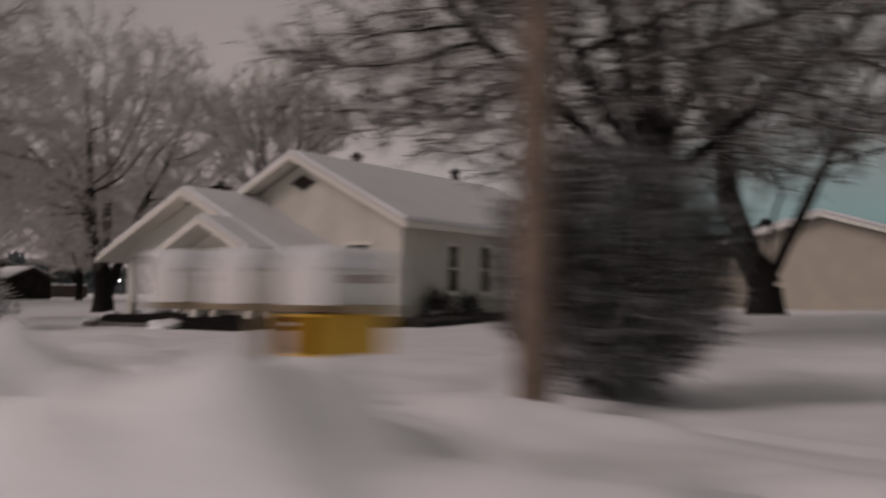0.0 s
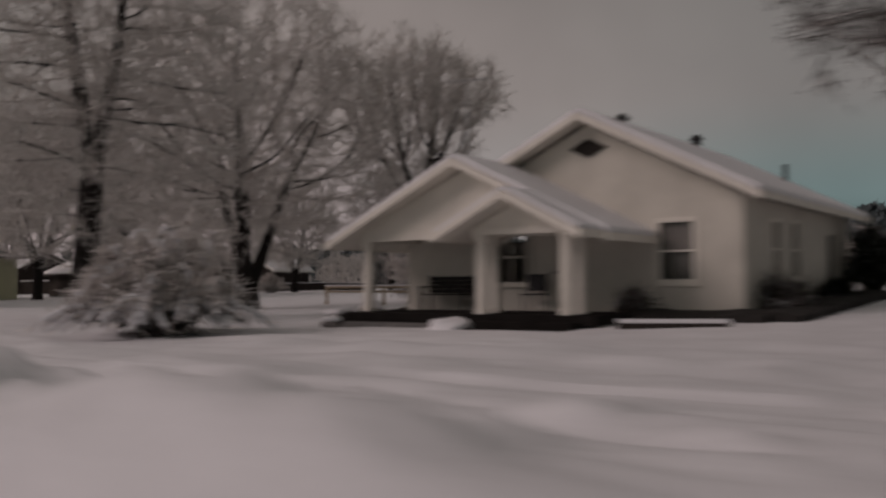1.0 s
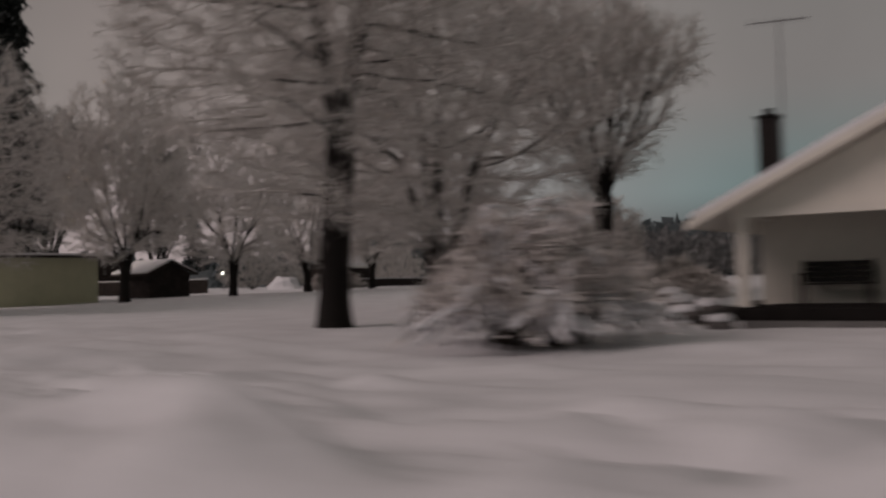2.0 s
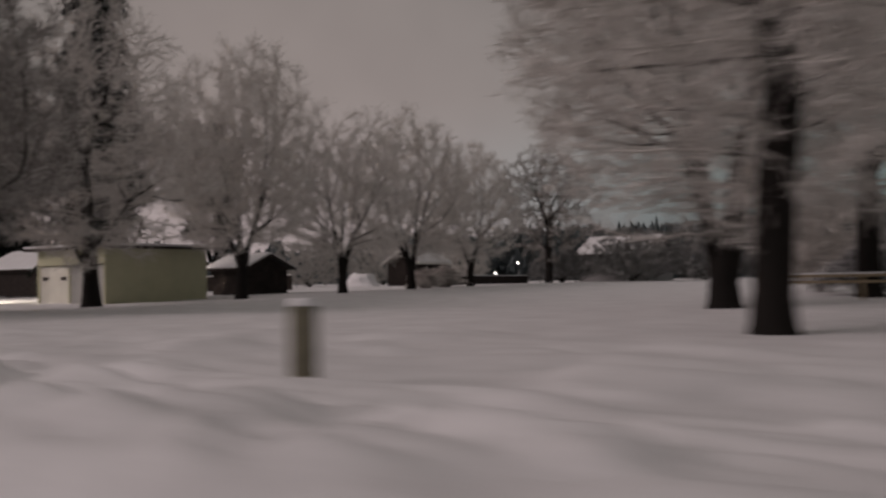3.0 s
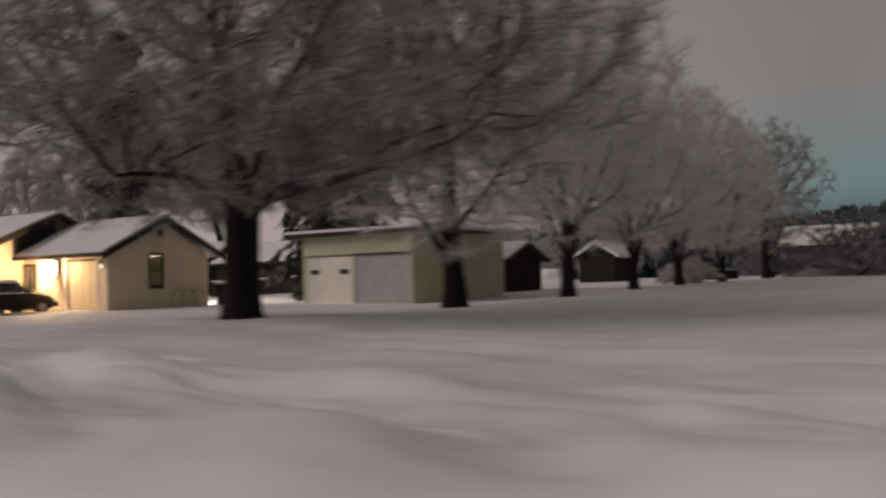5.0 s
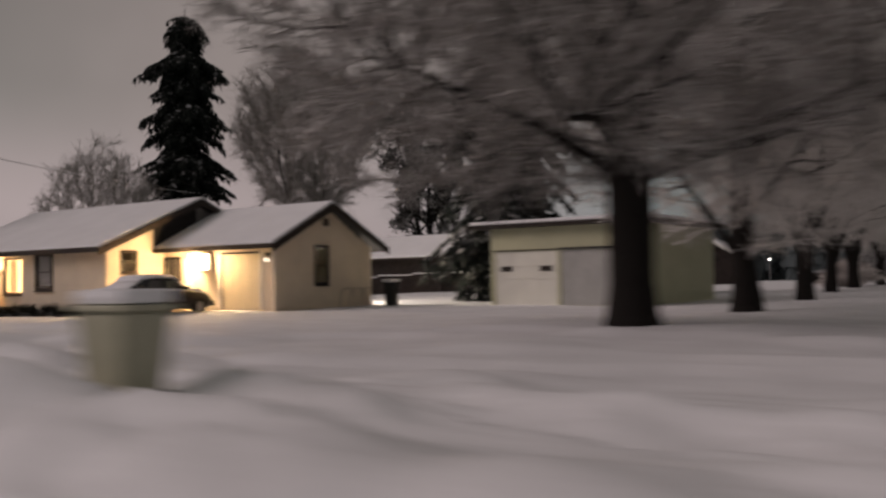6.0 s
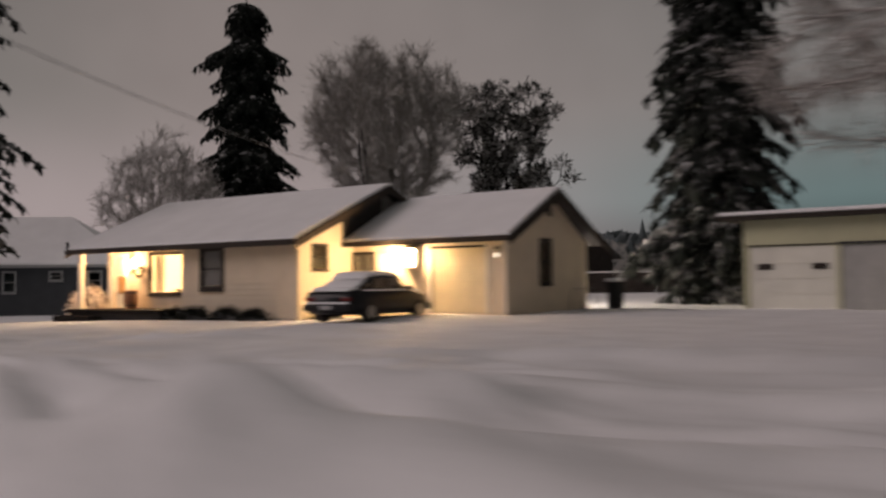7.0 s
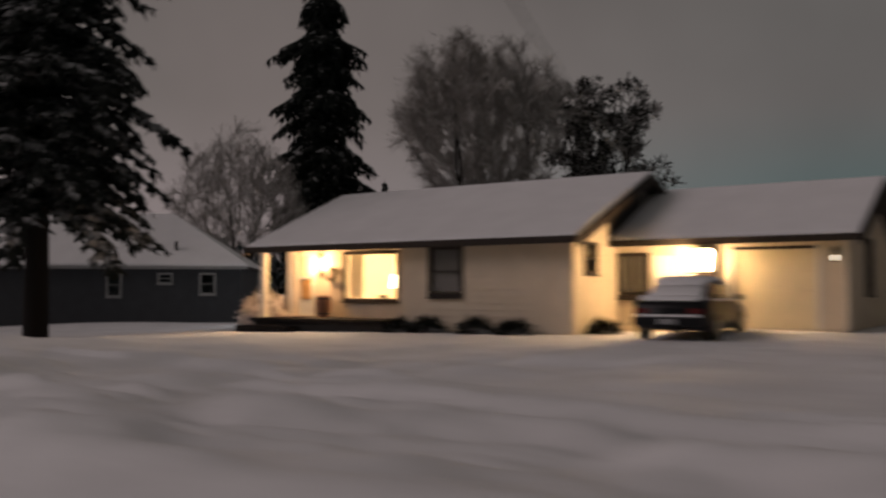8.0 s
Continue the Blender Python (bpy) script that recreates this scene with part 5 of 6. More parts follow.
    part("gable_vent", boxes((gx + 0.03, gx + 0.06, gr - 0.15, gr + 0.15, 3.22, 3.54)), DARK_TRIM, ob)
    d = part("door", boxes((-90.30, -89.74, gf + 0.05, gf + 0.10, 0.06, 2.01)), WHITE, ob, "white slatted side door")
    for k in range(9):
        part("slat", boxes((-90.22, -89.82, gf + 0.02, gf + 0.049, 0.35 + 0.15 * k, 0.46 + 0.15 * k), bevel=0.006), WHITE, d)
    d = part("garage_door", boxes((-87.96, -85.80, gf + 0.06, gf + 0.11, 0.0, 2.11)), DOOR_CREAM, ob, "cream panelled garage door")
    for r in range(4):
        for c in range(4):
            part("panel", boxes((-87.90 + 0.53 * c, -87.44 + 0.53 * c, gf + 0.045, gf + 0.059, 0.08 + 0.51 * r, 0.50 + 0.51 * r), bevel=0.012), DOOR_CREAM, d)
    part("door_trim", boxes((-87.98, -85.78, gf - 0.05, gf, 2.12, 2.20)), DARK_TRIM, ob)
    for a, b in ((-88.08, -87.98), (-85.78, -85.68)):
        part("door_trim", boxes((a, b, gf - 0.05, gf, 0.0, 2.20)), CREAM, ob)
    part("corner_trim", boxes((gx - 0.02, gx + 0.035, gf - 0.045, gf - 0.003, 0.0, zt - 0.1)), CREAM, ob)
    pipe_vent(ob, -98.2, 26.6, 4.3, 0.35, 0.06, cap=False)
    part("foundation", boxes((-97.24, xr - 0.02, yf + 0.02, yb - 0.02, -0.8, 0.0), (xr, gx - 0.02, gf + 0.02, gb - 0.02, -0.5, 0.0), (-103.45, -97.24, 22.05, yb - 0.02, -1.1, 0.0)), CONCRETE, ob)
    # pale corner board at the end of the porch wall
    part("corner_board", boxes((-103.42, -103.10, 21.965, 21.997, 0.10, 2.40), bevel=0.006), CREAM, ob)
    return ob


AT_RANCH = [ranch()]


def wall_lantern(name, x, y, z, lit, label, arm=0.12):
    ob = thing(name, (x, y, z), label, "wall lamp")
    part("bracket", boxes((x - 0.05, x + 0.05, y + arm, y + arm + 0.03, z - 0.12, z + 0.26), (x - 0.015, x + 0.015, y, y + arm, z + 0.21, z + 0.24)), DARK_METAL, ob)
    bm = bmesh.new()
    for sx in (-1, 1):
        for sy in (-1, 1):
            tube(bm, (x + sx * 0.055, y + sy * 0.055, z - 0.13), (x + sx * 0.075, y + sy * 0.075, z + 0.13), 0.008, sides=6)
    box(bm, x - 0.07, x + 0.07, y - 0.07, y + 0.07, z - 0.15, z - 0.13)
    tube(bm, (x, y, z + 0.13), (x, y, z + 0.22), 0.115, 0.03, sides=4)
    part("cage", bm, DARK_METAL, ob)
    part("bulb", tube(bmesh.new(), (x, y, z - 0.11), (x, y, z + 0.02), 0.035, 0.045), lit, ob, "glowing warm bulb")
    return ob


def box_lantern(x, face, z, w, d, h, out, mat, label, gap=0.10):
    """A square lantern of frosted glass on a wall's face, looking to the side out."""
    ob = thing("box_lantern", (x, face, z), label, "wall lamp")

    def at(a, b, c, e, f, g):
        ya, yb = sorted((face + out * c, face + out * e))
        return (x + a, x + b, ya, yb, z + f, z + g)
    part("back_plate", boxes(at(-w * 0.3, w * 0.3, 0.0, 0.03, -h * 0.4, h * 0.6)), DARK_METAL, ob)
    part("arm", boxes(at(-0.02, 0.02, 0.03, gap + d / 2, h * 0.5 + 0.04, h * 0.5 + 0.07)), DARK_METAL, ob)
    # added plate, there to keep the glass from overlighting the wall behind
    part("light_shield", boxes(at(-w / 2 - 0.07, w / 2 + 0.07, gap - 0.045, gap - 0.025, -h / 2 - 0.05, h / 2 + 0.05)), DARK_METAL, ob)
    bm = boxes(at(-w / 2, w / 2, gap, gap + d, -h / 2, h / 2), bevel=0.03)
    for v in bm.verts:
        v.co.x = x + (v.co.x - x) * (0.90 + 0.18 * (v.co.z - z) / h)
    part("frosted_glass", bm, mat, ob, "glowing warm frosted glass")
    part("cap", boxes(at(-w / 2 - 0.03, w / 2 + 0.03, gap - 0.03, gap + 0.03 + d, h / 2, h / 2 + 0.04), bevel=0.01), DARK_METAL, ob)
    part("base", boxes(at(-w / 2 - 0.02, w / 2 + 0.02, gap - 0.02, gap + 0.02 + d, -h / 2 - 0.04, -h / 2), bevel=0.01), DARK_METAL, ob)
    return ob


# real lantern, but its glowing glass is enlarged to stand for glare
AT_RANCH.append(box_lantern(-88.76, 23.66, 1.84, 0.56, 0.40, 0.60, -1, glowing("glare_sized_frosted_glass", (1.0, 0.63, 0.31), 155.0), "bright lit box lantern, enlarged to its glare, beside a garage door", gap=0.26))
AT_RANCH.append(box_lantern(-90.2, 29.25, 2.02, 0.22, 0.14, 0.26, 1, glowing("yard_frosted_glass", (1.0, 0.86, 0.68), 60.0), "lit box lantern on a garage's rear wall"))
AT_RANCH.append(wall_lantern("porch_lantern", -101.85, 21.85, 1.92, LAMP_GLOW, "lit wall lantern glowing warm beside a door"))
AT_RANCH.append(wall_lantern("garage_lantern", -85.27, 23.50, 1.90, glowing("dim_lantern_glass", (1.0, 0.85, 0.66), 5.0), "small pale wall lantern at a garage corner"))


def wreath():
    ob = thing("wreath", (-101.30, 21.92, 1.58), "dark evergreen wreath hanging on a lit wall", "wreath")
    rng = random.Random(5)
    bm = bmesh.new()
    for k in range(70):
        a = 2 * math.pi * k / 70
        c = Vector((-101.30 + 0.21 * math.cos(a), 21.92, 1.56 + 0.21 * math.sin(a)))
        for _ in range(3):
            d = Vector((rng.gauss(0, 1), rng.gauss(0, 0.5), rng.gauss(0, 1))).normalized() * 0.09
            tube(bm, c, c + d, 0.016, 0.004, sides=4)
    part("sprigs", bm, GREEN_WREATH, ob)
    return ob


AT_RANCH.append(wreath())


def window_lamp():
    """A table lamp on a small cabinet just inside the picture window."""
    x, y = -99.25, 23.0
    ob = thing("table_lamp", (x, y, 0.72), "lit table lamp with a pale drum shade on a cabinet", "lamp")
    part("foot", tube(bmesh.new(), (x, y, 0.72), (x, y, 0.75), 0.10, sides=16), DARK_METAL, ob)
    part("stem", tube(bmesh.new(), (x, y, 0.75), (x, y, 1.12), 0.03, 0.02), DARK_METAL, ob)
    part("shade", tube(bmesh.new(), (x, y, 1.10), (x, y, 1.52), 0.26, 0.20, sides=20), glowing("lit_lamp_shade", (1.0, 0.80, 0.52), 26.0), ob, "glowing cream shade")
    return ob


def window_cabinet():
    x, y = -99.25, 23.0
    ob = thing("cabinet", (x, y, 0), "low brown cabinet inside a lit room", "cabinet")
    part("body", boxes((x - 0.5, x + 0.5, y - 0.2, y + 0.2, 0.05, 0.69), bevel=0.01), RED_CLAY, ob)
    part("top", boxes((x - 0.53, x + 0.53, y - 0.22, y + 0.22, 0.69, 0.72), bevel=0.008), RED_CLAY, ob)
    return ob


def sill_bowl():
    x, y, z = -99.3, 22.30, 0.74
    ob = thing("bowl", (x, y, z), "dark bowl on a cabinet behind a window", "bowl")
    bm = bmesh.new()
    prof = ((0.06, 0.0), (0.13, 0.05), (0.17, 0.12), (0.155, 0.12), (0.11, 0.06), (0.0, 0.03))
    rings = [[bm.verts.new((x + r * math.cos(a), y + r * math.sin(a), z + h)) for a in (2 * math.pi * i / 18 for i in range(18))] for r, h in prof[:-1]]
    for p, q in zip(rings, rings[1:]):
        for i in range(18):
            bm.faces.new((p[i], p[(i + 1) % 18], q[(i + 1) % 18], q[i]))
    bm.faces.new(rings[0][::-1])
    bm.faces.new(rings[-1])
    part("body", bm, DARK_TRIM, ob, smooth=True)
    return ob


def inner_sill():
    ob = thing("window_shelf", (-99.6, 22.28, 0.68), "pale shelf inside a picture window", "shelf")
    part("board", boxes((-100.72, -98.48, 22.17, 22.45, 0.70, 0.74), bevel=0.006), WHITE, ob)
    return ob


AT_RANCH += [window_lamp(), window_cabinet(), sill_bowl(), inner_sill()]


def barrel_planter():
    x, y, z = -101.25, 21.50, 0.10
    ob = thing("barrel_planter", (x, y, z), "reddish wooden barrel planter on the porch", "planter")
    for k in range(16):
        a0, a1 = 2 * math.pi * k / 16, 2 * math.pi * (k + 0.94) / 16
        bm = bmesh.new()
        rings = []
        for h, r in ((0, 0.23), (0.25, 0.28), (0.5, 0.28), (0.72, 0.24)):
            rings.append([bm.verts.new((x + rr * math.cos(a), y + rr * math.sin(a), z + h)) for a in (a0, a1) for rr in (r, r - 0.03)])
        for p, q in zip(rings, rings[1:]):
            for i, j in ((0, 2), (2, 3), (3, 1), (1, 0)):
                bm.faces.new((p[i], p[j], q[j], q[i]))
        bm.faces.new([rings[-1][i] for i in (0, 2, 3, 1)])
        part("stave", bm, RED_CLAY, ob)
    for h, r in ((0.1, 0.262), (0.6, 0.268)):
        part("hoop", tube(bmesh.new(), (x, y, z + h), (x, y, z + h + 0.04), r, sides=20), DARK_METAL, ob)
    part("soil", tube(bmesh.new(), (x, y, z + 0.6), (x, y, z + 0.66), 0.22), BLACK, ob)
    return ob


AT_RANCH.append(barrel_planter())
for k, (sx, sy, sr, sh) in enumerate(((-95.9, 20.25, 0.55, 0.62), (-94.2, 20.2, 0.50, 0.55), (-93.0, 20.3, 0.45, 0.45), (-97.0, 20.2, 0.4, 0.4), (-91.0, 21.9, 0.4, 0.42))):
    mound_shrub("shrub", (RANCH @ Vector((sx, sy, 0)))[:2], 60 + k, sr * 0.75, sh * 0.52, 30, "low dark evergreen shrub with caps of snow", SHRUB_DARK)
snow_heap(-111.0, 27.6, 1.7, 1.0, 0.95, 8, "snow bank in a back yard lit by a lamp")
mound_shrub("shrub", (-105.0, 22.0), 70, 0.95, 1.25, 70, "twiggy shrub beside a porch, lit warm, full of snow", SHRUB)


for ob in AT_RANCH:
    bpy.context.view_layer.update()
    ob.matrix_world = RANCH @ ob.matrix_world


# ---------------------------------------------------------------- pale detached garage
def pale_garage():
    ob = thing("detached_garage", (-77.4, 34.3, 0.0), "yellow-green flat-roofed garage with two wide doors", "garage")
    x0, x1, y0, y1 = -80.55, -74.2, 30.92, 37.85
    top = 2.98
    holes = [(-80.38, -77.55, 0.0, 2.08), (-77.42, -74.35, 0.0, 2.08)]
    part("wall", wall_cells(bmesh.new(), "x", x0, x1, y0, y0 + 0.15, -0.3, top, holes), GREENISH, ob)
    walls(ob, GREENISH, (x0, x0 + 0.15, y0 + 0.15, y1, -0.3, top), (x1 - 0.15, x1, y0 + 0.15, y1, -0.3, top), (x0 + 0.15, x1 - 0.15, y1 - 0.15, y1, -0.3, top))
    part("roof", boxes((x0 - 0.75, x1 + 0.6, y0 - 0.5, y1 + 0.4, top, top + 0.14)), DARK_TRIM, ob, "dark-edged flat roof")
    part("roof_snow", boxes((x0 - 0.72, x1 + 0.57, y0 - 0.47, y1 + 0.37, top + 0.142, top + 0.28), bevel=0.06), SNOW_ROOF, ob, "even layer of snow")
    d = part("garage_door", boxes((-80.36, -77.57, y0 + 0.05, y0 + 0.10, 0.0, 2.07)), PALE_DOOR, ob, "off-white door with two small windows")
    for wx in (-80.1, -78.32):
        w = part("window", boxes((wx, wx + 0.5, y0 + 0.02, y0 + 0.049, 1.30, 1.50)), DARK_TRIM, d)
    for k in range(1, 4):
        part("rail", boxes((-80.3, -77.63, y0 + 0.035, y0 + 0.049, 0.5 * k, 0.5 * k + 0.025)), PALE_DOOR, d)
    d = part("garage_door", boxes((-77.40, -74.37, y0 + 0.05, y0 + 0.10, 0.0, 2.07)), GREY_DOOR, ob, "weathered grey ribbed steel door")
    for k in range(20):
        part("rib", boxes((-77.36, -74.41, y0 + 0.03, y0 + 0.049, 0.04 + 0.1 * k, 0.09 + 0.1 * k)), GREY_DOOR, d)
    part("door_track", boxes((-77.5, -74.25, y0 - 0.08, y0 - 0.003, 2.09, 2.16)), DARK_METAL, ob)
    part("door_trim", boxes((-80.46, -77.5, y0 - 0.03, y0 - 0.003, 2.09, 2.13)), DARK_TRIM, ob)
    part("corner_board", boxes((x1 - 0.1, x1 + 0.02, y0 - 0.02, y0 - 0.003, 0.0, top)), GREENISH, ob)
    return ob


pale_garage()


# ---------------------------------------------------------------- other buildings
def slate_house():
    """Built with its front along x from the corner at 0, then set askew to the road."""
    z, zt, long, deep = -1.2, 2.26, 21.0, 9.1
    ob = thing("slate_house", (0, 0, 0), "dark slate-blue house with white-trimmed windows and snowy hip roof", "house")
    x0, x1, y0, y1 = -long, 0.0, 0.0, deep
    holes = [(-7.30, -6.62, 0.72, 1.92), (-4.52, -3.84, 1.46, 1.92), (-2.22, -1.48, 0.86, 1.92), (-14.6, -13.6, 0.8, 1.92)]
    w = part("wall", wall_cells(bmesh.new(), "x", x0, x1, y0, y0 + 0.16, z, zt, holes), BLUE_GREY, ob)
    siding(w, "x", y0, -1, x0, x1, z + 0.2, zt, BLUE_GREY, [(a - 0.2, b + 0.2, c - 0.2, d + 0.3) for a, b, c, d in holes], step=0.24)
    walls(ob, BLUE_GREY, (x1 - 0.16, x1, y0 + 0.16, y1, z, zt), (x0, x0 + 0.16, y0 + 0.16, y1, z, zt), (x0 + 0.16, x1 - 0.16, y1 - 0.16, y1, z, zt))
    for h in holes:
        window(ob, "x", y0 - 0.03, -1, *h, GREY_TRIM, bar=0.09, label="white-trimmed sash window")
    for nm, mat, lift, over, th in (("roof", SHINGLE, 0.0, 0.42, 0.1), ("roof_snow", SNOW_ROOF, 0.11, 0.38, 0.13)):
        bm = bmesh.new()
        a = [(x0 - over, y0 - over), (x1 + over, y0 - over), (x1 + over, y1 + over), (x0 - over, y1 + over)]
        r = [(x0 + 4.55, deep / 2), (x1 - 4.55, deep / 2)]
        low = [bm.verts.new((*p, zt + lift)) for p in a]
        eav = [bm.verts.new((*p, zt + lift + th)) for p in a]
        rid = [bm.verts.new((*p, 5.45 + lift + th)) for p in r]
        bm.faces.new(low[::-1])
        for i in range(4):
            bm.faces.new((low[i], low[(i + 1) % 4], eav[(i + 1) % 4], eav[i]))
        bm.faces.new((eav[0], eav[1], rid[1], rid[0]))
        bm.faces.new((eav[1], eav[2], rid[1]))
        bm.faces.new((eav[2], eav[3], rid[0], rid[1]))
        bm.faces.new((eav[3], eav[0], rid[0]))
        part(nm, bm, mat, ob)
    part("fascia", boxes((x0 - 0.42, x1 + 0.42, y0 - 0.45, y0 - 0.423, zt - 0.05, zt + 0.12)), GREY_TRIM, ob)
    part("ceiling", boxes((x0 + 0.2, x1 - 0.2, y0 + 0.2, y1 - 0.2, zt - 0.08, zt - 0.01)), INSIDE, ob)
    pipe_vent(ob, -3.75, 0.9, 3.2, 0.62, 0.09, cap=False)
    ob.matrix_world = pose(-120.83, 34.55, 0, 0, 0, 42.5)
    return ob


slate_house()


def plain_gable_house(name, x0, x1, y0, y1, zt, zr, axis, wall_mat, label, z=0.0, windows=()):
    ob = thing(name, ((x0 + x1) / 2, (y0 + y1) / 2, z), label, "house")
    walls(ob, wall_mat, (x0, x1, y0, y0 + 0.15, z - 0.3, zt), (x0, x1, y1 - 0.15, y1, z - 0.3, zt), (x0, x0 + 0.15, y0 + 0.15, y1 - 0.15, z - 0.3, zt), (x1 - 0.15, x1, y0 + 0.15, y1 - 0.15, z - 0.3, zt))
    for u0, u1, a, b in windows:
        f = part("window", boxes((u0 - 0.08, u1 + 0.08, y0 - 0.04, y0 - 0.003, a - 0.08, b + 0.08)), WHITE, ob)
        part("pane", boxes((u0, u1, y0 - 0.05, y0 - 0.042, a, b)), CAR_GLASS, f)
    if axis == "y":
        c = (x0 + x1) / 2
        for a, b in ((y0, y0 + 0.15), (y1 - 0.15, y1)):
            part("gable_wall", prism(bmesh.new(), [(x0, zt), (x1, zt), (c, zr - 0.1)], "y", a, b), wall_mat, ob)
        gable(ob, "y", x0 - 0.5, x1 + 0.5, c, zt - 0.1, zr, y0 - 0.4, y1 + 0.4, WHITE)
    else:
        c = (y0 + y1) / 2
        for a, b in ((x0, x0 + 0.15), (x1 - 0.15, x1)):
            part("gable_wall", prism(bmesh.new(), [(y0, zt), (y1, zt), (c, zr - 0.1)], "x", a, b), wall_mat, ob)
        gable(ob, "x", y0 - 0.5, y1 + 0.5, c, zt - 0.1, zr, x0 - 0.4, x1 + 0.4, DARK_TRIM)
    return ob


plain_gable_house("tan_outbuilding", -15.9, -5.5, 40.0, 49.0, 2.75, 4.35, "y", TAN_WALL, "tan stucco outbuilding with a snowy gable roof", z=0.1)
plain_gable_house("far_house", -78.5, -70.5, 94.0, 101.0, 3.4, 5.3, "x", GREY_TRIM, "far low house with a snow-covered roof", z=0.4)
plain_gable_house("far_house", -113.0, -100.0, 53.2, 59.8, 2.7, 4.3, "x", BARN, "low dark house with a broad snowy roof", z=0.35)
shed = plain_gable_house("garden_shed", -91.0, -87.8, 75.25, 82.75, 2.7, 3.9, "y", BARN, "small dark board shed with snow on its roof", z=0.5)
shed.matrix_world = pose(-89.4, 79.0, 0.5, 0, 0, 10.7)
plain_gable_house("far_house", -131.0, -117.7, 55.1, 63.0, 2.8, 4.8, "x", BARN, "low dark house behind a yard", z=0.3)
# closed dark walls stand for the shaded space under an open roof
plain_gable_house("carport", -82.6, -79.0, 45.6, 49.4, 2.0, 2.9, "x", BARN, "low carport under snow, its shaded opening drawn as dark walls", z=0.2)


# ---------------------------------------------------------------- shrubs and roadside things
def cascade_shrub(name, place, seed, reach, height, stems, label):
    """Arching stems that fall to the ground on all sides, each loaded with a rope of snow."""
    rng = random.Random(seed)
    ob = thing(name, (*place, gz(*place) - 0.05), label, "shrub")
    wood, spray, load = [], [], []
    for k in range(stems):
        az = rng.uniform(0, 2 * math.pi)
        out = Vector((math.cos(az), math.sin(az), 0))
        side = Vector((-out.y, out.x, 0))
        far = reach * (0.18 + 0.82 * math.sqrt(rng.random())) * rng.uniform(0.85, 1.08)
        top = height * (1.0 - 0.68 * (far / reach) ** 1.25) * rng.uniform(0.55, 1.18) + 0.15
        bow = rng.uniform(-0.5, 0.5)
        base = Vector((rng.gauss(0, 0.35), rng.gauss(0, 0.35), 0.0))
        heavy = rng.random() < 0.6
        p, n = base.copy(), 9
        for i in range(n):
            g = (i + 1) / n
            rise = math.sin(min(1.0, g / 0.62) * math.pi / 2)
            fall = max(0.0, g - 0.62) / 0.38
            z = top * (rise - (0.20 + 0.55 * far / reach) * fall ** 1.5)
            q = base + out * far * (0.25 * g + 0.75 * g ** 1.3) + side * bow * math.sin(g * 3) + Vector((rng.gauss(0, 0.05), rng.gauss(0, 0.05), max(0.10, z)))
            wood.append((tuple(p), tuple(q), 0.020 - 0.010 * g, 0.018 - 0.010 * g))
            if g > 0.35:
                up = Vector((0, 0, 0.03))
                if heavy and rng.random() < 0.6:
                    load.append((tuple(p + up), tuple(q + up), rng.uniform(0.03, 0.075), rng.uniform(0.02, 0.065)))
                for _ in range(8):
                    m = p.lerp(q, rng.random())
                    t = (out * rng.uniform(0.0, 1.0) + side * rng.uniform(-1, 1) + Vector((0, 0, rng.uniform(-0.6, 0.8)))).normalized() * rng.uniform(0.12, 0.42)
                    e = m + t
                    if m.z < 0.75 and rng.random() < 0.86:
                        continue
                    e.z = max(0.10, e.z)
                    spray.append((tuple(m), tuple(e), 0.015, 0.007))
            p = q
    v, q = tubes(wood, 4)
    array_mesh("wood", v, q, BARE_SHRUB, ob)
    v, q = tubes(spray, 3)
    array_mesh("foliage", v, q, SHRUB, ob)
    v, q = tubes(load, 5)
    array_mesh("snow_load", v, q, SNOW_ROOF, ob, smooth=True, label="ropes of snow along the stems")["kind"] = "stuff"
    return ob


cascade_shrub("weeping_shrub", (-28.0, 13.9), 80, 2.15, 2.30, 340, "wide mounded shrub bowed down under snow")
bare_tree("roadside_shrub", (-4.75, 8.6), 81, 2.40, 0.07, "upright dense dark shrub dusted with snow beside a pole", 1.18, 0.06, 0.06, count=4200, step=0.09, kill=0.13, leaders=16, stems=1.5, splay=0.62,
          rise=0.25, belly=0.55, vase=0.0, sprays=6, spray=0.22, fine=0.006, limb=0.011, category="shrub", twig=SHRUB_MID)
mound_shrub("corner_shrub", (-16.1, 30.3), 82, 0.75, 2.1, 120, "dark evergreen shrub at a house corner, capped with snow", SHRUB_DARK)
mound_shrub("wall_shrub", (-16.4, 27.0), 83, 0.4, 0.6, 40, "small dark shrub against a wall", SHRUB_DARK)
for k, (sx, sy, sr, sh) in enumerate(((-16.55, 22.2, 0.42, 1.0), (-19.4, 20.5, 0.40, 0.75), (-16.5, 23.6, 0.35, 0.7))):
    mound_shrub("wall_shrub", (sx, sy), 84 + k, sr, sh, 9, "thin leafless shrub against a cottage wall", BARE_SHRUB)
bare_tree("garden_thicket", (-40.2, 41.5), 190, 5.0, 0.12, "frosted thicket at the back of a garden", 2.6, 0.2, 0.2, count=1500, step=0.28, kill=0.38, leaders=12, stems=1.6, splay=0.7, rise=0.2, belly=0.4, stiff=0.9,
          sprays=7, spray=0.55, fine=0.015, limb=0.05, category="shrub", twig=TWIG)
for k, (sx, sy, sr, sh) in enumerate(((-74.8, 60.6, 1.5, 1.5), (-75.0, 63.4, 1.6, 1.8))):
    mound_shrub("garden_shrub", (sx, sy), 210 + k, sr, sh, 110, "pale frosted shrub between two trees", SHRUB)
snow_heap(-93.2, 74.2, 2.2, 1.3, 1.3, 12, "long heap of snow beside a shed")
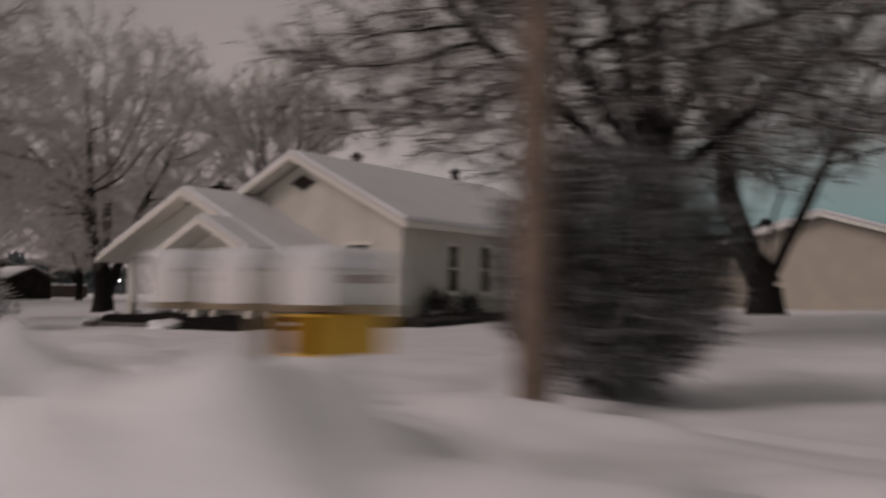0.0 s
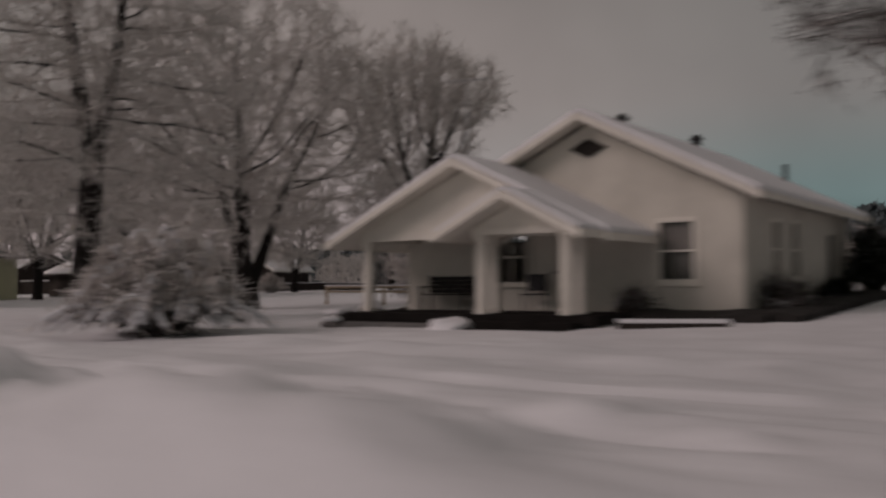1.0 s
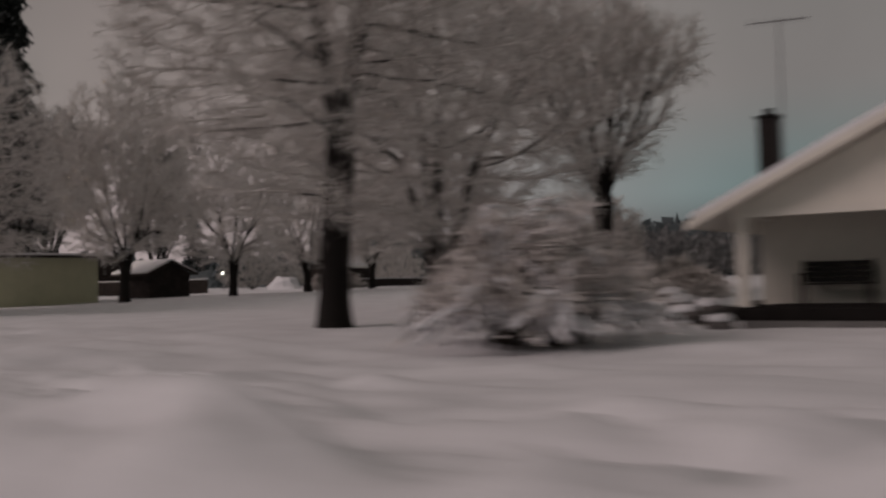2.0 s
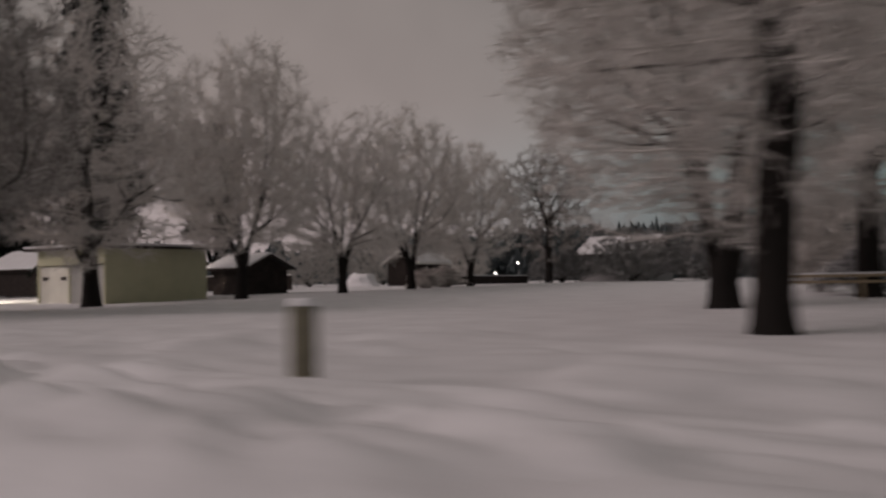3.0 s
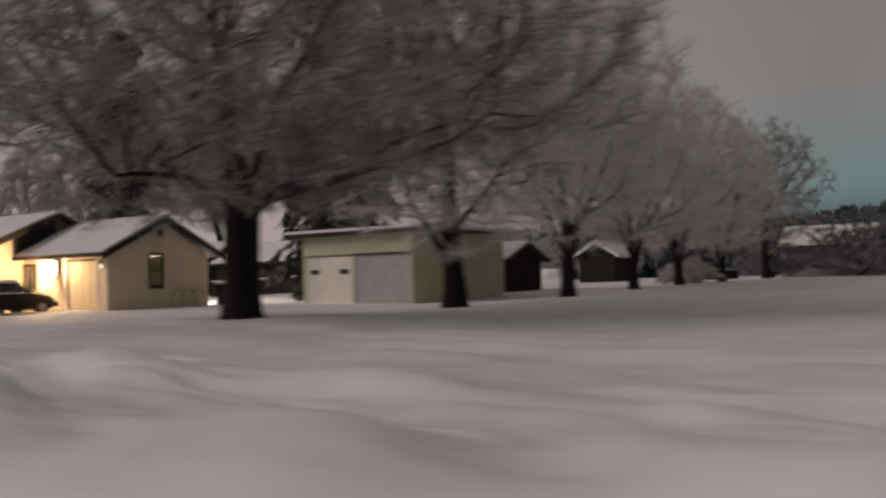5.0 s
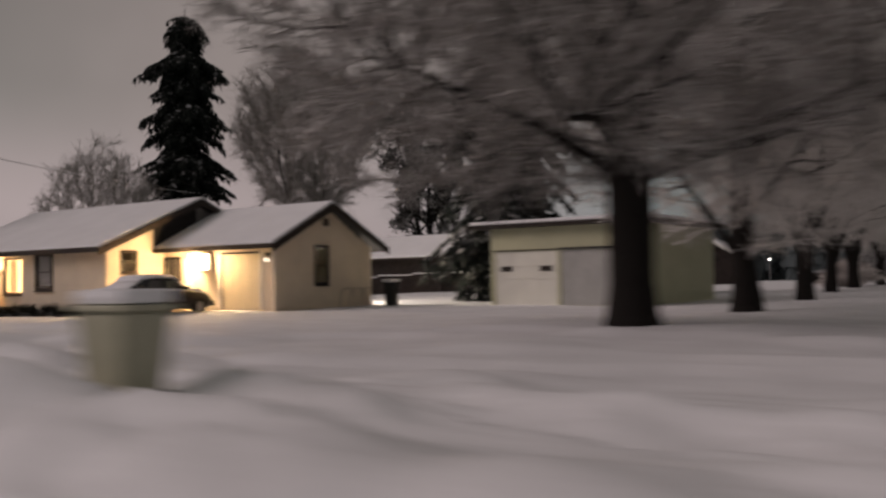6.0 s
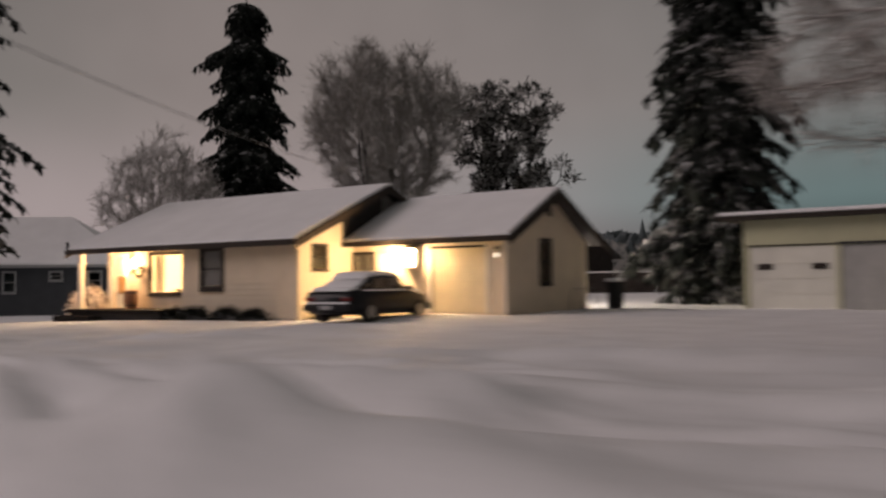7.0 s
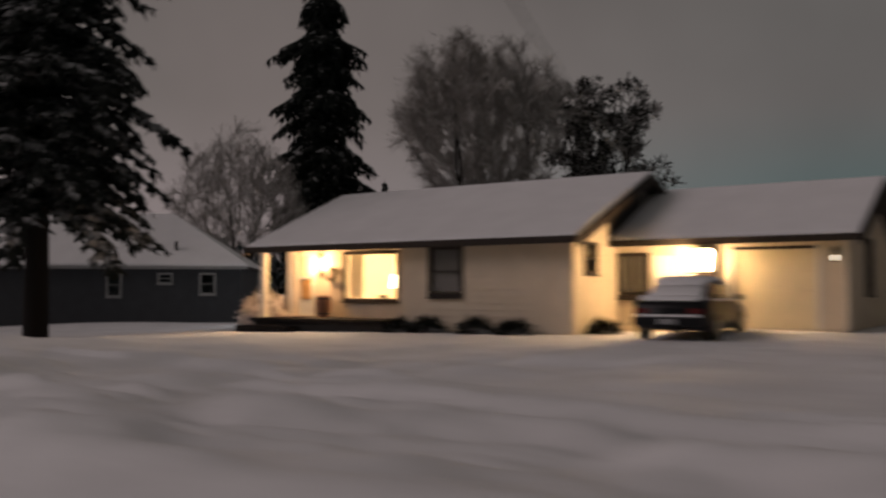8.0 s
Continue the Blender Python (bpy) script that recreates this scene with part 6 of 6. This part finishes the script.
mound_shrub("garden_hedge", (-37.6, 38.0), 196, 2.0, 1.9, 150, "dark clipped shrub behind a rail fence", SHRUB_MID)
for k, (sx, sy, sr, sh) in enumerate(((-17.0, 34.3, 1.1, 2.2), (-33.0, 33.0, 1.5, 1.5), (-31.2, 30.2, 1.1, 1.0))):
    mound_shrub("garden_shrub", (sx, sy), 94 + k, sr, sh, 150, "frosted shrub at the edge of a garden", SHRUB)
for k, (sx, sy, sr, sh) in enumerate(((-70.5, 90.0, 4.4, 5.0), (-64.0, 93.0, 4.6, 4.6), (-57.5, 95.0, 4.6, 5.4), (-77.5, 88.0, 3.4, 3.4), (-51.0, 97.0, 4.8, 5.0), (-44.0, 99.0, 5.0, 5.6))):
    bare_tree("field_shrub", (sx, sy), 90 + k, sh, 0.12, "frosted thicket at the edge of a field", sr, 0.2, 0.2, count=1300, step=0.30, kill=0.42, leaders=12, stems=1.6, splay=0.8, rise=0.15, belly=0.35, stiff=0.9,
              sprays=8, spray=0.55, fine=0.019, limb=0.05, category="shrub", twig=THICKET, group="thicket")


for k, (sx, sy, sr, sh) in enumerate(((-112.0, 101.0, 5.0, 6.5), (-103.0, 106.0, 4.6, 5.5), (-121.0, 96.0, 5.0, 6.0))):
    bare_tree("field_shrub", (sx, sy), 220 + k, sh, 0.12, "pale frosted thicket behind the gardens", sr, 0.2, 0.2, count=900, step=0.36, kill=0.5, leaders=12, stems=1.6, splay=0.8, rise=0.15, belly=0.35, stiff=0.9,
              sprays=8, spray=0.7, fine=0.022, limb=0.05, category="shrub", twig=TWIG_LIFTED, group="thicket")


def utility_pole(name, x, y, height, label):
    z = gz(x, y)
    ob = thing(name, (x, y, z), label, "utility pole")
    bm = bmesh.new()
    tube(bm, (x, y, z - 0.2), (x, y, z + height), 0.155, 0.105, sides=16)
    part("shaft", bm, WOOD_POLE, ob, "brown creosoted wood")
    part("crossarm", boxes((x - 1.1, x + 1.1, y - 0.16, y - 0.06, z + height - 0.6, z + height - 0.48), bevel=0.01), WOOD_POLE, ob)
    for sx in (-0.95, -0.4, 0.4, 0.95):
        part("insulator", tube(bmesh.new(), (x + sx, y - 0.11, z + height - 0.48), (x + sx, y - 0.11, z + height - 0.34), 0.04, 0.03), METAL, ob)
    return ob


utility_pole("utility_pole", -4.8, 7.2, 9.5, "brown wooden utility pole at the roadside")
utility_pole("utility_pole", -80.5, -8.5, 8.5, "brown wooden utility pole across the road")


def cable(name, a, b, sag, label):
    a, b = Vector(a), Vector(b)
    ob = thing(name, tuple(b), label, "cable")
    bm = bmesh.new()
    n = 24
    rings = []
    for k in range(n + 1):
        f = k / n
        c = a.lerp(b, f) - Vector((0, 0, sag * 4 * f * (1 - f)))
        rings.append([bm.verts.new(c + Vector((0.8 * math.cos(i * 1.2566), 0.6 * math.cos(i * 1.2566), math.sin(i * 1.2566))) * 0.013) for i in range(5)])
    for r0, r1 in zip(rings, rings[1:]):
        for i in range(5):
            bm.faces.new((r0[i], r0[(i + 1) % 5], r1[(i + 1) % 5], r1[i]))
    part("strand", bm, snow_on("snowy_cable", (0.05, 0.05, 0.05), low=-0.3, high=0.3), ob)
    return ob


cable("service_cable", (-80.5, -8.4, 7.9), (-92.6, 26.0, 4.9), 0.9, "snow-coated service cable running to a gable")


def mailbox(x, y, z, mat, label="", group="roadside mailboxes", flag=True):
    """A rural mailbox, its door towards the road."""
    ob = thing("mailbox", (x, y, z), label, "mailbox", group)
    w, d = 0.11, 0.50
    out = [(x - w, z), (x + w, z)] + [(x + w * math.cos(a), z + 0.12 + 0.10 * math.sin(a)) for a in (math.pi * k / 10 for k in range(11))]
    part("body", prism(bmesh.new(), out, "y", y - d / 2, y + d / 2), mat, ob)
    out2 = [(x + (u - x) * 1.06, z - 0.004 + (v - z) * 1.03) for u, v in out]
    part("door", prism(bmesh.new(), out2, "y", y - d / 2 - 0.02, y - d / 2), mat, ob)
    if flag:
        part("flag", boxes((x + w + 0.002, x + w + 0.008, y - 0.05, y + 0.12, z + 0.10, z + 0.14)), TAIL_RED, ob, "red signal flag")
    cap = [(x - w * 0.95, z + 0.165)] + [(x + (w + 0.01) * math.cos(a), z + 0.17 + 0.10 * max(0, math.sin(a)) ** 0.8) for a in (math.pi * (10 - k) / 10 for k in range(11))] + [(x + w * 0.95, z + 0.165)]
    part("snow_cap", prism(bmesh.new(), cap[1:-1][::-1], "y", y - d / 2 + 0.01, y + d / 2 - 0.01), SNOW_ROOF, ob, "thick cap of snow")
    return ob


def newspaper_tube(x, y, z, mat, label):
    ob = thing("newspaper_tube", (x, y, z), label, "newspaper tube", "roadside mailboxes")
    t = 0.012
    for nm, s in (("side", (-0.09, -0.09 + t, 0, 0.19)), ("side", (0.09 - t, 0.09, 0, 0.19)), ("floor", (-0.09 + t, 0.09 - t, 0, t)), ("top", (-0.09 + t, 0.09 - t, 0.19 - t, 0.19))):
        part(nm, boxes((x + s[0], x + s[1], y - 0.25, y + 0.25, z + s[2], z + s[3])), mat, ob)
    part("back", boxes((x - 0.09, x + 0.09, y + 0.25, y + 0.262, z, z + 0.19)), mat, ob)
    return ob


def mail_stand(x, y, z, width, label):
    g = gz(x, y)
    ob = thing("mailbox_stand", (x, y, g), label, "mailbox stand")
    part("post", boxes((x - 0.035, x + 0.035, y - 0.035, y + 0.035, g - 0.2, z - 0.04), bevel=0.006), POST_WOOD, ob)
    part("plank", boxes((x - width / 2, x + width / 2, y - 0.12, y + 0.12, z - 0.04, z), bevel=0.006), POST_WOOD, ob)
    return ob


mail_stand(-4.50, 4.0, 0.85, 1.52, "weathered wooden stand carrying mailboxes")
for k, dx in enumerate((-0.56, -0.05, 0.45)):
    mailbox(-4.44 + dx, 4.0, 0.85, MAIL_WHITE, label="white rural mailbox under a cap of snow", flag=k in (0, 2))
newspaper_tube(-4.02, 4.0, 0.615, TUBE_YELLOW, "yellow plastic newspaper tube under a mailbox plank")
mail_stand(-38.25, 2.75, 0.83, 1.30, "wooden stand carrying snowy mailboxes")
for k, (dx, mat, lab) in enumerate(((-0.44, MAIL_DARK, "dark rural mailbox under a cap of snow"), (-0.02, MAIL_WHITE, "white rural mailbox under a cap of snow"), (0.40, MAIL_WHITE, "white rural mailbox under a cap of snow"))):
    mailbox(-38.25 + dx, 2.75, 0.83, mat, label=lab, flag=k == 2)
newspaper_tube(-38.52, 2.75, 0.59, TUBE_TAN, "tan plastic newspaper tube under a mailbox plank")
newspaper_tube(-38.22, 2.75, 0.59, TUBE_TAN, "tan plastic newspaper tube under a mailbox plank")


def garden_shelter(x, y):
    """A low flat shelter on four posts under snow."""
    z = gz(x, y)
    ob = thing("garden_shelter", (x, y, z), "low dark garden shelter with pale posts and a slab of snow", "shelter")
    for sx in (-0.75, 0.75):
        for sy in (-0.5, 0.5):
            part("post", boxes((x + sx - 0.06, x + sx + 0.06, y + sy - 0.06, y + sy + 0.06, z - 0.2, z + 1.05), bevel=0.008), POST_PALE, ob)
    part("roof", boxes((x - 1.0, x + 1.0, y - 0.7, y + 0.7, z + 1.05, z + 1.24), bevel=0.01), DARK_TRIM, ob)
    part("snow_slab", boxes((x - 0.9, x + 0.95, y - 0.65, y + 0.65, z + 1.243, z + 1.48), bevel=0.07), SNOW_ROOF, ob, "thick slab of snow")
    return ob


garden_shelter(-16.6, 36.6)


def wheeled_bin(x, y, turn):
    ob = thing("wheeled_bin", (0, 0, 0), "pale olive wheeled rubbish bin heaped with snow at the roadside", "rubbish bin")
    bm = bmesh.new()
    lo, hi = (0.22, 0.24), (0.29, 0.34)
    v = [bm.verts.new((sx * p[0], sy * p[1], z)) for z, p in ((0.06, lo), (0.92, hi)) for sx, sy in ((-1, -1), (1, -1), (1, 1), (-1, 1))]
    for q in ((3, 2, 1, 0), (4, 5, 6, 7), (0, 1, 5, 4), (1, 2, 6, 5), (2, 3, 7, 6), (3, 0, 4, 7)):
        bm.faces.new([v[i] for i in q])
    bmesh.ops.bevel(bm, geom=bm.edges[:], offset=0.03, segments=2, affect="EDGES")
    part("body", bm, BIN_GREEN, ob)
    part("lid", boxes((-0.31, 0.31, -0.37, 0.36, 0.92, 0.97), bevel=0.018), BIN_GREEN, ob)
    part("snow_cap", boxes((-0.29, 0.29, -0.34, 0.33, 0.972, 1.10), bevel=0.055), SNOW_ROOF, ob, "thick block of snow")
    part("handle", tube(bmesh.new(), (-0.25, 0.39, 0.90), (0.25, 0.39, 0.90), 0.018), BIN_GREEN, ob)
    for sx in (-0.25, 0.25):
        part("wheel", tube(bmesh.new(), (sx - 0.03, 0.26, 0.12), (sx + 0.03, 0.26, 0.12), 0.12, sides=18), RUBBER, ob)
    ob.matrix_world = pose(x, y, gz(x, y) - 0.10, 0, 0, turn) @ Matrix.Diagonal((0.78, 0.78, 0.84, 1))
    return ob


wheeled_bin(-65.3, 3.9, 12)


def stump_post(x, y, h, r, mat, label):
    g = gz(x, y)
    ob = thing("marker_post", (x, y, g), label, "post")
    part("shaft", boxes((x - r, x + r, y - r, y + r, g - 0.2, g + h), bevel=0.012), mat, ob)
    part("snow_cap", boxes((x - r, x + r, y - r, y + r, g + h + 0.002, g + h + 0.09), bevel=0.035), SNOW_ROOF, ob)
    return ob


stump_post(-36.58, 6.84, 0.74, 0.10, OLD_POST, "short dark grey wooden post capped with snow")


# ---------------------------------------------------------------- parked car
def sedan(x, y, z, turn):
    ob = thing("parked_car", (0, 0, 0), "black sedan parked in a drive, its roof and glass under snow", "car")

    def loft(sections, name, mat, label="", smooth=True):
        bm = bmesh.new()
        rings = []
        for yy, half, zl, zh, r in sections:
            pts = [(-half * 0.94, zl), (-half, zl + (zh - zl) * 0.35), (-half * 0.97, zh - r), (-half * 0.86, zh), (half * 0.86, zh), (half * 0.97, zh - r), (half, zl + (zh - zl) * 0.35), (half * 0.94, zl)]
            rings.append([bm.verts.new((a, yy, b)) for a, b in pts])
        for p, q in zip(rings, rings[1:]):
            for i in range(8):
                j = (i + 1) % 8
                bm.faces.new((p[i], q[i], q[j], p[j]))
        bm.faces.new(rings[0])
        bm.faces.new(rings[-1][::-1])
        bmesh.ops.recalc_face_normals(bm, faces=bm.faces)
        bmesh.ops.bevel(bm, geom=[e for e in bm.edges if e.calc_face_angle(0) > 0.5], offset=0.03, segments=2, affect="EDGES")
        return part(name, bm, mat, ob, label, smooth)

    loft(((-2.30, 0.74, 0.34, 0.78, 0.08), (-2.15, 0.84, 0.24, 0.92, 0.06), (-1.5, 0.88, 0.22, 0.96, 0.06), (0.0, 0.89, 0.22, 0.93, 0.06), (1.0, 0.88, 0.22, 0.90, 0.06), (1.9, 0.84, 0.24, 0.78, 0.08), (2.28, 0.70, 0.32, 0.62, 0.08)), "body", CAR_PAINT)
    loft(((-1.75, 0.70, 0.90, 0.98, 0.03), (-1.10, 0.66, 0.90, 1.32, 0.08), (-0.5, 0.64, 0.90, 1.38, 0.08), (0.3, 0.64, 0.90, 1.36, 0.08), (1.15, 0.70, 0.88, 0.94, 0.03)), "cabin", CAR_GLASS)
    loft(((-1.30, 0.60, 1.22, 1.34, 0.05), (-1.05, 0.66, 1.30, 1.45, 0.06), (-0.4, 0.66, 1.36, 1.50, 0.06), (0.35, 0.65, 1.34, 1.47, 0.06), (0.62, 0.62, 1.20, 1.34, 0.05)), "roof_snow", SNOW_ROOF, "rounded snow on the roof")
    loft(((-1.80, 0.66, 0.96, 1.03, 0.03), (-1.50, 0.65, 1.04, 1.16, 0.04), (-1.22, 0.62, 1.20, 1.32, 0.05)), "glass_snow", SNOW_ROOF, "snow on the rear glass")
    loft(((0.64, 0.62, 1.18, 1.30, 0.05), (0.95, 0.66, 1.00, 1.10, 0.04), (1.2, 0.70, 0.90, 0.99, 0.04)), "glass_snow", SNOW_ROOF)
    loft(((-2.20, 0.66, 0.88, 0.95, 0.03), (-2.0, 0.76, 0.92, 1.03, 0.04), (-1.75, 0.76, 0.95, 1.03, 0.03)), "boot_snow", SNOW_ROOF)
    loft(((1.25, 0.74, 0.88, 0.96, 0.04), (1.8, 0.74, 0.78, 0.88, 0.04), (2.15, 0.66, 0.66, 0.76, 0.04)), "bonnet_snow", SNOW_ROOF)
    for s in (-1, 1):
        for a, b in ((-1.0, -0.32), (-0.26, 0.50)):
            bm = prism(bmesh.new(), [(a, 0.97), (b, 0.97), (b - 0.05, 1.28), (a + 0.08, 1.28)], "x", s * 0.70, s * 0.715)
            part("side_window", bm, CAR_GLASS, ob)
        part("sill_snow", boxes((*sorted((s * 0.80, s * 0.88)), -1.6, 1.4, 0.90, 0.955), bevel=0.015), SNOW_ROOF, ob)
        part("side_mirror", boxes((*sorted((s * 0.90, s * 1.04)), 0.55, 0.72, 0.92, 1.06), bevel=0.03), CAR_PAINT, ob)
        part("tail_light", boxes((*sorted((s * 0.45, s * 0.78)), -2.31, -2.24, 0.62, 0.74), bevel=0.012), TAIL_RED, ob, "unlit red tail light")
        part("headlight", boxes((*sorted((s * 0.42, s * 0.66)), 2.20, 2.29, 0.48, 0.58), bevel=0.015), CAR_GLASS, ob)
        for yy in (-1.38, 1.40):
            w = part("wheel", tube(bmesh.new(), (s * 0.70, yy, 0.30), (s * 0.90, yy, 0.30), 0.31, sides=22), RUBBER, ob, "black tyre")
            part("rim", tube(bmesh.new(), (s * 0.88, yy, 0.30), (s * 0.915, yy, 0.30), 0.19, sides=16), METAL, w)
    part("rear_bumper", boxes((-0.80, 0.80, -2.40, -2.26, 0.34, 0.54), bevel=0.03), CAR_PAINT, ob)
    part("bumper_snow", boxes((-0.74, 0.74, -2.39, -2.30, 0.545, 0.60), bevel=0.02), SNOW_ROOF, ob)
    part("number_plate", boxes((-0.20, 0.20, -2.415, -2.402, 0.38, 0.50)), METAL, ob, "plain grey plate")
    part("front_bumper", boxes((-0.74, 0.74, 2.22, 2.36, 0.30, 0.50), bevel=0.03), CAR_PAINT, ob)
    ob.matrix_world = pose(x, y, z, 0, 0, turn)
    return ob


sedan(-88.68, 21.1, gz(-88.68, 21.1) - 0.07, 8)


def dark_bin(x, y):
    g = gz(x, y)
    ob = thing("rubbish_bin", (x, y, g), "dark bin with a cap of snow beside a garage", "rubbish bin")
    part("body", tube(bmesh.new(), (x, y, g - 0.02), (x, y, g + 0.95), 0.26, 0.32, sides=16), RUBBER, ob)
    part("snow_cap", boxes((x - 0.27, x + 0.27, y - 0.27, y + 0.27, g + 0.952, g + 1.08), bevel=0.055), SNOW_ROOF, ob)
    return ob


dark_bin(-84.85, 29.9)


def wire_hoops(x, y):
    g = gz(x, y)
    ob = thing("bike_rack", (x, y, g), "curved wire rack leaning against a garage wall", "rack")
    for k in range(3):
        yy = y + 0.55 * k
        bm = bmesh.new()
        last = None
        for i in range(13):
            a = math.pi * i / 12
            p = (x, yy + 0.42 * math.cos(a), g + 0.35 + 0.42 * math.sin(a))
            if last:
                tube(bm, last, p, 0.014, sides=6)
            last = p
        tube(bm, (x, yy - 0.42, g), (x, yy - 0.42, g + 0.35), 0.014, sides=6)
        tube(bm, (x, yy + 0.42, g), (x, yy + 0.42, g + 0.35), 0.014, sides=6)
        part("hoop", bm, DARK_METAL, ob)
    return ob


wire_hoops(-85.15, 27.6)


def board_fence(x0, y0, x1, y1, h, label):
    L = math.hypot(x1 - x0, y1 - y0)
    ob = thing("fence", (x0, y0, gz(x0, y0)), label, "fence")
    n = int(L / 2.4)
    ang = math.degrees(math.atan2(y1 - y0, x1 - x0))
    for k in range(n):
        f0, f1 = k / n, (k + 1) / n
        xa, ya, xb, yb = x0 + (x1 - x0) * f0, y0 + (y1 - y0) * f0, x0 + (x1 - x0) * f1, y0 + (y1 - y0) * f1
        g = gz((xa + xb) / 2, (ya + yb) / 2)
        for nm, mat, lo, hi, th in (("panel", BARN, -0.1, h, 0.03), ("snow_cap", SNOW_ROOF, h + 0.002, h + 0.07, 0.05)):
            bm = bmesh.new()
            d = Vector((xb - xa, yb - ya, 0)).normalized()
            s = Vector((-d.y, d.x, 0)) * th
            a, b = Vector((xa, ya, g)) + d * 0.02, Vector((xb, yb, g)) - d * 0.02
            v = [bm.verts.new(p + s * sg + Vector((0, 0, z))) for z in (lo, hi) for p, sg in ((a, -1), (b, -1), (b, 1), (a, 1))]
            for q in ((3, 2, 1, 0), (4, 5, 6, 7), (0, 1, 5, 4), (1, 2, 6, 5), (2, 3, 7, 6), (3, 0, 4, 7)):
                bm.faces.new([v[i] for i in q])
            part(nm, bm, mat, ob)
    return ob


board_fence(-109.0, 49.2, -88.0, 59.1, 1.3, "low dark board fence with snow along its top")


board_fence(-80.2, 69.0, -79.2, 84.0, 0.8, "low dark garden fence capped with snow")


def yard_lamp(x, y, h, label):
    g = gz(x, y)
    ob = thing("yard_lamp", (x, y, g), label, "street lamp")
    part("pole", tube(bmesh.new(), (x, y, g - 0.1), (x, y, g + h), 0.05, 0.04), METAL, ob)
    part("head", boxes((x - 0.14, x + 0.14, y - 0.2, y + 0.14, g + h, g + h + 0.12), bevel=0.02), METAL, ob)
    part("bulb", boxes((x - 0.10, x + 0.10, y - 0.22, y - 0.202, g + h - 0.12, g + h + 0.06)), YARD_GLOW, ob, "glowing white lamp")
    return ob


yard_lamp(-114.0, 133.0, 1.5, "far white yard lamp, lit")
yard_lamp(-95.2, 109.0, 2.6, "far white yard lamp, lit")
yard_lamp(-142.1, 80.8, 3.1, "far white yard lamp, lit")
yard_lamp(-113.35, 32.1, 1.75, "far white yard lamp beside a house, lit")
yard_lamp(-99.4, 71.3, 2.0, "far white yard lamp beyond a garage, lit")


# ---------------------------------------------------------------- distant woods
def far_woods():
    """A belt of spires and round heads along the horizon."""
    rng = random.Random(77)
    verts, tris = [], []

    def spire(x, y, h, r, z):
        i = len(verts)
        n = 7
        for lev, (f, rr) in enumerate(((0.0, 1.0), (0.30, 0.62), (0.28, 0.95), (0.58, 0.42), (0.55, 0.66))):
            for k in range(n):
                a = 2 * math.pi * k / n + lev * 0.4
                w = r * rr * rng.uniform(0.7, 1.2)
                verts.append((x + w * math.cos(a), y + w * math.sin(a), z + h * f))
        verts.append((x, y, z + h))
        for lo, hi in ((0, 1), (2, 3)):
            for k in range(n):
                j = (k + 1) % n
                a, b, c, d = i + lo * n + k, i + lo * n + j, i + hi * n + j, i + hi * n + k
                tris.extend([(a, b, c), (a, c, d)])
        for k in range(n):
            tris.append((i + 4 * n + k, i + 4 * n + (k + 1) % n, i + 5 * n))

    def head(x, y, h, r, z):
        for _ in range(26):
            a, e = rng.uniform(0, 6.28), rng.uniform(-0.9, 1.5)
            c = Vector((x + r * math.cos(a) * math.cos(e), y + r * math.sin(a) * math.cos(e), z + h * 0.6 + h * 0.4 * math.sin(e)))
            i = len(verts)
            s = r * 0.38
            for _k in range(4):
                verts.append(tuple(c + Vector((rng.uniform(-s, s), rng.uniform(-s, s), rng.uniform(-s, s) * 1.4))))
            tris.extend([(i, i + 1, i + 2), (i, i + 2, i + 3), (i, i + 3, i + 1), (i + 1, i + 3, i + 2)])

    for k in range(700):
        x, y = rng.uniform(-160, 180), rng.uniform(158, 186)
        z = gz(x, y) - 0.3
        if rng.random() < 0.45:
            spire(x, y, rng.uniform(7, 13), rng.uniform(1.6, 2.6), z)
        else:
            head(x, y, rng.uniform(6, 10), rng.uniform(2.6, 4.6), z)
    for k in range(2600):
        x = rng.uniform(-420, 180)
        y = rng.uniform(165, 335) if x > -230 else rng.uniform(70, 310)
        z = gz(x, y) - 0.3
        if rng.random() < 0.4:
            spire(x, y, rng.uniform(5, 10), rng.uniform(1.4, 2.4), z)
        else:
            head(x, y, rng.uniform(6, 11), rng.uniform(2.6, 4.6), z)
    # the closed canopy between the tops
    xs, ys = np.arange(-430, 191, 4.0), np.arange(164, 345, 5.0)
    gx, gy = np.meshgrid(xs, ys, indexing="ij")
    cz = ground_z(gx, gy) - 1.5 + (5.0 + 1.6 * vnoise(gx / 5.0, gy / 6.0, 31) + 1.2 * vnoise(gx / 2.3, gy / 3.0, 32)) * sstep(163, 178, gy)
    base = len(verts)
    verts.extend(map(tuple, np.stack([gx, gy, cz], -1).reshape(-1, 3)))
    a = base + np.arange(gx.size).reshape(gx.shape)
    quads = np.stack([a[:-1, :-1], a[1:, :-1], a[1:, 1:], a[:-1, 1:]], -1).reshape(-1, 4)
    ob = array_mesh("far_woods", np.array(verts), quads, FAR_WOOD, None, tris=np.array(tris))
    tagged(ob, "hazy belt of conifers and bare woods on the horizon", "woods", kind="stuff")


far_woods()
